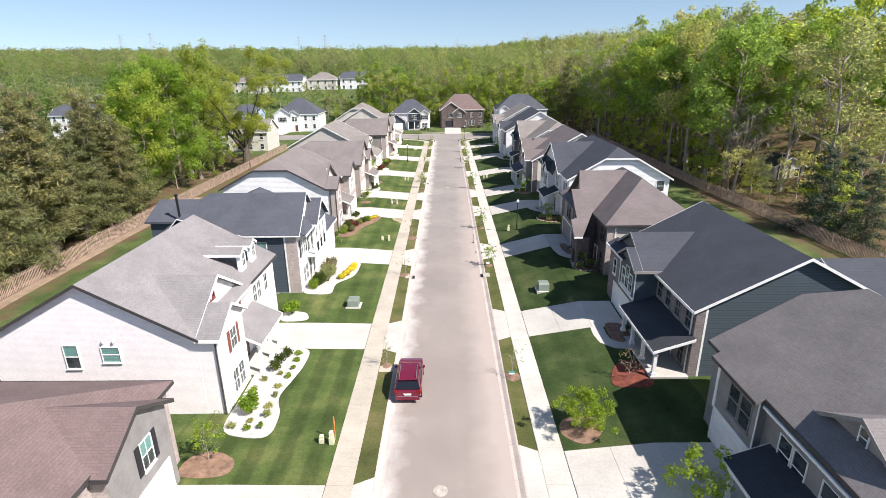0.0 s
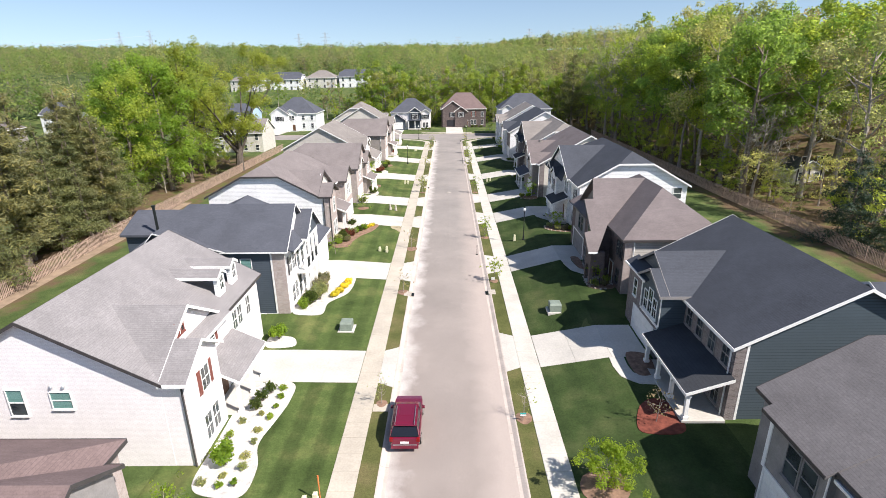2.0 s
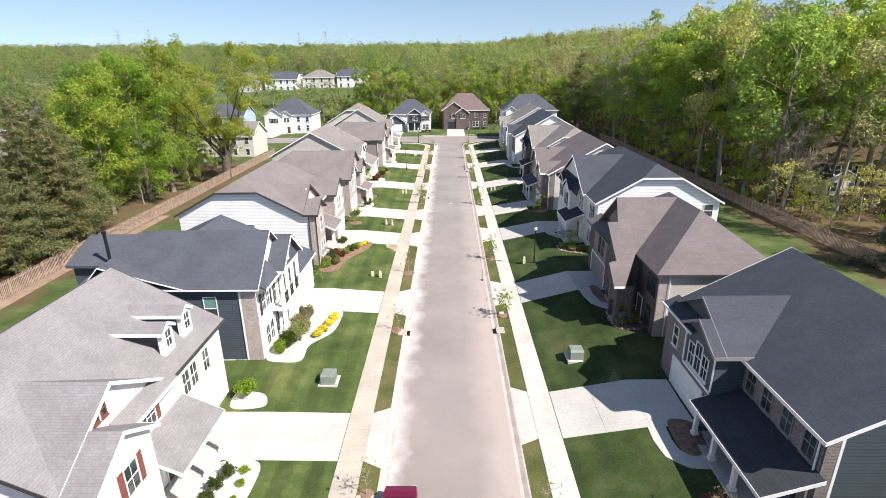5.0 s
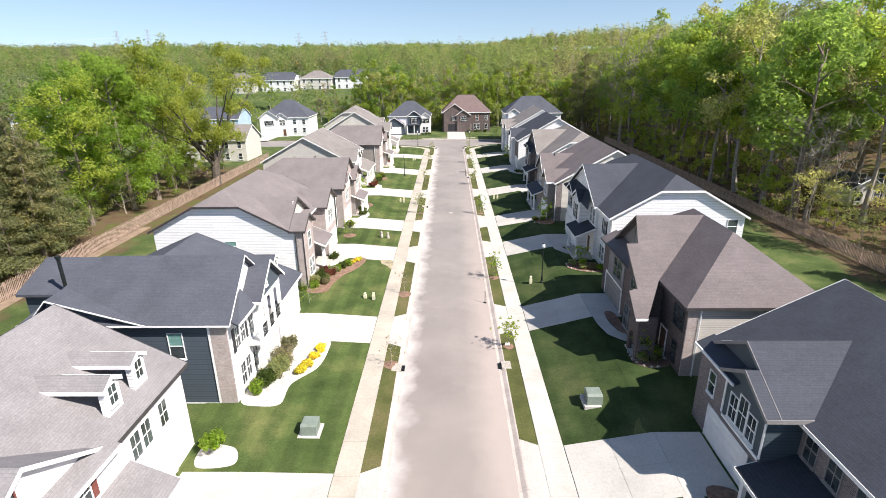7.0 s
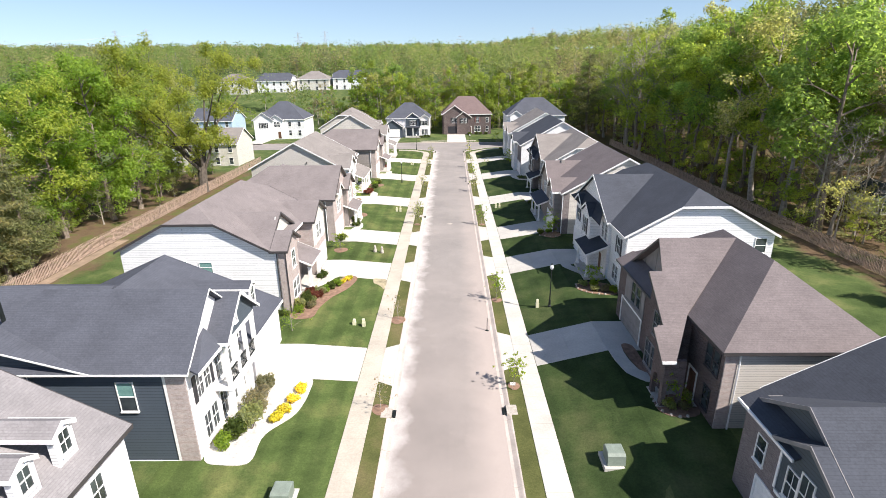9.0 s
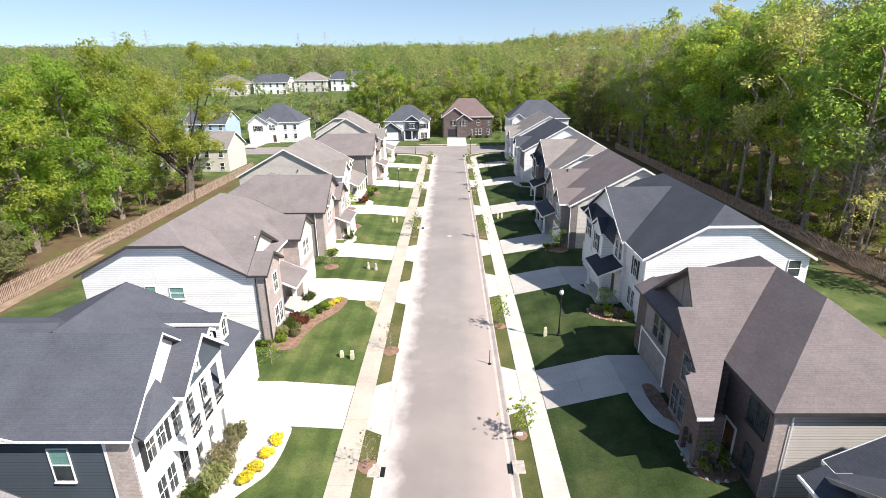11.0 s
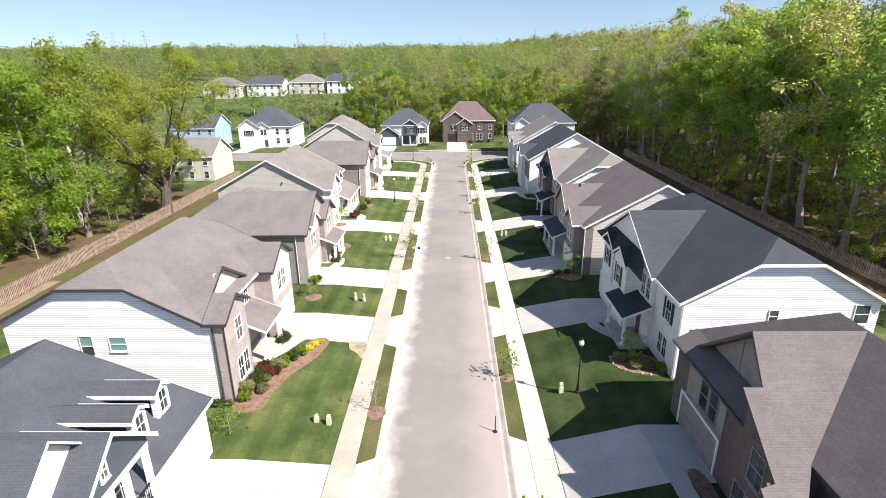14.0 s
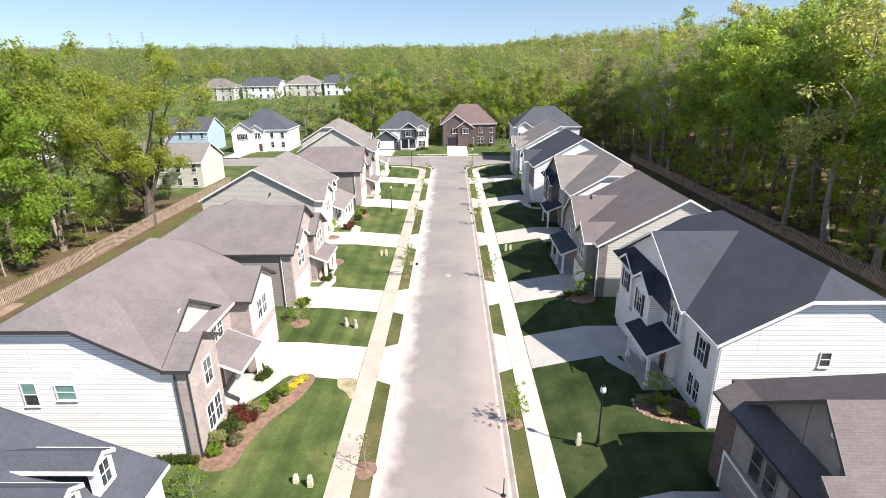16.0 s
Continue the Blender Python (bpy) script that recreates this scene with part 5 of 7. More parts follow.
def catslide_house():
    h = House("brown_roofed_house", 1, 0.9, 60, 23, "brown brick house with a steep brown shingle catslide roof", ROOF_BROWN, TRIM_DARK, plinth=0.5)
    h.mass("y", 16.35, 25.9, 51.3, 67.6, 6.28, 0.74, near=0.0, far=0.0, fascia=TRIM_DARK, front=BRICK_BROWN, side=SIDE_BEIGE)
    # street gable: its near slope steps down towards the entrance, its far slope ends over the garage
    ridge_y, ridge_z, fall = 60.8, 9.8, 0.734

    def near(d, y):
        return (d, y, ridge_z - fall * (ridge_y - y))

    def far(d, y):
        return (d, y, ridge_z - fall * (y - ridge_y))

    plates = [[near(13.5, 53.1), near(14.4, 53.1), near(15.98, 55.83), near(21.1, 60.8), near(15.5, 60.8), near(15.05, 58.5), near(14.15, 58.5), near(14.15, 55.15), near(13.5, 55.0)],
              [far(15.5, 60.8), far(21.1, 60.8), far(16.1, 65.9), far(16.1, 66.95), far(15.5, 66.95)]]
    gable = h.slabs("roof", plates, ROOF_BROWN)
    h.board([near(13.5, 53.1), near(13.5, 55.0)], TRIM_DARK, parent=gable)
    h.board([near(14.15, 55.15), near(14.15, 58.5)], TRIM_DARK, parent=gable)
    h.board([near(15.05, 58.5), near(15.5, 60.8), far(15.5, 66.95)], TRIM_DARK, parent=gable)
    h.box("gutter", 13.5, 14.4, 53.0, 53.1, 3.98, 4.14, TRIM, parent=gable)
    h.leaf_wall("front", 16.14, [(58.3, 5.4), (66.6, 5.2), (66.6, far(0, 66.6)[2] - 0.16), (60.8, 9.6), (58.3, near(0, 58.3)[2] - 0.16)], STUCCO, name="gable_wall")
    for y in (60.0, 62.3, 64.4):
        h.box("batten", 16.1, 16.14, y - 0.04, y + 0.04, 6.4, near(0, min(y, 121.6 - y))[2] - 0.25, STUCCO)
    h.box("gable_vent", 16.08, 16.14, 60.35, 60.85, 8.0, 8.75, TRIM)
    h.skirt(14.75, 16.12, 58.75, 67.3, 5.75, 6.5)
    h.leaf_wall("front", 15.15, [(58.5, -0.6), (67.2, -0.6), (67.2, 5.7), (58.5, 5.7)], BRICK_BROWN, 0.4)
    h.leaf_wall("far", 58.5, [(14.52, -0.6), (15.5, -0.6), (15.5, 7.8), (14.52, 7.8)], BRICK_BROWN, 0.2)
    h.leaf_wall("front", 14.5, [(55.3, -0.6), (58.5, -0.6), (58.5, near(0, 58.5)[2] - 0.17), (55.3, near(0, 55.3)[2] - 0.17)], BRICK_BROWN, 0.4)
    h.leaf_wall("near", 55.65, [(14.52, -0.6), (16.34, -0.6), (16.34, 5.75), (14.52, 5.75)], BRICK_BROWN, 0.3)
    # entrance block with arches on two sides
    arched_wall(h, "front", 13.85, 53.35, 55.28, (near(0, 53.35)[2] - 0.17, near(0, 55.28)[2] - 0.17), 53.75, 54.95, 2.0, 0.45, BRICK_BROWN)
    arched_wall(h, "near", 53.34, 13.86, 15.2, (4.0, 4.0), 14.15, 14.95, 2.0, 0.4, BRICK_BROWN)
    h.box("porch_slab", 13.8, 16.3, 53.3, 55.6, -0.5, 0.62, CONCRETE)
    h.window("front", 15.09, 62.2, 3.45, 0.85, 1.7, bars=0, trim=STUCCO)
    h.window("front", 15.09, 63.3, 3.45, 0.85, 1.7, bars=0, trim=STUCCO)
    h.box("band_board", 15.05, 15.14, 61.0, 65.4, 2.97, 3.15, STUCCO)
    h.leaf_wall("front", 15.09, [(61.0, 3.16), (65.4, 3.16), (65.4, 5.65), (61.0, 5.65)], STUCCO, 0.05, name="board_panel")
    h.window("front", 14.5, 56.9, 3.9, 1.05, 1.7, trim=STUCCO)
    h.pair("front", 14.5, 57.2, 0.7, 0.95, 1.9, trim=STUCCO)
    h.garage(15.15, 61.3, 65.9, colour=STUCCO)
    for y in (52.1, 53.0):
        h.window("front", 16.35, y, 3.9, 0.7, 1.5, bars=0, trim=TRIM_DARK)
    h.window("front", 16.35, 52.6, 0.7, 0.8, 1.5, bars=0, trim=TRIM_DARK)
    h.door(16.35, 54.6)
    h.box("corner_brick", 16.37, 17.1, 51.24, 51.3, -0.3, 6.0, BRICK_PINK)
    h.downpipe(17.2, 51.2, 6.0, TRIM)
    return h


def white_sided_house(name, y, base, label, roof, wall, d=16.7, flat=0.7, vent=True):
    h = House(name, 1, base, y + 7, d + 7, label, roof)
    W = dict(front=wall, side=SIDE_WHITE)
    h.mass("y", d, d + 13.8, y, y + 17.2, 6.3, 0.57, near=flat, far=flat, **W)
    h.mass("x", d - 0.3, d + 6, y + 4.55, y + 17.2, 6.3, 0.55, front=wall, side=SIDE_WHITE)
    h.mass("x", d - 1.4, d + 4, y + 7.6, y + 11.0, 6.0, 0.6, front=wall, side=wall, roof=ROOF_SHADED, oh=0.25)
    h.mass("x", d - 1.1, d + 4, y + 12.4, y + 15.4, 6.0, 0.6, front=wall, side=wall, roof=ROOF_SHADED, oh=0.25)
    h.slabs("roof_skirt", [[(d - 1.35, y + 4.25, 5.93), (d - 0.32, y + 6.8, 7.1), (d - 0.32, y + 14.9, 7.1), (d - 1.35, y + 17.4, 5.93)]], ROOF_SHADED, 0.12)
    h.porch(d - 0.32, d - 2.35, y + 4.35, y + 8.8, 3.7, 2.85, (y + 4.5, y + 8.6), square=0.2, roof=ROOF_SHADED)
    h.window("front", d - 1.4, y + 9.6, 3.5, 0.95, 1.7, shutters=SHUTTER_BLACK)
    h.window("front", d - 1.1, y + 13.9, 3.7, 0.9, 1.5, shutters=SHUTTER_BLACK)
    for q in (5.3, 6.4):
        h.window("front", d - 0.3, y + q, 3.9, 0.75, 1.7)
    h.window("front", d, y + 1.9, 3.7, 0.85, 1.6, shutters=SHUTTER_BLACK)
    h.pair("front", d, y + 2.2, 0.7, 0.7, 1.6)
    h.door(d - 0.3, y + 6.6)
    h.garage(d - 1.1, y + 11.3, y + 15.5)
    h.window("near", y, d + 6.5, 4.5, 0.6, 0.9, bars=0)
    h.window("near", y, d + 12.6, 4.4, 1.0, 1.4, bars=0)
    h.downpipe(d + 0.1, y - 0.08, 6.1, TRIM)
    return h


def taupe_gabled_house():
    h = House("taupe_gabled_house", 1, 0.8, 99, 23, "white sided house with a stone front and brown taupe roof", ROOF_BROWN)
    W = dict(front=BRICK_GREY, side=SIDE_CREAM)
    h.mass("y", 15.2, 31.4, 92.1, 106.5, 5.95, 0.55, **W)
    h.mass("x", 14.6, 21.0, 98.6, 105.2, 5.95, 0.75, front=SIDE_TAUPE, side=SIDE_TAUPE)
    h.mass("x", 14.2, 20.0, 93.2, 97.0, 5.95, 0.7, front=SIDE_TAUPE, side=SIDE_TAUPE)
    h.box("chimney_box", 16.6, 17.1, 101.4, 101.9, 7.0, 8.5, SIDE_TAUPE)
    h.porch(15.2, 13.0, 98.4, 105.0, 3.6, 2.7, (98.6, 101.8, 104.8), roof=ROOF_SLATE)
    h.pair("front", 14.2, 95.1, 3.5, 0.8, 1.6)
    h.pair("front", 14.6, 102, 3.6, 0.8, 1.6)
    h.garage(14.2, 93.0, 97.4)
    h.box("corner_stone", 15.22, 16.0, 92.04, 92.1, -0.3, 5.7, BRICK_GREY)
    h.downpipe(15.1, 92.05, 5.8, TRIM)
    return h


grey_gabled_house()
teal_house()
catslide_house()
white_sided_house("white_sided_house", 71.0, 1.4, "white sided house with a slate shingle roof and small porch", ROOF_DARK, SIDE_WHITE)
taupe_gabled_house()
white_sided_house("brown_grey_house", 112.0, 0.7, "grey house with an ash brown shingle roof and porch", ROOF_ASH, BRICK_GREY, 16.8, 0.65)
plain_house("white_sided_house", 1, 0.8, 132.2, 147.0, 14.8, 31.0, "white sided house with a dark slate roof", ROOF_DARK, BRICK_GREY, SIDE_WHITE, 6.4, 0.56, bays=((138, 143, 0.7, SIDE_WHITE),), drive=(14.8, 132.6, 137.2))
plain_house("ash_roofed_house", 1, 0.8, 152.0, 166.0, 14.8, 31.0, "grey house with an ash shingle roof and front gables", ROOF_ASH, BRICK_GREY, SIDE_WHITE, 6.4, 0.56, bays=((158, 163, 0.7, SIDE_WHITE), (152.4, 156.6, 0.4, SIDE_WHITE)), drive=(14.4, 152.4, 156.6))


def end_house(name, x0, x1, y, base, label, roof, wall, side, bays, ze=6.0, sl=0.6, ends=0.0, garage=None, door=None):
    """A house that faces down the street."""
    h = House(name, 1, base, y + 5, (x0 + x1) / 2, label, roof)
    h.mass("x", x0, x1, y, y + 11, ze, sl, near=ends, far=ends, front=side, side=wall)
    for a, b, out, w, top in bays:
        h.mass("y", a, b, y - out, y + 5, top, 0.7, front=side, side=w)
        h.pair("near", y - out, (a + b) / 2, 3.5, 0.8, 1.5, shutters=SHUTTER_BLACK)
    if garage:
        h.garage(garage[2], garage[0], garage[1], kind="near", colour=garage[3])
    if door:
        h.door(door[1], door[0], kind="near")
    return h


eh = end_house("dark_roofed_house", -20.6, -6.6, 200.5, 0.3, "white house with a navy gable, dark roof and porch", ROOF_SLATE, BRICK_WHITE, SIDE_WHITE, ((-9.6, -6.7, 0.6, BRICK_WHITE, 6.0), (-14.2, -9.7, 0.3, SIDE_NAVY, 6.0)), ends=0.0, sl=0.8)
eh.mass("y", -21.6, -15.4, 198.6, 205, 3.4, 0.7, front=SIDE_WHITE, side=SIDE_NAVY)
eh.garage(198.6, -20.6, -16.4, kind="near")
eh.box("porch_roof", -14.4, -9.6, 198.4, 200.2, 2.9, 3.2, ROOF_SLATE)
for x in (-14.2, -11.9, -9.8):
    eh.box("porch_post", x - 0.14, x + 0.14, 198.5, 198.8, 0, 2.9, TRIM)
eh.box("porch_slab", -14.4, -9.6, 198.3, 200.4, -0.5, 0.12, CONCRETE)
for x in (-13.2, -10.9):
    eh.window("near", 200.5, x, 0.4, 1.1, 1.9)
eh.pair("near", 199.9, -8.1, 0.5, 0.85, 1.7)
bh = end_house("brick_house", -2.4, 14.2, 206.6, 0.4, "red brown brick house with a russet roof and open garage", ROOF_RED, BRICK_BROWN, BRICK_BROWN, ((-1.9, 5.6, 0.7, BRICK_BROWN, 6.6), (2.6, 7.2, 1.1, BRICK_BROWN, 5.6)), ze=6.6, ends=0.0, sl=0.95)
bh.window("near", 206.6, 9.6, 3.6, 1.0, 1.6, shutters=SHUTTER_RED)
bh.pair("near", 206.6, 9.6, 0.5, 0.9, 1.8)
bh.window("near", 206.6, 12.9, 3.6, 0.8, 1.5)
bh.window("near", 206.6, 12.9, 0.6, 0.8, 1.6)
bh.door(206.6, 7.9 - 1.9 + 1.0, kind="near")
# black sheet on the wall draws the shade inside the open garage
bh.box("garage_shade_sheet", -0.4, 4.9, 205.86, 205.9, 0.0, 2.3, SHUTTER_BLACK, "black sheet for the shade inside the open garage")
rh = end_house("slate_roofed_house", 16.6, 33.0, 178.0, 2.2, "white sided house with a slate blue hipped roof", ROOF_SLATE, SIDE_WHITE, SIDE_WHITE, ((17.4, 20.6, 0.5, SIDE_WHITE, 6.8),), ze=6.8, ends=0.0, sl=0.78)

# ---- houses beyond the west row


def backdrop_house(name, x0, x1, y0, y1, base, label, roof, wall, ax="x", ends=1.0, ze=5.8, sl=0.58):
    h = House(name, 1, base, (y0 + y1) / 2, (x0 + x1) / 2, label, roof)
    h.mass(ax, x0, x1, y0, y1, ze, sl, near=ends, far=ends, front=wall, side=wall, z0=-3)
    n = max(2, int((x1 - x0) / 3))
    for z in (0.9, 3.7):
        for i in range(n):
            h.window("near", y0, x0 + (i + 0.5) * (x1 - x0) / n, z, 0.9, 1.5, bars=0)
    return h


wh = backdrop_house("white_house", -63.0, -47.5, 198.5, 211, 0.3, "white house with a slate roof and black shutters", ROOF_SLATE, SIDE_WHITE, ends=0.0, ze=6.3, sl=0.8)
wh.mass("y", -63.2, -57.0, 196.4, 205, 6.2, 0.7, front=SIDE_WHITE, side=SIDE_WHITE)
wh.mass("y", -58.4, -54.2, 197.4, 204, 6.1, 0.7, front=SIDE_WHITE, side=SIDE_WHITE)
wh.garage(196.4, -62.4, -57.8, kind="near")
wh.pair("near", 196.4, -60.1, 3.5, 0.9, 1.5, shutters=SHUTTER_BLACK)
wh.pair("near", 197.4, -56.0, 3.6, 0.8, 1.6)
wh.door(197.4, -55.4, kind="near")
backdrop_house("cream_house", -66.0, -50.0, 147.5, 158, 0.0, "cream sided house with a grey gabled roof", ROOF_ASH, SIDE_CREAM, ax="x", ends=1.0)
backdrop_house("light_blue_house", -84.0, -71.0, 198.0, 210, 0.3, "light blue sided house with a slate roof", ROOF_SLATE, SIDE_BLUE, ax="x")
for k, (x, y, w, roof, wall, z) in enumerate(((-94.5, 262, 15, ROOF_TAUPE, SIDE_CREAM, 10.5), (-77.5, 266, 15, ROOF_SLATE, SIDE_WHITE, 10.7), (-61.7, 272, 14.5, ROOF_ASH, SIDE_CREAM, 11.2), (-46, 274, 14, ROOF_SLATE, SIDE_WHITE, 11.5))):
    backdrop_house("hillside_house", x - w / 2, x + w / 2, y, y + 11, z, "pale two-storey house on the far hillside", roof, wall, ends=0.6 if k % 2 else 0.0)
dr = backdrop_house("dark_roofed_house", -132, -111, 178, 191, 2.6, "white house with a dark slate roof among trees", ROOF_SLATE, SIDE_WHITE, ends=0.5)
dr.mass("y", -121, -113, 174.5, 184, 5.6, 0.6, front=SIDE_WHITE, side=SIDE_WHITE)
dr.pair("near", 174.5, -117, 3.4, 0.9, 1.5)
backdrop_house("white_house", -152, -138, 226, 238, 3.0, "white house with a grey gabled roof among trees", ROOF_ASH, SIDE_WHITE, ax="y")
backdrop_house("brown_house", -138, -117, 140, 152, 1.6, "taupe house with a brown roof behind pines", ROOF_BROWN, SIDE_TAUPE, ax="x", ends=0.0)
sh = backdrop_house("garden_shed", 61.5, 67.0, 98, 103.5, 1.2, "small dark half-timbered house among the trees", ROOF_DARK, SIDE_CREAM, ax="y", ze=3.0)
for x in (62.2, 64.25, 66.3):
    sh.box("timber", x - 0.1, x + 0.1, 97.9, 97.99, 0.2, 3.4, SHUTTER_BLACK)

# ---------------------------------------------------------------- trees and shrubs


def leaf_cards(mesh, rng, centres, radii, n, size, flat=0.75, up=0.35, slim=1.0):
    """Small bent leaf sprays scattered over clumps."""
    c = np.asarray(centres, float)
    r = np.asarray(radii, float)
    k = rng.choice(len(c), n, p=r ** 2 / (r ** 2).sum())
    d = rng.normal(size=(n, 3))
    d /= np.linalg.norm(d, axis=1)[:, None]
    pos = c[k] + d * (r[k] * rng.uniform(0.35, 1.08, n))[:, None] * np.array([1, 1, flat])
    nor = d * 0.6 + rng.normal(size=(n, 3)) * 0.45 + np.array([0.15, -0.1, up + 0.1])
    nor /= np.linalg.norm(nor, axis=1)[:, None]
    t = np.cross(nor, rng.normal(size=(n, 3)))
    t /= np.linalg.norm(t, axis=1)[:, None]
    b = np.cross(nor, t)
    s = size * rng.uniform(0.6, 1.35, n)[:, None]
    w = rng.uniform(0.45, 0.8, n)[:, None] * slim
    q = np.stack([pos - t * s * 0.5 - b * s * w * 0.4, pos + t * s * 0.55, pos - t * s * 0.1 + b * s * w * 0.7], 1)
    i = len(mesh.v)
    mesh.v += [tuple(p) for p in q.reshape(-1, 3).round(3)]
    mesh.f += [(i + 3 * j, i + 3 * j + 1, i + 3 * j + 2) for j in range(n)]
    mesh.m += [0] * n


def bole(mesh, rng, h, r, lean=0.03, n=7):
    """A tapered, slightly bent trunk; returns its line."""
    p = Vector((0, 0, -0.3))
    line = [p.copy()]
    k = 6
    for i in range(k):
        q = p + Vector((rng.normal() * lean * h / k * 2, rng.normal() * lean * h / k * 2, h / k))
        a, b = r * (1 - 0.85 * i / k) * (1.5 if i == 0 else 1), r * (1 - 0.85 * (i + 1) / k)
        mesh.tube(p, q, a, b, n, caps=False)
        p = q
        line.append(p.copy())
    return line


def along(line, t):
    t = max(0, min(0.999, t)) * (len(line) - 1)
    i = int(t)
    return line[i].lerp(line[i + 1], t - i)


def limb(mesh, rng, a, direction, length, r, depth=1):
    """A limb in bends, with smaller ones off it; returns the tips."""
    tips, p, d = [], Vector(a), Vector(direction).normalized()
    for i in range(3):
        q = p + d * length / 3
        mesh.tube(p, q, r * (1 - 0.28 * i), r * (1 - 0.28 * (i + 1)), 4, caps=False)
        if depth and i:
            for _ in range(2):
                dd = (d + Vector(rng.normal(size=3)) * 0.7).normalized()
                tips += limb(mesh, rng, q, dd, length * 0.45, r * 0.4, depth - 1)
        p = q
        d = (d + Vector(rng.normal(size=3)) * 0.22 + Vector((0, 0, 0.12))).normalized()
    tips.append(p)
    return tips


def broadleaf(name, at, seed, h, spread, leaf, bark, label, n=5000, size=0.42, low=0.2, trunk_r=None, limbs=9, group="woodland trees", category="tree", thin=1.0):
    rng = np.random.default_rng(seed)
    t = thing(name, (0, 0, 0), label, category, group)
    tm, cm = Mesh(), Mesh()
    line = bole(tm, rng, h * 0.86, trunk_r or h * 0.011 + 0.05)
    tips = [line[-1]]
    for i in range(limbs):
        f = low + (0.92 - low) * (i + 0.5) / limbs
        ang = i * 2.4 + rng.uniform(-0.5, 0.5)
        reach = spread * (0.45 + 0.75 * math.sin(math.pi * min(1, (f - low) / (1 - low) * 0.8 + 0.2)))
        d = Vector((math.cos(ang), math.sin(ang), rng.uniform(0.3, 0.9)))
        tips += limb(tm, rng, along(line, f), d, reach, h * 0.0045 + min(0.02, h * 0.001), 1)
    pts, rad = [], []
    for p in tips:
        pts.append(tuple(p + Vector(rng.normal(size=3)) * 0.3))
        rad.append(spread * rng.uniform(0.2, 0.36) * thin)
    for _ in range(8):
        a, q = rng.uniform(0, 2 * math.pi), rng.uniform(-1, 1)
        rr = spread * 0.62 * math.sqrt(max(0.05, 1 - q * q))
        pts.append((rr * math.cos(a), rr * math.sin(a), h * (low + 0.95) / 2 + q * h * (0.95 - low) / 2))
        rad.append(spread * rng.uniform(0.25, 0.42) * thin)
    leaf_cards(cm, rng, pts, rad, n, size)
    part("trunk", tm, bark, t)
    part("crown", cm, leaf, t)
    t.location = at
    return t


def pine(name, at, seed, h, spread, leaf, label, n=7400, size=0.46, low=0.1, group="woodland trees", droop=0.06):
    rng = np.random.default_rng(seed)
    t = thing(name, (0, 0, 0), label, "pine tree", group)
    tm, cm = Mesh(), Mesh()
    line = bole(tm, rng, h * 0.95, h * 0.013 + 0.06, 0.015)
    pts, rad = [], []
    for i in range(26):
        f = low + (0.95 - low) * i / 25
        reach = spread * (1.05 - f) ** 0.75 * rng.uniform(0.7, 1.15)
        a = i * 2.4 + rng.uniform(-0.3, 0.3)
        p = along(line, f)
        q = p + Vector((math.cos(a) * reach, math.sin(a) * reach, droop * reach + 0.2))
        tm.tube(p, q, 0.05, 0.02, 3, caps=False)
        for s in (0.35, 0.65, 0.95):
            pts.append(tuple(p.lerp(q, s)))
            rad.append(0.35 + reach * rng.uniform(0.2, 0.34))
    leaf_cards(cm, rng, pts, rad, n, size, 0.62, 0.5, 0.34)
    part("trunk", tm, BARK, t)
    part("crown", cm, leaf, t)
    t.location = at
    return t


def bare_tree(name, at, seed, h, spread, label):
    rng = np.random.default_rng(seed)
    t = thing(name, (0, 0, 0), label, "tree", "woodland trees")
    tm = Mesh()
    line = bole(tm, rng, h * 0.8, h * 0.011 + 0.04, 0.03)
    twigs = Mesh()
    for i in range(11):
        f = 0.35 + 0.6 * (i + 0.5) / 11
        a = i * 2.4
        tips = limb(tm, rng, along(line, f), Vector((math.cos(a), math.sin(a), 0.9)), spread * (1.1 - 0.5 * f), 0.07, 1)
        for p in tips:
            for _ in range(5):
                d = (Vector(rng.normal(size=3)) + Vector((0, 0, 0.8))).normalized()
                twigs.tube(p, p + d * rng.uniform(0.8, 1.8), 0.022, 0.008, 3, caps=False)
    part("trunk", tm, BARK_PALE, t)
    part("twig", twigs, BARK_PALE, t, kind="stuff")
    t.location = at
    return t


def settle(x, y):
    return (x, y, land_z(x, y))


OAK = "tall broadleaf woodland tree in fresh spring leaf"
MODELS = [
    broadleaf("woodland_tree", settle(51.0, 104.0), 1, 27, 5.2, LEAF_SPRING, BARK, OAK + ", bright green", n=6600, size=0.43, low=0.2),
    broadleaf("woodland_tree", settle(52.5, 98.0), 2, 26, 4.6, LEAF_GREEN, BARK, OAK + ", deep green", n=6000, size=0.42, low=0.28),
    broadleaf("woodland_tree", settle(55.0, 77.0), 3, 28, 5.6, LEAF_OLIVE, BARK_PALE, OAK + ", olive green", n=5200, size=0.4, low=0.3),
    broadleaf("woodland_tree", settle(58.0, 90.0), 4, 27, 5.0, LEAF_RUST, BARK_PALE, "tall woodland tree in tawny spring bud", n=4600, size=0.36, low=0.34),
    broadleaf("woodland_tree", settle(49.8, 118.0), 5, 25, 4.0, LEAF_GREEN, BARK_PALE, OAK + ", slender", n=4600, size=0.4, low=0.42),
    broadleaf("woodland_tree", settle(54.0, 132.0), 6, 25, 4.8, LEAF_SPRING, BARK, OAK + ", yellow green", n=5400, size=0.42, low=0.36),
]
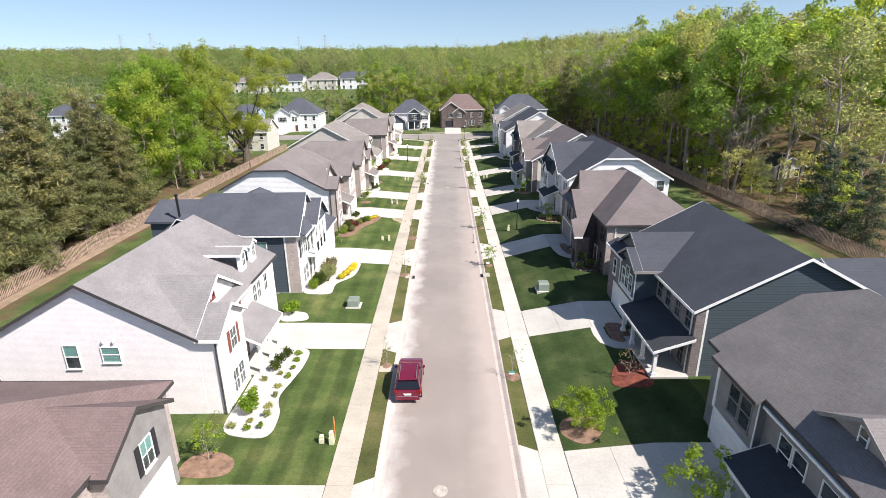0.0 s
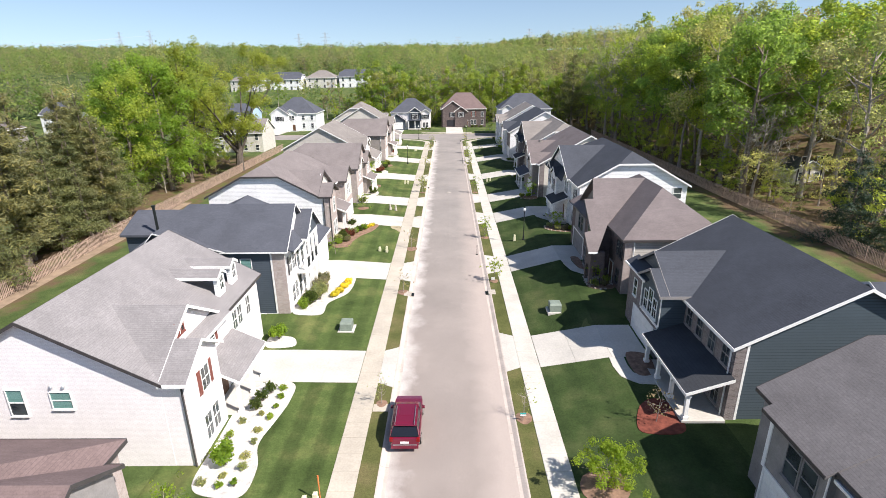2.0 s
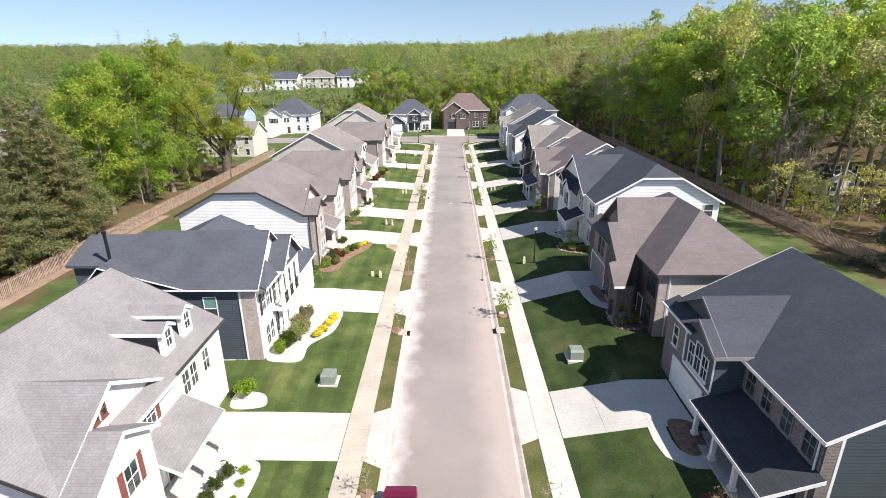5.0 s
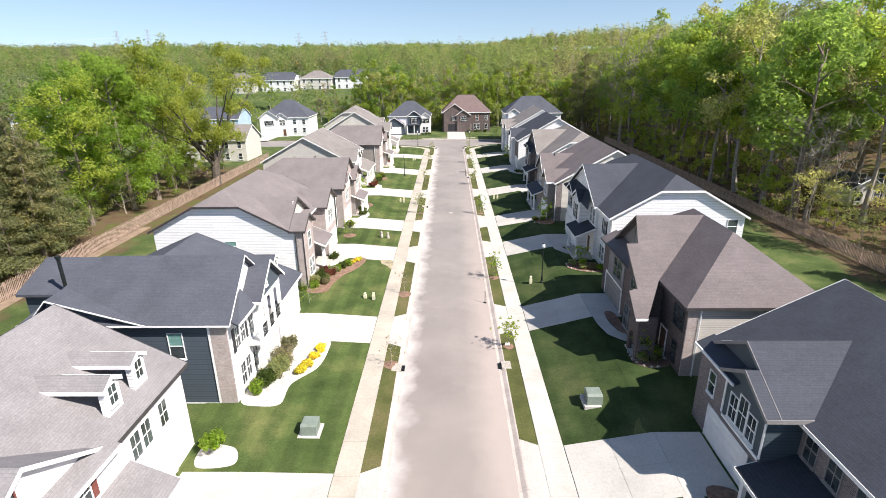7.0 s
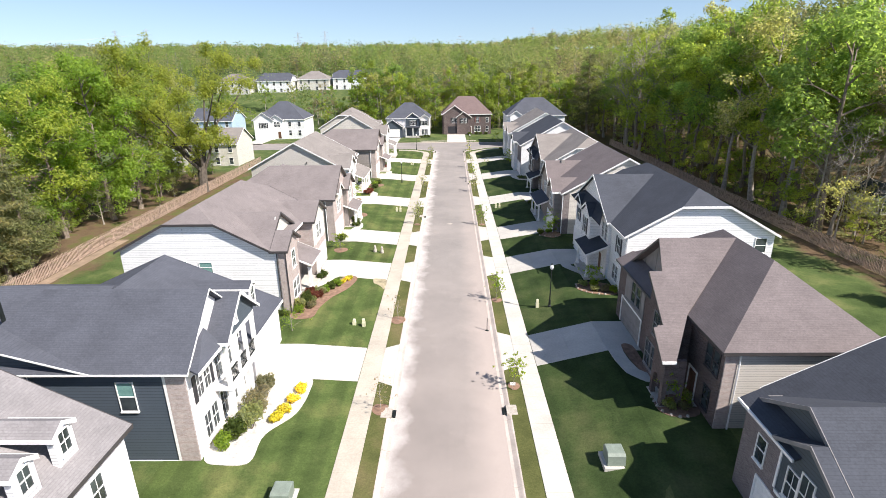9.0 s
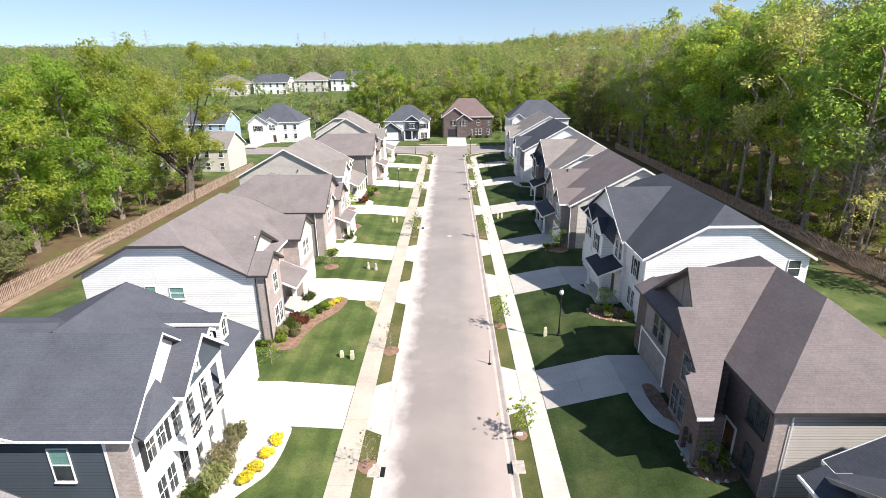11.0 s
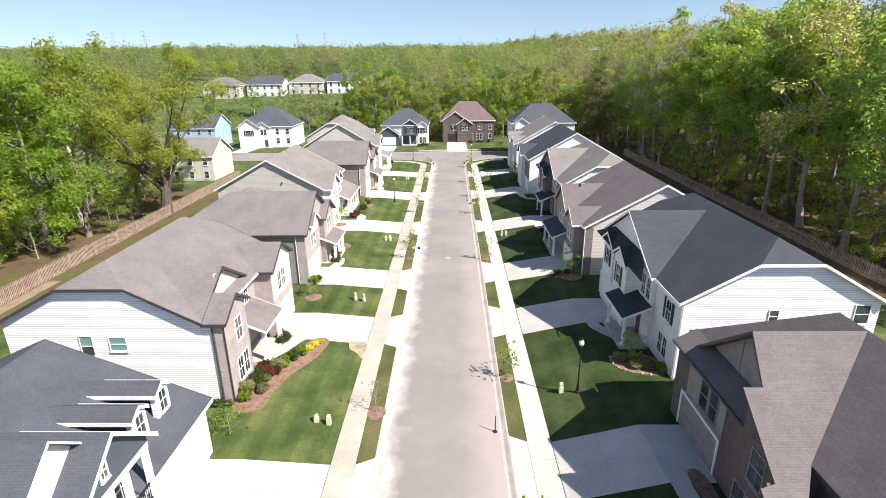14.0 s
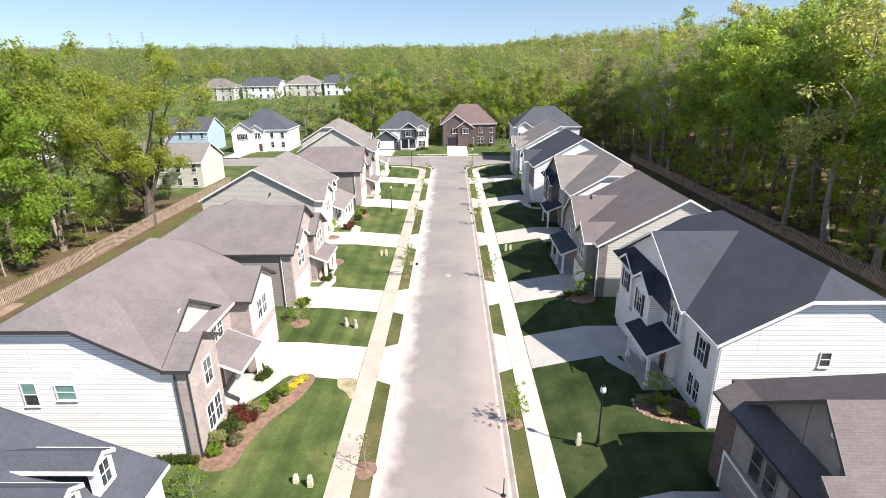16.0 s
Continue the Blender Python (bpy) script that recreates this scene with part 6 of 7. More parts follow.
LUSH = broadleaf("woodland_tree", settle(-52.2, 102.0), 51, 26, 5.0, leaf_mat("lush_leaves", (0.235, 0.36, 0.07), 0.25), BARK, "tall broadleaf tree in dense bright green leaf by the fence", n=13000, size=0.4, low=0.06, limbs=15)
# coarser trees for the back rows
BACK = [
    broadleaf("woodland_tree", settle(-30.0, 224.0), 61, 26, 5.2, LEAF_SPRING, BARK_PALE, OAK + ", bright green", n=2300, size=0.6, limbs=6),
    broadleaf("woodland_tree", settle(-20.0, 228.0), 62, 25, 4.4, LEAF_GREEN, BARK_PALE, OAK + ", deep green", n=2200, size=0.6, limbs=6),
    broadleaf("woodland_tree", settle(22.0, 226.0), 63, 27, 5.0, LEAF_OLIVE, BARK_PALE, OAK + ", olive green", n=2100, size=0.58, limbs=6, low=0.26),
    broadleaf("woodland_tree", settle(34.0, 230.0), 64, 25, 4.6, LEAF_RUST, BARK_PALE, "tall woodland tree in tawny spring bud", n=1900, size=0.52, limbs=6),
    broadleaf("woodland_tree", settle(8.0, 232.0), 65, 25, 3.8, LEAF_SPRING, BARK_PALE, OAK + ", slender", n=1800, size=0.56, limbs=6, low=0.34),
]
BARE = bare_tree("bare_tree", settle(49.5, 92.5), 21, 17, 4.5, "leafless grey tree at the edge of the woods")
UNDER = broadleaf("understorey_tree", settle(49.3, 66.0), 31, 9, 3.0, LEAF_SPRING, BARK, "small understorey tree in green leaf", n=1500, size=0.34, low=0.15, limbs=5)
UNDER_B = broadleaf("understorey_tree", settle(49.0, 88.0), 32, 8, 2.8, LEAF_OLIVE, BARK_PALE, "small thin understorey tree in olive leaf", n=1100, size=0.32, low=0.15, limbs=5)
PINES = [pine("pine_tree", settle(-49.5, 50.0), 41, 15, 4.2, LEAF_PINE, "dense dark olive pine tree beside the fence"),
         pine("pine_tree", settle(-52.0, 62.0), 42, 16, 3.8, LEAF_PINE, "tall dark olive pine tree beside the fence", low=0.2)]
FIR = pine("fir_tree", settle(47.9, 65.5), 43, 12.5, 3.8, leaf_mat("fir_needles", (0.045, 0.075, 0.045), 0.3, 0.2), "dark green fir tree beside the fence", low=0.04, droop=-0.25)


def plant(model, x, y, size, rng):
    s = size * rng.uniform(0.9, 1.1)
    copy_thing(model, Matrix.LocRotScale(Vector(settle(x, y)), Euler((rng.normal() * 0.02, rng.normal() * 0.02, rng.uniform(0, 6.28))), Vector((s, s, s * rng.uniform(0.94, 1.06)))))


def woods():
    rng = np.random.default_rng(7)
    # east woods, behind the fence
    for row, (x, step) in enumerate(((49.5, 8.2), (55.5, 9.0), (62.5, 9.5), (70, 10), (78, 11), (88, 13), (100, 15))):
        y = 26 + (row % 2) * 4
        while y < 226 + row * 4:
            px, py = x + rng.normal() * 1.4, y + rng.normal() * 1.5
            clear = 46 < px < 74 and 50 < py < 89 or 0.58 < px / py < 0.7 and 80 < py < 103
            if px > 47.3 and not clear and px < 0.92 * py:
                w = (0.3, 0.24, 0.14, 0.05, 0.16, 0.11) if row < 2 else (0.32, 0.16, 0.2, 0.09, 0.06, 0.17)
                m = MODELS[rng.choice(6, p=w)] if row < 4 else BACK[rng.choice(5, p=(0.36, 0.2, 0.22, 0.1, 0.12))]
                plant(m, px, py, (1.1, 1.25, 1.25, 1.2)[min(row, 3)] * (0.84 if py > 158 and row < 3 else 1.0), rng)
                if row < 3 and (row == 0 or rng.random() < 0.5):
                    plant(UNDER if rng.random() < 0.5 else UNDER_B, px + rng.normal() * 2.5 + 1.5, py + 3.5, rng.uniform(0.5, 1.1), rng)
            y += step * rng.uniform(0.8, 1.2)
    for i in range(14):
        plant(UNDER, 48.4 + abs(rng.normal()) * 1.6, 88 + i * 6.2 + rng.normal(), rng.uniform(0.4, 0.8), rng)
    for x, y, s in ((52.5, 67.5, 0.9), (50.6, 61.0, 0.85)):
        plant(FIR, x, y, s, rng)
    for x, y, s in ((59.9, 75, 0.7), (50.6, 91, 0.95), (53, 90, 0.8), (53, 176, 1.35), (56, 190, 1.4), (50.5, 142, 1.0), (47.6, 157, 1.75), (48.4, 162, 1.9), (48.0, 168, 1.85)):
        plant(BARE, x, y, s, rng)
    for x, y, s in ((59.5, 74.5, 1.45), (54, 74, 0.6), (57, 84, 1.0), (52, 87, 0.8), (70, 84, 1.3), (72, 79, 1.4), (66, 90, 1.1), (49.5, 79, 0.55), (74, 90, 1.4), (56, 96, 0.8)):
        plant(UNDER_B, x, y, s, rng)
    # west: pines by the fence, then tall broadleaf trees
    for i in range(50):
        y = rng.uniform(36, 84)
        x = -48.2 - abs(rng.normal()) * 7 - (0 if y > 42 else 1)
        if x < -47.5:
            plant(PINES[i % 2], x, y, rng.uniform(0.78, 1.15) * (1.14 if y > 58 else 1.0), rng)
    for x, y, s in ((-47.9, 41, 0.72), (-47.6, 46, 0.8), (-48, 56.5, 0.75), (-48.5, 67, 0.8), (-49, 73, 0.8), (-51, 79, 0.75)):
        plant(PINES[0], x, y, s, rng)
    for x, y, s in ((-80, 118, 0.9), (-88, 130, 1.0), (-95, 136, 0.9), (-76, 112, 0.8), (-101, 151, 0.95), (-92, 147, 0.85), (-108, 160, 0.9)):
        plant(PINES[1], x, y, s, rng)
    for x, y, k, s in ((-53.5, 93, 0, 0.86), (-51.6, 108.5, 0, 0.92), (-61, 108, 1, 0.96), (-56, 114, 2, 0.9),
                       (-62, 112, 2, 0.95), (-60, 121, 4, 0.95), (-58, 132, 0, 0.92), (-64, 128, 2, 0.95), (-66, 138, 4, 0.85), (-60, 141, 2, 0.75), (-70, 122, 0, 0.8), (-74, 132, 1, 0.85), (-57, 125, 5, 0.9)):
        plant(MODELS[k], x, y, s, rng)
    for x, y, s in ((-57.5, 100.5, 0.98), (-55, 95.5, 0.88), (-56.5, 107, 1.0)):
        plant(LUSH, x, y, s, rng)
    for i in range(26):
        plant(UNDER if i % 3 else UNDER_B, -49.5 - abs(rng.normal()) * 6, rng.uniform(78, 140), rng.uniform(0.4, 0.8), rng)
    for i in range(60):
        x, y = rng.uniform(-150, -66), rng.uniform(60, 215)
        if not (x > -150 and y < 215 and x > -1.05 * y or -96 < x < -72 and 108 < y < 130 or -104 < x < -82 and 138 < y < 158 or -115 < x < -92 and 74 < y < 100 or y > 145 and x > -84):
            plant(BACK[rng.choice(5)], x, y, rng.uniform(0.4, 0.58), rng)
    plant(PINES[1], 42.5, 190.0, 1.75, rng)
    # behind the houses at the end
    for i in range(64):
        x = -34 + i * 1.35 + rng.normal() * 1.2
        y = 221 + abs(rng.normal()) * 7
        plant(BACK[rng.choice(5, p=(0.3, 0.14, 0.16, 0.12, 0.28))], x, y, rng.uniform(0.58, 0.84), rng)
    for i in range(34):
        plant(UNDER if i % 3 else UNDER_B, -32 + i * 2.4 + rng.normal() * 0.8, 219.5 + rng.normal() * 1.2, rng.uniform(0.7, 1.2), rng)
    for i in range(30):
        plant(BACK[rng.choice(5)], rng.uniform(-92, -32), rng.uniform(215, 248), rng.uniform(0.26, 0.45), rng)


woods()


def old_oak():
    """The broad old tree with dark limbs beside the west fence."""
    rng = np.random.default_rng(77)
    t = thing("old_oak_tree", (0, 0, 0), "broad old oak with dark spreading limbs in yellow green leaf", "tree")
    tm, cm = Mesh(), Mesh()
    tm.tube((0, 0, -0.3), (0.15, 0, 1.2), 0.95, 0.7, 9)
    tm.tube((0.15, 0, 1.2), (0.4, 0.2, 4.5), 0.7, 0.6, 9)
    pts, rad = [], []
    for i in range(11):
        a = i * 2.4
        rise = 0.75 + 0.16 * (i % 5)
        d = Vector((math.cos(a) * 0.8 - 0.45, math.sin(a), rise))
        p = Vector((0.3, 0.1, 2.6 + 0.22 * i))
        r, n = 0.3, 4
        seg = 3.6 + 0.25 * (i % 4)
        for k in range(n):
            q = p + d.normalized() * seg
            tm.tube(p, q, r, r * 0.68, 6)
            for tip in limb(tm, rng, q, d + Vector(rng.normal(size=3)) * 0.8, seg * 0.8, r * 0.35, 1):
                pts.append(tuple(tip))
                rad.append(rng.uniform(0.7, 1.5))
            p, r = q, r * 0.68
            d = (d.normalized() + Vector(rng.normal(size=3)) * 0.25 + Vector((0, 0, 0.22)))
        pts.append(tuple(p))
        rad.append(1.8)
    leaf_cards(cm, rng, pts, rad, 34000, 0.3)
    part("trunk", tm, BARK_OAK, t)
    part("crown", cm, leaf_mat("oak_leaves", (0.38, 0.43, 0.09)), t)
    t.location = settle(-46.4, 120.5)
    t.scale = (1.2, 1.2, 1.22)


old_oak()


def far_woods():
    """Wooded hills out to the skyline, too far to pick trees apart."""
    rng = np.random.default_rng(11)
    # distance haze is mixed into these leaf colours: greyer than the near trees
    kinds = (("spring", leaf_mat("hazed_spring_leaves", (0.37, 0.44, 0.14), 0.12, stand=9.0)), ("green", leaf_mat("hazed_green_leaves", (0.29, 0.36, 0.125), 0.12, stand=9.0)), ("olive", leaf_mat("hazed_olive_leaves", (0.345, 0.355, 0.19), 0.12, stand=9.0)), ("tawny", leaf_mat("hazed_tawny_leaves", (0.36, 0.32, 0.21), 0.12, stand=9.0)))
    meshes = [Mesh() for _ in kinds]
    trunks = Mesh()
    bands = ((228, 300, 44, 230, 0.6), (300, 420, 62, 180, 0.9), (420, 640, 96, 150, 1.35), (640, 1050, 165, 125, 2.1))
    for y0, y1, area, cards, size in bands:
        half = 0.95 * y1
        n = int((y1 - y0) * 2 * half / area * 0.4)
        for _ in range(n):
            y = rng.uniform(y0, y1)
            x = rng.uniform(-0.95 * y, 0.95 * y)
            if -112 < x < -36 and 244 < y < 288:
                continue
            z = land_z(x, y)
            r = rng.uniform(2.6, 6.8)
            h = (9.0 if y < 420 else 11.0) + 1.9 * r + rng.normal() * 1.2
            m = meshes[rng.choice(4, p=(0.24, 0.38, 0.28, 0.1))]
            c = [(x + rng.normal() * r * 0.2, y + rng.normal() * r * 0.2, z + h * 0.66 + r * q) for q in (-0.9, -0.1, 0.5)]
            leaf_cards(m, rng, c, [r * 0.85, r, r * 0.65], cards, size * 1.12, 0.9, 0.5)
            if y < 330 and rng.random() < 0.16:
                trunks.tube((x, y, z - 0.5), (x, y, z + h * 0.75), 0.2, 0.1, 4)
    # the sides
    for s in (-1, 1):
        for _ in range(520):
            y = rng.uniform(40, 228)
            x = s * rng.uniform(108 if s > 0 else 150, 330)
            z = land_z(x, y)
            h, r = rng.uniform(16, 25), rng.uniform(3.5, 5.5)
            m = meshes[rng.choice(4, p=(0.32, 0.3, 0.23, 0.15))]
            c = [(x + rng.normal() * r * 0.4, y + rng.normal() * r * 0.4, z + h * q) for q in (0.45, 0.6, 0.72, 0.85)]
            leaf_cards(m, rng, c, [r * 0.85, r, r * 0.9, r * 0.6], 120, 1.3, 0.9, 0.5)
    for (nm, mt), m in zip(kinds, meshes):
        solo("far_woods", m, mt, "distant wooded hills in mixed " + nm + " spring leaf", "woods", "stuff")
    solo("far_trunks", trunks, BARK_PALE, "pale slender trunks of the distant woods", "tree trunks", "stuff")


far_woods()


# ---------------------------------------------------------------- fences


def fence(x, y0, y1, label):
    f = thing("wooden_fence", (x, (y0 + y1) / 2, 0), label, "fence")
    rng = np.random.default_rng(int(abs(x) * 10))
    pk = Mesh()
    y = y0
    while y < y1:
        z = land_z(x, y)
        t = 1.83 + rng.normal() * 0.025
        lean = rng.normal() * 0.012
        a, b = y, y + 0.135
        pk.hexa([(x - 0.01, a, z + 0.04), (x + 0.012, a, z + 0.04), (x + 0.012, b, z + 0.04), (x - 0.01, b, z + 0.04)],
                [(x - 0.01 + lean, a + 0.03, z + t), (x + 0.012 + lean, a + 0.03, z + t), (x + 0.012 + lean, b - 0.03, z + t), (x - 0.01 + lean, b - 0.03, z + t)])
        y += 0.2 + rng.uniform(0, 0.02)
    part("picket", pk, FENCE_WOOD, f, "weathered dog-eared pickets", kind="stuff")
    s = 1 if x > 0 else -1
    n = int((y1 - y0) / 2.4)
    for k, z in enumerate((0.35, 1.45)):
        r = Mesh()
        for i in range(n):
            a, b = y0 + i * 2.4, y0 + (i + 1) * 2.4
            za, zb = land_z(x, a), land_z(x, b)
            r.hexa([(x + s * 0.015, a, za + z), (x + s * 0.055, a, za + z), (x + s * 0.055, b, zb + z), (x + s * 0.015, b, zb + z)],
                   [(x + s * 0.015, a, za + z + 0.09), (x + s * 0.055, a, za + z + 0.09), (x + s * 0.055, b, zb + z + 0.09), (x + s * 0.015, b, zb + z + 0.09)])
        part("rail", r, FENCE_WOOD, f)
    for i in range(n + 1):
        yy = y0 + i * 2.4
        p = Mesh()
        p.box(x + s * 0.057, x + s * 0.15, yy - 0.045, yy + 0.045, land_z(x, yy) - 0.3, land_z(x, yy) + 1.78, 0, 0.01)
        part("post", p, FENCE_WOOD, f)


fence(-45.5, 24, 150, "weathered brown wooden picket fence along the back gardens")
fence(45.8, 26, 176, "weathered brown wooden picket fence before the woods")

# ---------------------------------------------------------------- the car


def car():
    c = thing("red_suv", (-2.88, 33.6, -0.1), "maroon sport utility vehicle parked at the kerb", "car")
    x0, y0, z0 = -2.88, 31.25, -0.11

    def skin(rows, name, mats, parent, label="", smooth=True):
        """A shell through cross rings; each row: place along, and half ring of (across, up)."""
        m = Mesh()
        n = None
        for y, ring in rows:
            full = [(-a, z) for a, z in ring] + [(a, z) for a, z in reversed(ring)]
            n = len(full)
            m.v += [(x0 + a, y0 + y, z0 + z) for a, z in full]
        for i in range(len(rows) - 1):
            for j in range(n):
                k = (j + 1) % n
                m.f.append((i * n + j, i * n + k, (i + 1) * n + k, (i + 1) * n + j))
                m.m.append(0)
        m.f.append(tuple(range(n)))
        m.f.append(tuple(len(m.v) - 1 - j for j in range(n)))
        m.m += [0, 0]
        return part(name, m, mats, parent, label, smooth=False)

    def body(w, belt, top, low=0.32):
        return [(w * 0.86, low), (w * 0.97, low + 0.18), (w, 0.72), (w * 0.985, belt - 0.04), (w * 0.93, top)]

    rows = [(0.0, body(0.8, 0.98, 1.0, 0.42)), (0.06, body(0.88, 1.04, 1.06, 0.36)), (0.3, body(0.94, 1.07, 1.09)), (1.2, body(0.96, 1.08, 1.1)), (2.6, body(0.96, 1.06, 1.08)),
            (3.3, body(0.955, 1.03, 1.06)), (4.1, body(0.94, 0.98, 1.02)), (4.55, body(0.88, 0.9, 0.93, 0.34)), (4.72, body(0.76, 0.78, 0.8, 0.4))]
    skin(rows, "body", CAR_PAINT, c, "glossy maroon body")
    glass = [(0.12, [(0.86, 1.07), (0.83, 1.12)]), (0.4, [(0.86, 1.08), (0.76, 1.42)]), (0.75, [(0.87, 1.08), (0.7, 1.67)]), (2.7, [(0.87, 1.08), (0.7, 1.69)]), (3.05, [(0.87, 1.07), (0.72, 1.52)]), (3.65, [(0.84, 1.02), (0.8, 1.06)])]
    skin(glass, "glazing", CAR_GLASS, c, "dark tinted glazing")
    roof = [(0.55, [(0.72, 1.58), (0.68, 1.64)]), (0.75, [(0.74, 1.66), (0.66, 1.73)]), (1.5, [(0.75, 1.69), (0.66, 1.77)]), (2.5, [(0.75, 1.68), (0.66, 1.755)]), (2.85, [(0.73, 1.6), (0.66, 1.66)])]
    skin(roof, "roof", CAR_PAINT, c)
    for s in (-1, 1):
        for a, b, zz in ((0.16, 0.62, 1.4), (1.5, 1.58, 1.4), (2.5, 2.58, 1.4)):
            m = Mesh()
            m.hexa([(x0 + s * 0.865, y0 + a, z0 + 1.07), (x0 + s * 0.885, y0 + a, z0 + 1.07), (x0 + s * 0.885, y0 + b, z0 + 1.07), (x0 + s * 0.865, y0 + b, z0 + 1.07)],
                   [(x0 + s * 0.7, y0 + a + (0.42 if a < 0.2 else 0), z0 + 1.68), (x0 + s * 0.722, y0 + a + (0.42 if a < 0.2 else 0), z0 + 1.68), (x0 + s * 0.722, y0 + b, z0 + 1.68), (x0 + s * 0.7, y0 + b, z0 + 1.68)])
            part("pillar", m, CAR_PAINT, c)
        m = Mesh()
        m.tube((x0 + s * 0.6, y0 + 0.5, z0 + 1.8), (x0 + s * 0.6, y0 + 2.2, z0 + 1.82), 0.022, 0.022, 6)
        for y in (0.5, 1.35, 2.2):
            m.tube((x0 + s * 0.6, y0 + y, z0 + 1.7), (x0 + s * 0.6, y0 + y, z0 + 1.82), 0.02, 0.02, 5)
        part("roof_rail", m, ALLOY, c, "silver roof rail")
        m = Mesh()
        m.box(x0 + s * 0.72, x0 + s * 0.93, y0 - 0.02, y0 + 0.16, z0 + 0.82, z0 + 1.08, 0, 0.03)
        part("tail_lamp", m, TAIL, c, "red tail lamp")
        m = Mesh()
        m.box(x0 + s * 0.5, x0 + s * 0.82, y0 + 4.52, y0 + 4.72, z0 + 0.68, z0 + 0.82, 0, 0.02)
        part("headlamp", m, LAMP_GLASS, c)
        m = Mesh()
        m.box(x0 + s * 0.95, x0 + s * 1.12, y0 + 2.95, y0 + 3.09, z0 + 1.08, z0 + 1.25, 0, 0.03)
        part("wing_mirror", m, CAR_PAINT, c)
        for y in (0.92, 3.78):
            w = Mesh()
            w.tube((x0 + s * 0.74, y0 + y, z0 + 0.36), (x0 + s * 0.97, y0 + y, z0 + 0.36), 0.36, 0.36, 18)
            ty = part("wheel", w, RUBBER, c)
            r = Mesh()
            r.tube((x0 + s * 0.971, y0 + y, z0 + 0.36), (x0 + s * 0.985, y0 + y, z0 + 0.36), 0.24, 0.22, 14)
            part("rim", r, ALLOY, ty)
    m = Mesh()
    m.box(x0 - 0.84, x0 + 0.84, y0 - 0.08, y0 + 0.1, z0 + 0.36, z0 + 0.6, 0, 0.04)
    part("bumper", m, CAR_PAINT, c)
    m = Mesh()
    m.box(x0 - 0.74, x0 + 0.74, y0 - 0.07, y0 + 0.02, z0 + 0.602, z0 + 0.63)
    part("bumper_step", m, ALLOY, c, "pale metal bumper step")
    m = Mesh()
    m.box(x0 - 0.42, x0 + 0.42, y0 + 1.3, y0 + 2.1, z0 + 1.74, z0 + 1.785, 0, 0.02)
    part("sunroof", m, CAR_PAINT, c)
    m = Mesh()
    m.box(x0 - 0.26, x0 + 0.26, y0 - 0.025, y0 + 0.01, z0 + 0.7, z0 + 0.83)
    part("number_plate", m, TRIM, c)
    m = Mesh()
    m.box(x0 - 0.66, x0 + 0.66, y0 + 0.46, y0 + 0.62, z0 + 1.62, z0 + 1.67, 0, 0.02)
    part("spoiler", m, CAR_PAINT, c)


car()

# ---------------------------------------------------------------- street furniture


def street_lamp(x, y):
    z = land_z(x, y)
    l = thing("street_lamp", (x, y, z), "black iron street lamp with a frosted globe", "street lamp", "street lamps")
    m = Mesh()
    m.lathe((x, y, z), [(0.17, -0.2), (0.17, 0.12), (0.11, 0.2), (0.1, 0.7), (0.065, 0.8), (0.05, 2.2), (0.045, 3.72), (0.1, 3.78), (0.1, 3.84), (0.05, 3.88)], 10)
    part("pole", m, IRON, l)
    m = Mesh()
    m.lathe((x, y, z), [(0.07, 3.88), (0.17, 3.98), (0.19, 4.12), (0.14, 4.3), (0.06, 4.38)], 10)
    part("globe", m, LAMP_GLASS, l, "frosted glass globe", smooth=True)
    m = Mesh()
    m.lathe((x, y, z), [(0.12, 4.34), (0.08, 4.42), (0.02, 4.5)], 8)
    part("cap", m, IRON, l)


for x, y in ((9.7, 70.2), (-9.6, 128.7), (-9.2, 172.0), (5.7, 171.6)):
    street_lamp(x, y)


def transformer(x, y):
    z = land_z(x, y)
    t = thing("transformer_box", (x, y, z), "grey green steel transformer box on a concrete pad", "utility box", "transformer boxes")
    m = Mesh()
    m.box(x - 0.72, x + 0.72, y - 0.72, y + 0.72, z - 0.15, z + 0.1, 0, 0.02)
    part("pad", m, CONCRETE, t)
    m = Mesh()
    m.box(x - 0.52, x + 0.52, y - 0.35, y + 0.52, z + 0.1, z + 0.86, 0, 0.05)
    m.hexa([(x - 0.52, y - 0.56, z + 0.1), (x + 0.52, y - 0.56, z + 0.1), (x + 0.52, y - 0.35, z + 0.1), (x - 0.52, y - 0.35, z + 0.1)],
           [(x - 0.52, y - 0.5, z + 0.72), (x + 0.52, y - 0.5, z + 0.72), (x + 0.52, y - 0.35, z + 0.84), (x - 0.52, y - 0.35, z + 0.84)])
    part("cabinet", m, PLASTIC_GREEN, t)


transformer(-9.27, 46.9)
transformer(9.75, 49.3)


def pedestal(x, y, h=0.85, material=None):
    z = land_z(x, y)
    p = thing("utility_pedestal", (x, y, z), "small cream plastic utility pedestal in the lawn", "utility box", "utility pedestals")
    m = Mesh()
    m.box(x - 0.15, x + 0.15, y - 0.15, y + 0.15, z - 0.1, z + h * 0.62, 0, 0.02)
    part("base", m, material or PLASTIC_CREAM, p)
    m = Mesh()
    m.box(x - 0.12, x + 0.12, y - 0.12, y + 0.12, z + h * 0.62, z + h, 0, 0.05)
    part("cap", m, material or PLASTIC_CREAM, p)


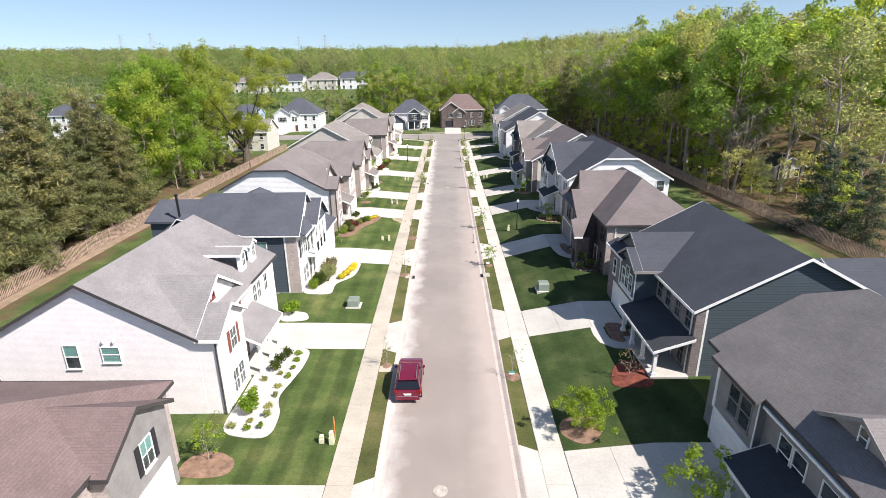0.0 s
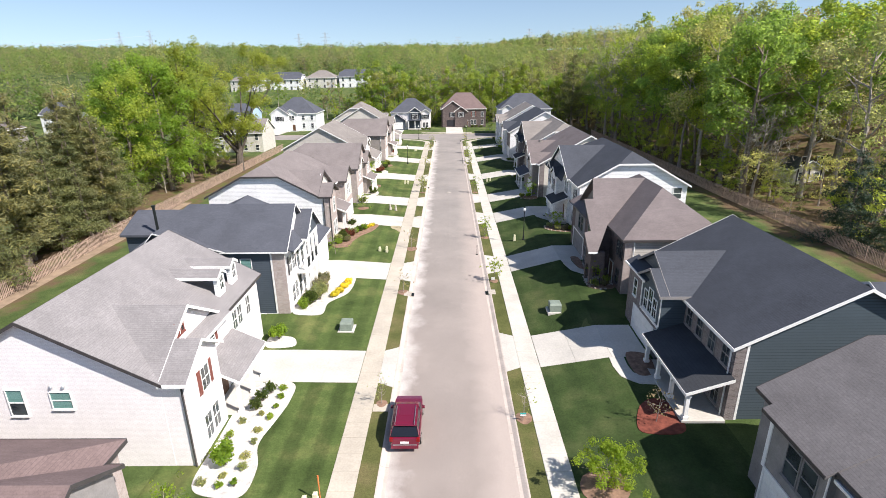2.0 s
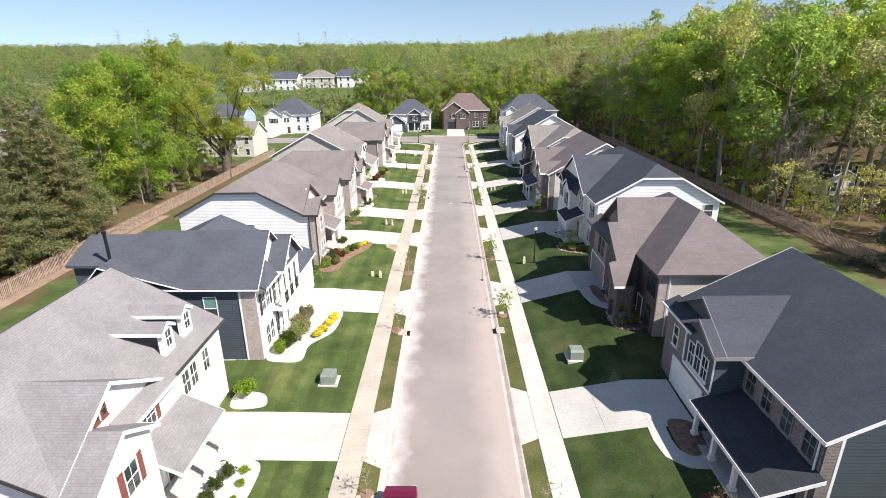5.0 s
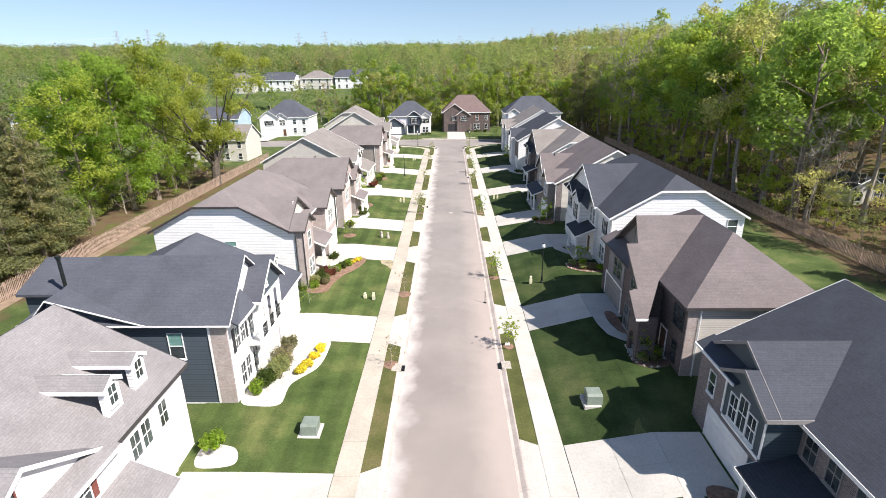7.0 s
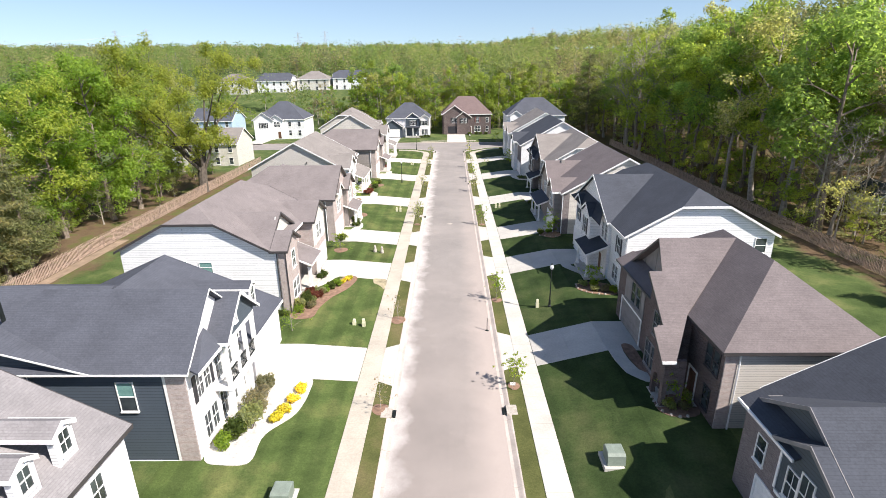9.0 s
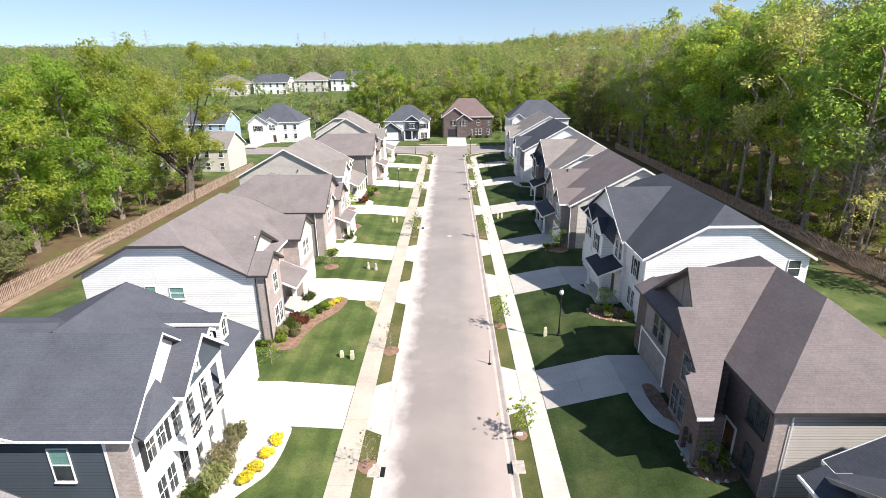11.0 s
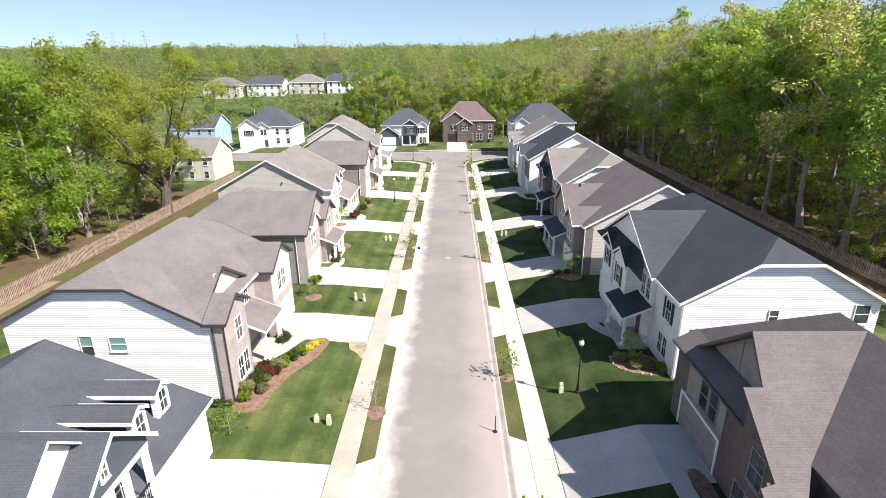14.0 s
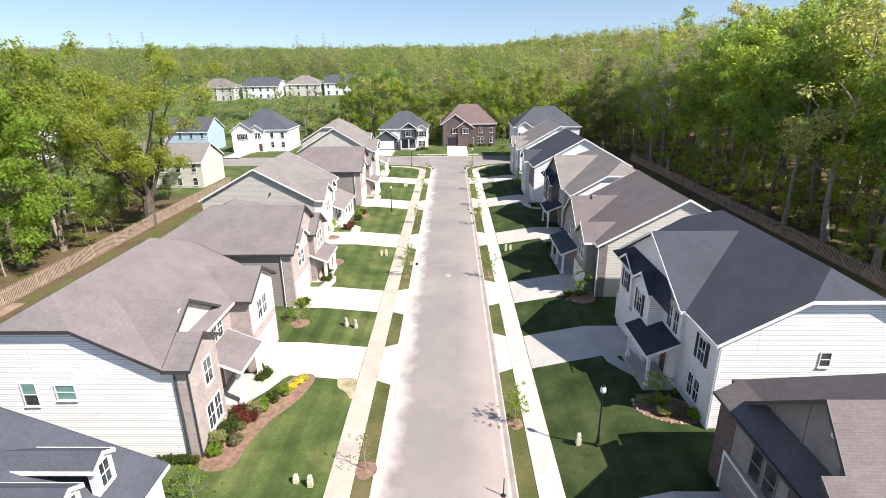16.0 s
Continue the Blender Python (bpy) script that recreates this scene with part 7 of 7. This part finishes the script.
for x, y, h in ((-8.0, 27.1, 0.6), (-7.35, 27.0, 0.95), (-8.8, 67.5, 0.6), (-7.9, 67.3, 0.8), (8.6, 70.6, 0.85), (-8.6, 107.0, 0.7), (-8.0, 107.0, 0.9), (-9.0, 148.4, 0.8), (-8.6, 148.6, 0.6), (7.75, 108.8, 0.85), (8.35, 108.8, 0.7), (8.6, 151.6, 0.8), (9.4, 151.6, 0.7)):
    pedestal(x, y, h)


def marker():
    z = land_z(-7.2, 27.35)
    m = Mesh()
    m.tube((-7.2, 27.35, z - 0.1), (-7.2, 27.35, z + 1.25), 0.03, 0.03, 8)
    m.tube((-7.2, 27.35, z + 1.25), (-7.2, 27.35, z + 1.75), 0.045, 0.04, 8)
    solo("marker_post", m, ORANGE, "orange plastic cable marker post in the lawn", "marker post", at=(-7.2, 27.35, z))


marker()


def kerb_post(x, y):
    p = thing("kerb_post", (x, y, 0), "thin dark metal post at the kerb", "post", "kerb posts")
    m = Mesh()
    m.tube((x, y, -0.15), (x, y, 1.15), 0.035, 0.03, 8)
    part("stem", m, IRON, p)
    m = Mesh()
    m.lathe((x, y, -0.13), [(0.16, 0), (0.16, 0.05), (0.06, 0.09)], 10)
    part("foot", m, IRON, p)


kerb_post(3.45, 66.8)
kerb_post(3.4, 130.8)


def stone_figure(x, y):
    z = land_z(x, y)
    m = Mesh()
    m.lathe((x, y, z), [(0.22, -0.05), (0.24, 0.1), (0.2, 0.4), (0.14, 0.55), (0.17, 0.68), (0.12, 0.85), (0.03, 0.92)], 9)
    solo("garden_ornament", m, STONE, "small stone ornament on the lawn", "ornament", at=(x, y, z), smooth=True, group="lawn ornaments")


stone_figure(-9.5, 87.2)
stone_figure(-8.6, 87.0)


def toy_pool():
    m = Mesh()
    m.lathe((-44.0, 66.0, 0), [(0.9, -0.02), (1.0, 0.25), (0.92, 0.25), (0.85, 0.05)], 18)
    solo("paddling_pool", m, TURQUOISE, "turquoise plastic paddling pool by the fence", "paddling pool", at=(-44.0, 66.0, 0))


toy_pool()

# ---------------------------------------------------------------- garden beds and shrubs

lay("gravel_bed", curve([(-14.75, 28.4), (-13.2, 27.5), (-11.6, 27.7), (-11.5, 29.8), (-12.1, 31.8), (-11.7, 34.2), (-11.4, 36.3), (-11.7, 38.4), (-14.0, 38.4), (-14.8, 36), (-14.8, 32)]), 0.06, GRAVEL, "white gravel bed with a curving edge", "garden bed", step=0.02)
lay("gravel_bed", curve([(-15.05, 50.0), (-13.6, 49.3), (-12.1, 49.6), (-12.0, 52), (-10.6, 54.3), (-10.3, 57), (-10.7, 58.7), (-13.3, 58.9), (-13.8, 56), (-15, 54)]), 0.06, GRAVEL, "white gravel bed with a curving edge", "garden bed", step=0.02)
lay("gravel_bed", curve([(-15.6, 45.4), (-13.9, 45.3), (-13.2, 44.6), (-13.3, 43.7), (-15.4, 43.6)]), 0.06, GRAVEL, "small white gravel bed under a lime shrub", "garden bed")
lay("mulch_bed", curve([(-15.1, 68.5), (-13.0, 68.3), (-12.7, 70.4), (-12.0, 72.9), (-10.8, 75.4), (-10.3, 78.3), (-11.5, 78.6), (-12.9, 76.2), (-14.3, 74.4), (-15.0, 73.4)]), 0.06, MULCH, "brown mulch bed along the house", "garden bed", step=0.04)
lay("bare_patch", curve([(-8.5, 78.45), (-7.75, 78.6), (-7.1, 78.5), (-7.0, 77.2), (-7.05, 75.9), (-7.6, 76.7), (-8.3, 77.3)]), 0.052, SANDY, "worn patch of sandy earth in the lawn", "bare earth")
lay("mulch_bed", curve([(-15.6, 24.15), (-13.1, 24.2), (-12.9, 25.4), (-14.4, 26.2), (-15.7, 25.6)]), 0.06, MULCH, "brown mulch bed round a sapling", "garden bed", step=0.03)
lay("mulch_bed", curve([(11.8, 32.3), (13.2, 31.8), (14.7, 32.3), (14.6, 34.9), (13.5, 35.3), (12.4, 34.3)]), 0.06, MULCH_RED, "red mulch bed beside the porch", "garden bed", step=0.03)
lay("mulch_bed", curve([(13.9, 54.6), (13.7, 53.0), (14.6, 52.3), (16.2, 52.6), (16.4, 54.6), (15.2, 55.3)]), 0.06, MULCH, "stone-edged mulch bed by the house", "garden bed", step=0.03)
lay("mulch_bed", curve([(13.2, 74.2), (13.0, 72.8), (14.3, 71.7), (16.5, 71.5), (16.8, 73.6), (14.8, 74.8)]), 0.06, MULCH, "stone-edged mulch bed by the house", "garden bed", step=0.03)
lay("mulch_bed", curve([(13.6, 38.3), (14.8, 38.2), (15.3, 39.5), (15.2, 41.0), (13.7, 41.1)]), 0.06, MULCH, "dark mulch bed between path and porch", "garden bed")
lay("mulch_bed", curve([(14.0, 58.2), (14.6, 57.6), (14.7, 61.2), (13.8, 61.3)]), 0.06, MULCH, "dark mulch bed between path and house", "garden bed")
for k, (x, y, r) in enumerate(((8.5, 28.1, 1.35), (4.87, 34.4, 0.62), (-4.87, 55.1, 0.65), (4.87, 57.9, 0.5), (-4.87, 68.7, 0.8), (4.87, 73.1, 0.6), (-4.87, 36.0, 0.45), (-16.4, 113.6, 1.0), (13.7, 92.0, 1.5), (-13.9, 87.2, 0.9), (-14.4, 103.5, 1.5), (-14.3, 125.0, 1.5), (4.87, 99.8, 0.5), (-4.87, 100.0, 0.5))):
    lay("mulch_ring", [(x + r * math.cos(a) * (0.9 if abs(x) < 6 else 1), y + r * math.sin(a) * (1 + 0.1 * math.sin(3 * a))) for a in [i * math.pi / 9 for i in range(18)]], 0.05 if abs(x) > 6 else 0.03, MULCH, "ring of brown mulch round a plant", "garden bed", step=0.04)


def shrub(name, x, y, r, h, leaf, label, n=160, size=0.16, seed=0):
    rng = np.random.default_rng(seed + int(abs(x) * 31 + y * 17))
    z = land_z(x, y)
    s = thing(name, (x, y, z), label, "shrub", "garden shrubs")
    st, cm = Mesh(), Mesh()
    pts, rad = [], []
    for i in range(7):
        a = i * 0.9 + rng.uniform(-0.3, 0.3)
        q = (x + math.cos(a) * r * 0.5, y + math.sin(a) * r * 0.5, z + h * rng.uniform(0.45, 0.8))
        st.tube((x, y, z - 0.05), q, 0.025, 0.01, 4)
        pts.append(q)
        rad.append(r * rng.uniform(0.4, 0.6))
    leaf_cards(cm, rng, pts, rad, n * 2, size * 1.1, min(1.2, h / r * 0.7))
    part("stem", st, BARK, s)
    part("foliage", cm, leaf, s)


def sapling(name, x, y, h, spread, leaf, label, n=260, size=0.2, low=0.35, seed=0, r=0.035):
    broadleaf(name, settle(x, y), seed + int(abs(x) * 13 + y * 7), h, spread, leaf, BARK_PALE, label, n=n * 2, size=size * 1.1, low=low, trunk_r=r, limbs=7, group="young trees")


# white gravel bed of the white brick house
rngs = np.random.default_rng(5)
shrub("lime_shrub", -13.5, 30.0, 0.75, 1.5, LEAF_LIME, "lime green shrub in white gravel", 420, 0.2)
for x, y in ((-14.2, 28.5), (-13.2, 28.2), (-12.2, 28.3), (-12.1, 29.6), (-12.5, 30.6), (-12.3, 31.8), (-12.6, 33.0), (-12.2, 34.2), (-12.0, 35.4), (-12.1, 36.6), (-12.2, 37.6), (-14.0, 32.4), (-13.6, 33.8), (-13.2, 29.0), (-12.8, 34.6)):
    shrub("low_shrub", x + rngs.normal() * 0.1, y, rngs.uniform(0.2, 0.4), rngs.uniform(0.3, 0.55), (LEAF_LIME, LEAF_OLIVE, LEAF_LIME)[int(rngs.integers(3))], "small low shrub planted in white gravel", 90, 0.11)
for x, y in ((-13.3, 36.2), (-13.0, 37.2), (-13.4, 35.2)):
    shrub("dark_shrub", x, y, 0.45, 0.95, LEAF_SHRUB, "dark green shrub beside the porch", 200, 0.15)
shrub("lime_shrub", -14.8, 45.0, 0.85, 1.3, LEAF_LIME, "rounded lime green shrub in white gravel", 480, 0.2)
for x, y, r, h, l in ((-14.2, 50.9, 0.6, 1.0, LEAF_LIME), (-13.6, 51.8, 0.75, 1.3, LEAF_SHRUB), (-13.0, 52.6, 0.95, 1.9, LEAF_OLIVE), (-13.1, 54.0, 0.9, 1.7, LEAF_RUST), (-13.4, 55.6, 0.7, 1.2, LEAF_RUST), (-13.6, 57.2, 0.7, 1.1, LEAF_RUST)):
    shrub("garden_shrub", x, y, r, h, l, "rounded garden shrub beside the white brick house", 420, 0.19)
for x, y in ((-11.8, 53.5), (-11.45, 54.4), (-11.2, 55.6), (-11.0, 56.9)):
    shrub("yellow_flowers", x + 0.1, y, 0.5, 0.62, FLOWER_YELLOW, "clump of bright yellow flowers in gravel", 420, 0.13)
# mulch bed of the taupe-roofed house
for x, y, l in ((-14.5, 69.9, LEAF_SHRUB), (-14.2, 70.9, LEAF_SHRUB), (-13.8, 71.9, LEAF_OLIVE), (-13.3, 72.8, LEAF_RED), (-13.6, 73.6, LEAF_OLIVE), (-12.9, 74.0, LEAF_LIME), (-12.5, 75.0, LEAF_SHRUB), (-12.0, 75.9, LEAF_LIME), (-14.4, 69.4, LEAF_LIME)):
    shrub("bed_shrub", x, y, 0.5, 0.75, l, "small shrub in a brown mulch bed", 220, 0.17)
for x, y, r, hh, l in ((-14.5, 70.3, 0.6, 1.1, LEAF_OLIVE), (-14.2, 71.4, 0.65, 1.2, LEAF_SHRUB), (-13.7, 72.4, 0.6, 1.0, LEAF_RED), (-14.3, 73.2, 0.55, 0.9, LEAF_RED), (-13.1, 73.4, 0.5, 0.8, LEAF_OLIVE), (-13.4, 70.4, 0.5, 0.7, LEAF_RUST)):
    shrub("bed_shrub", x, y, r, hh, l, "loose bushy shrub in a brown mulch bed by the wall", 420, 0.17, seed=3)
for x, y in ((-11.6, 76.6), (-11.3, 77.3), (-11.1, 77.9)):
    shrub("yellow_flowers", x, y, 0.38, 0.45, FLOWER_YELLOW, "clump of bright yellow flowers in mulch", 220, 0.13)
for x, y in ((-14.2, 77.4), (-13.9, 78.0), (-14.3, 78.3)):
    shrub("dark_shrub", x, y, 0.5, 0.9, LEAF_SHRUB, "dark green shrub beside the porch", 220, 0.16)
for i in range(5):
    shrub("hedge_shrub", -15.4 - i * 0.55, 68.75, 0.35, 0.5, LEAF_SHRUB, "low clipped shrub along the wall", 120, 0.14)
# far gardens
for x, y, l in ((-14.6, 118.6, LEAF_RED), (-15.0, 117.6, LEAF_RED), (-14.2, 122.6, LEAF_SHRUB), (-14.4, 124.4, LEAF_LIME), (-14.0, 126.0, LEAF_SHRUB), (-14.3, 127.4, LEAF_OLIVE), (-14.4, 142.8, LEAF_RED), (-14.2, 144.4, LEAF_SHRUB), (-14.5, 164.0, LEAF_LIME), (-14.2, 166.0, LEAF_SHRUB), (-13.6, 97.6, LEAF_SHRUB), (-14.0, 99.8, LEAF_SHRUB), (-14.5, 91.0, LEAF_SHRUB)):
    shrub("garden_shrub", x, y, 0.7, 0.9, l, "rounded shrub before a house front", 200, 0.24)
for x, y, l in ((14.7, 73.4, LEAF_LIME), (15.6, 72.3, LEAF_RUST), (14.6, 72.4, LEAF_OLIVE), (16.3, 72.0, LEAF_LIME), (13.7, 73.6, LEAF_OLIVE), (14.4, 53.2, LEAF_OLIVE), (15.4, 53.0, LEAF_RUST), (15.9, 54.2, LEAF_OLIVE), (13.6, 92.4, LEAF_LIME), (12.4, 92.2, LEAF_SHRUB), (14.2, 109.0, LEAF_SHRUB), (13.4, 108.4, LEAF_SHRUB), (14.6, 148.4, LEAF_LIME), (14.0, 149.4, LEAF_LIME), (14.3, 128.9, LEAF_SHRUB), (14.0, 168, LEAF_SHRUB)):
    shrub("garden_shrub", x, y, 0.5, 0.7, l, "small rounded shrub in a bed by the house", 220, 0.17)
for x, y in ((6.9, 205.2), (9.2, 205.4), (10.6, 205.3), (12.4, 205.4), (-8.0, 198.6), (-9.2, 197.4), (-6.8, 199)):
    shrub("garden_shrub", x, y, 0.7, 0.8, LEAF_SHRUB, "rounded shrub before a house front", 120, 0.3)
sapling("young_tree", 8.5, 28.1, 2.9, 1.2, LEAF_LIME, "young tree in lime green leaf in a mulch ring", 2600, 0.115, 0.14, r=0.05)
sapling("young_tree", 13.2, 22.0, 2.8, 1.2, LEAF_LIME, "young tree in lime green leaf beside the driveway", 800, 0.15, 0.25, r=0.05)
sapling("young_tree", -14.5, 25.5, 2.9, 0.8, LEAF_LIME, "slender sapling in sparse lime leaf", 140, 0.16, 0.3)
for x, y, h, l, n in ((4.87, 34.4, 3.2, LEAF_GREEN, 14), (4.87, 57.9, 3.0, LEAF_LIME, 260), (4.87, 73.1, 3.2, LEAF_LIME, 280), (4.87, 99.8, 3.4, LEAF_GREEN, 240), (4.87, 121.5, 3.6, LEAF_OLIVE, 260), (4.9, 133.4, 3.4, LEAF_LIME, 240), (4.9, 146.0, 3.6, LEAF_OLIVE, 240), (4.9, 163, 3.4, LEAF_OLIVE, 240),
                     (-4.87, 36.0, 2.6, LEAF_OLIVE, 40), (-4.87, 55.1, 2.8, LEAF_RUST, 40), (-4.87, 68.7, 2.8, LEAF_RUST, 36), (-4.87, 100.0, 3.2, LEAF_OLIVE, 220), (-5.0, 105.8, 2.6, LEAF_OLIVE, 160), (-4.9, 121.9, 3.4, LEAF_OLIVE, 220), (-4.87, 143.0, 3.2, LEAF_OLIVE, 200), (-4.87, 161.0, 3.2, LEAF_OLIVE, 200)):
    sapling("street_sapling", x, y, h, 0.55, l, "young street tree on the verge in thin leaf", n, 0.13, 0.4)
for x, y, h, l, n in ((13.1, 33.0, 2.6, LEAF_RUST, 40), (14.5, 53.8, 2.4, LEAF_LIME, 200), (14.6, 73.8, 2.3, LEAF_LIME, 240), (13.7, 92.6, 3.0, LEAF_LIME, 420), (-14.1, 65.8, 2.3, LEAF_LIME, 110), (-14.0, 87.4, 2.4, LEAF_LIME, 140), (-16.4, 113.6, 3.0, LEAF_LIME, 260), (14.2, 149, 3.2, LEAF_LIME, 420), (13.9, 181, 4, LEAF_LIME, 260)):
    sapling("young_tree", x, y, h, 0.8, l, "young ornamental tree beside a house", int(n * 1.3), 0.13, 0.3)

# stones round the beds
rngs = np.random.default_rng(9)


def edging(points):
    for x, y in points:
        z = land_z(x, y)
        m = Mesh()
        r = rngs.uniform(0.07, 0.12)
        m.lathe((x, y, z), [(r, -0.05), (r * 1.05, 0.06), (r * 0.75, 0.14), (r * 0.2, 0.17)], 7)
        solo("edging_stone", m, STONE, "rough stone edging a garden bed", "stone", at=(x, y, z), group="edging stones")


edging([(13.75, 54.4), (13.7, 53.9), (13.72, 53.4), (13.9, 52.9), (14.3, 52.5), (14.8, 52.3), (15.3, 52.35), (13.1, 74.0), (13.0, 73.5), (13.05, 73.0), (13.3, 72.5), (13.7, 72.1), (14.2, 71.8), (14.8, 71.6), (15.4, 71.5), (12.2, 91.5), (12.8, 91.0), (13.5, 90.7), (14.2, 90.8)])

# ---------------------------------------------------------------- pylons on the skyline


def pylon(x, y, h):
    z = land_z(x, y)
    t = thing("pylon", (x, y, z), "grey steel lattice pylon on the skyline", "pylon", "pylons")
    m = Mesh()
    k = h * 0.085

    def leg(f):
        return k * (1 - f) ** 1.2 + h * 0.012

    for sx in (-1, 1):
        for sy in (-1, 1):
            for i in range(6):
                a, b = i / 6, (i + 1) / 6
                m.tube((x + sx * leg(a), y + sy * leg(a), z + h * a), (x + sx * leg(b), y + sy * leg(b), z + h * b), 0.17, 0.17, 4)
                m.tube((x + sx * leg(a), y + sy * leg(a), z + h * a), (x - sx * leg(b), y + sy * leg(b), z + h * b), 0.09, 0.09, 4)
    part("tower", m, STEEL, t)
    for f in (0.66, 0.8, 0.94):
        a = Mesh()
        w = h * (0.2 if f < 0.9 else 0.13)
        a.tube((x - w, y, z + h * f), (x + w, y, z + h * f), 0.18, 0.18, 4)
        a.tube((x - w, y, z + h * f), (x, y, z + h * f + h * 0.04), 0.2, 0.2, 4)
        a.tube((x + w, y, z + h * f), (x, y, z + h * f + h * 0.04), 0.2, 0.2, 4)
        part("crossarm", a, STEEL, t)


for x, y, h in ((-545, 940, 44), (-515, 980, 47), (-262, 1000, 41), (-215, 1000, 43), (20, 1040, 36), (150, 1040, 38), (185, 1040, 35)):
    pylon(x, y, h)


# tags on the saplings, and a strip of paving across the verge


def plant_tag(x, y, colour, label):
    t = thing("plant_tag", (x, y, 0), label, "plant tag")
    m = Mesh()
    m.box(x - 0.02, x + 0.02, y - 0.02, y + 0.02, -0.1, 0.62)
    part("stake", m, FENCE_WOOD, t)
    for z in (0.42, 0.56):
        p = Mesh()
        p.box(x - 0.2, x + 0.2, y - 0.035, y - 0.021, z, z + 0.11)
        part("board", p, colour if z > 0.5 else TRIM, t)


plant_tag(4.75, 34.1, TURQUOISE, "turquoise and white tag staked beside a sapling")
plant_tag(4.7, 57.4, TRIM, "white tag staked beside a sapling")
m = Mesh()
m.box(-5.42, -4.32, 35.15, 35.95, -0.1, 0.036, 0, 0.012)
solo("verge_paving", m, FOOTWAY_MAT, "pale concrete strip across the grass verge", "paving", "structure")
# wires slung between the pylons
for (xa, ya, za), (xb, yb, zb) in (((-545, 940, 68), (-1500, 700, 60)), ((-515, 980, 74), (-1500, 760, 64)), ((-545, 940, 62), (-1500, 700, 52))):
    m = Mesh()
    prev = None
    for i in range(25):
        f = i / 24
        p = (xa + (xb - xa) * f, ya + (yb - ya) * f, za + (zb - za) * f - 18 * 4 * f * (1 - f))
        if prev:
            m.tube(prev, p, 0.16, 0.16, 3)
        prev = p
    solo("power_line", m, STEEL, "sagging power line on the skyline", "power line")
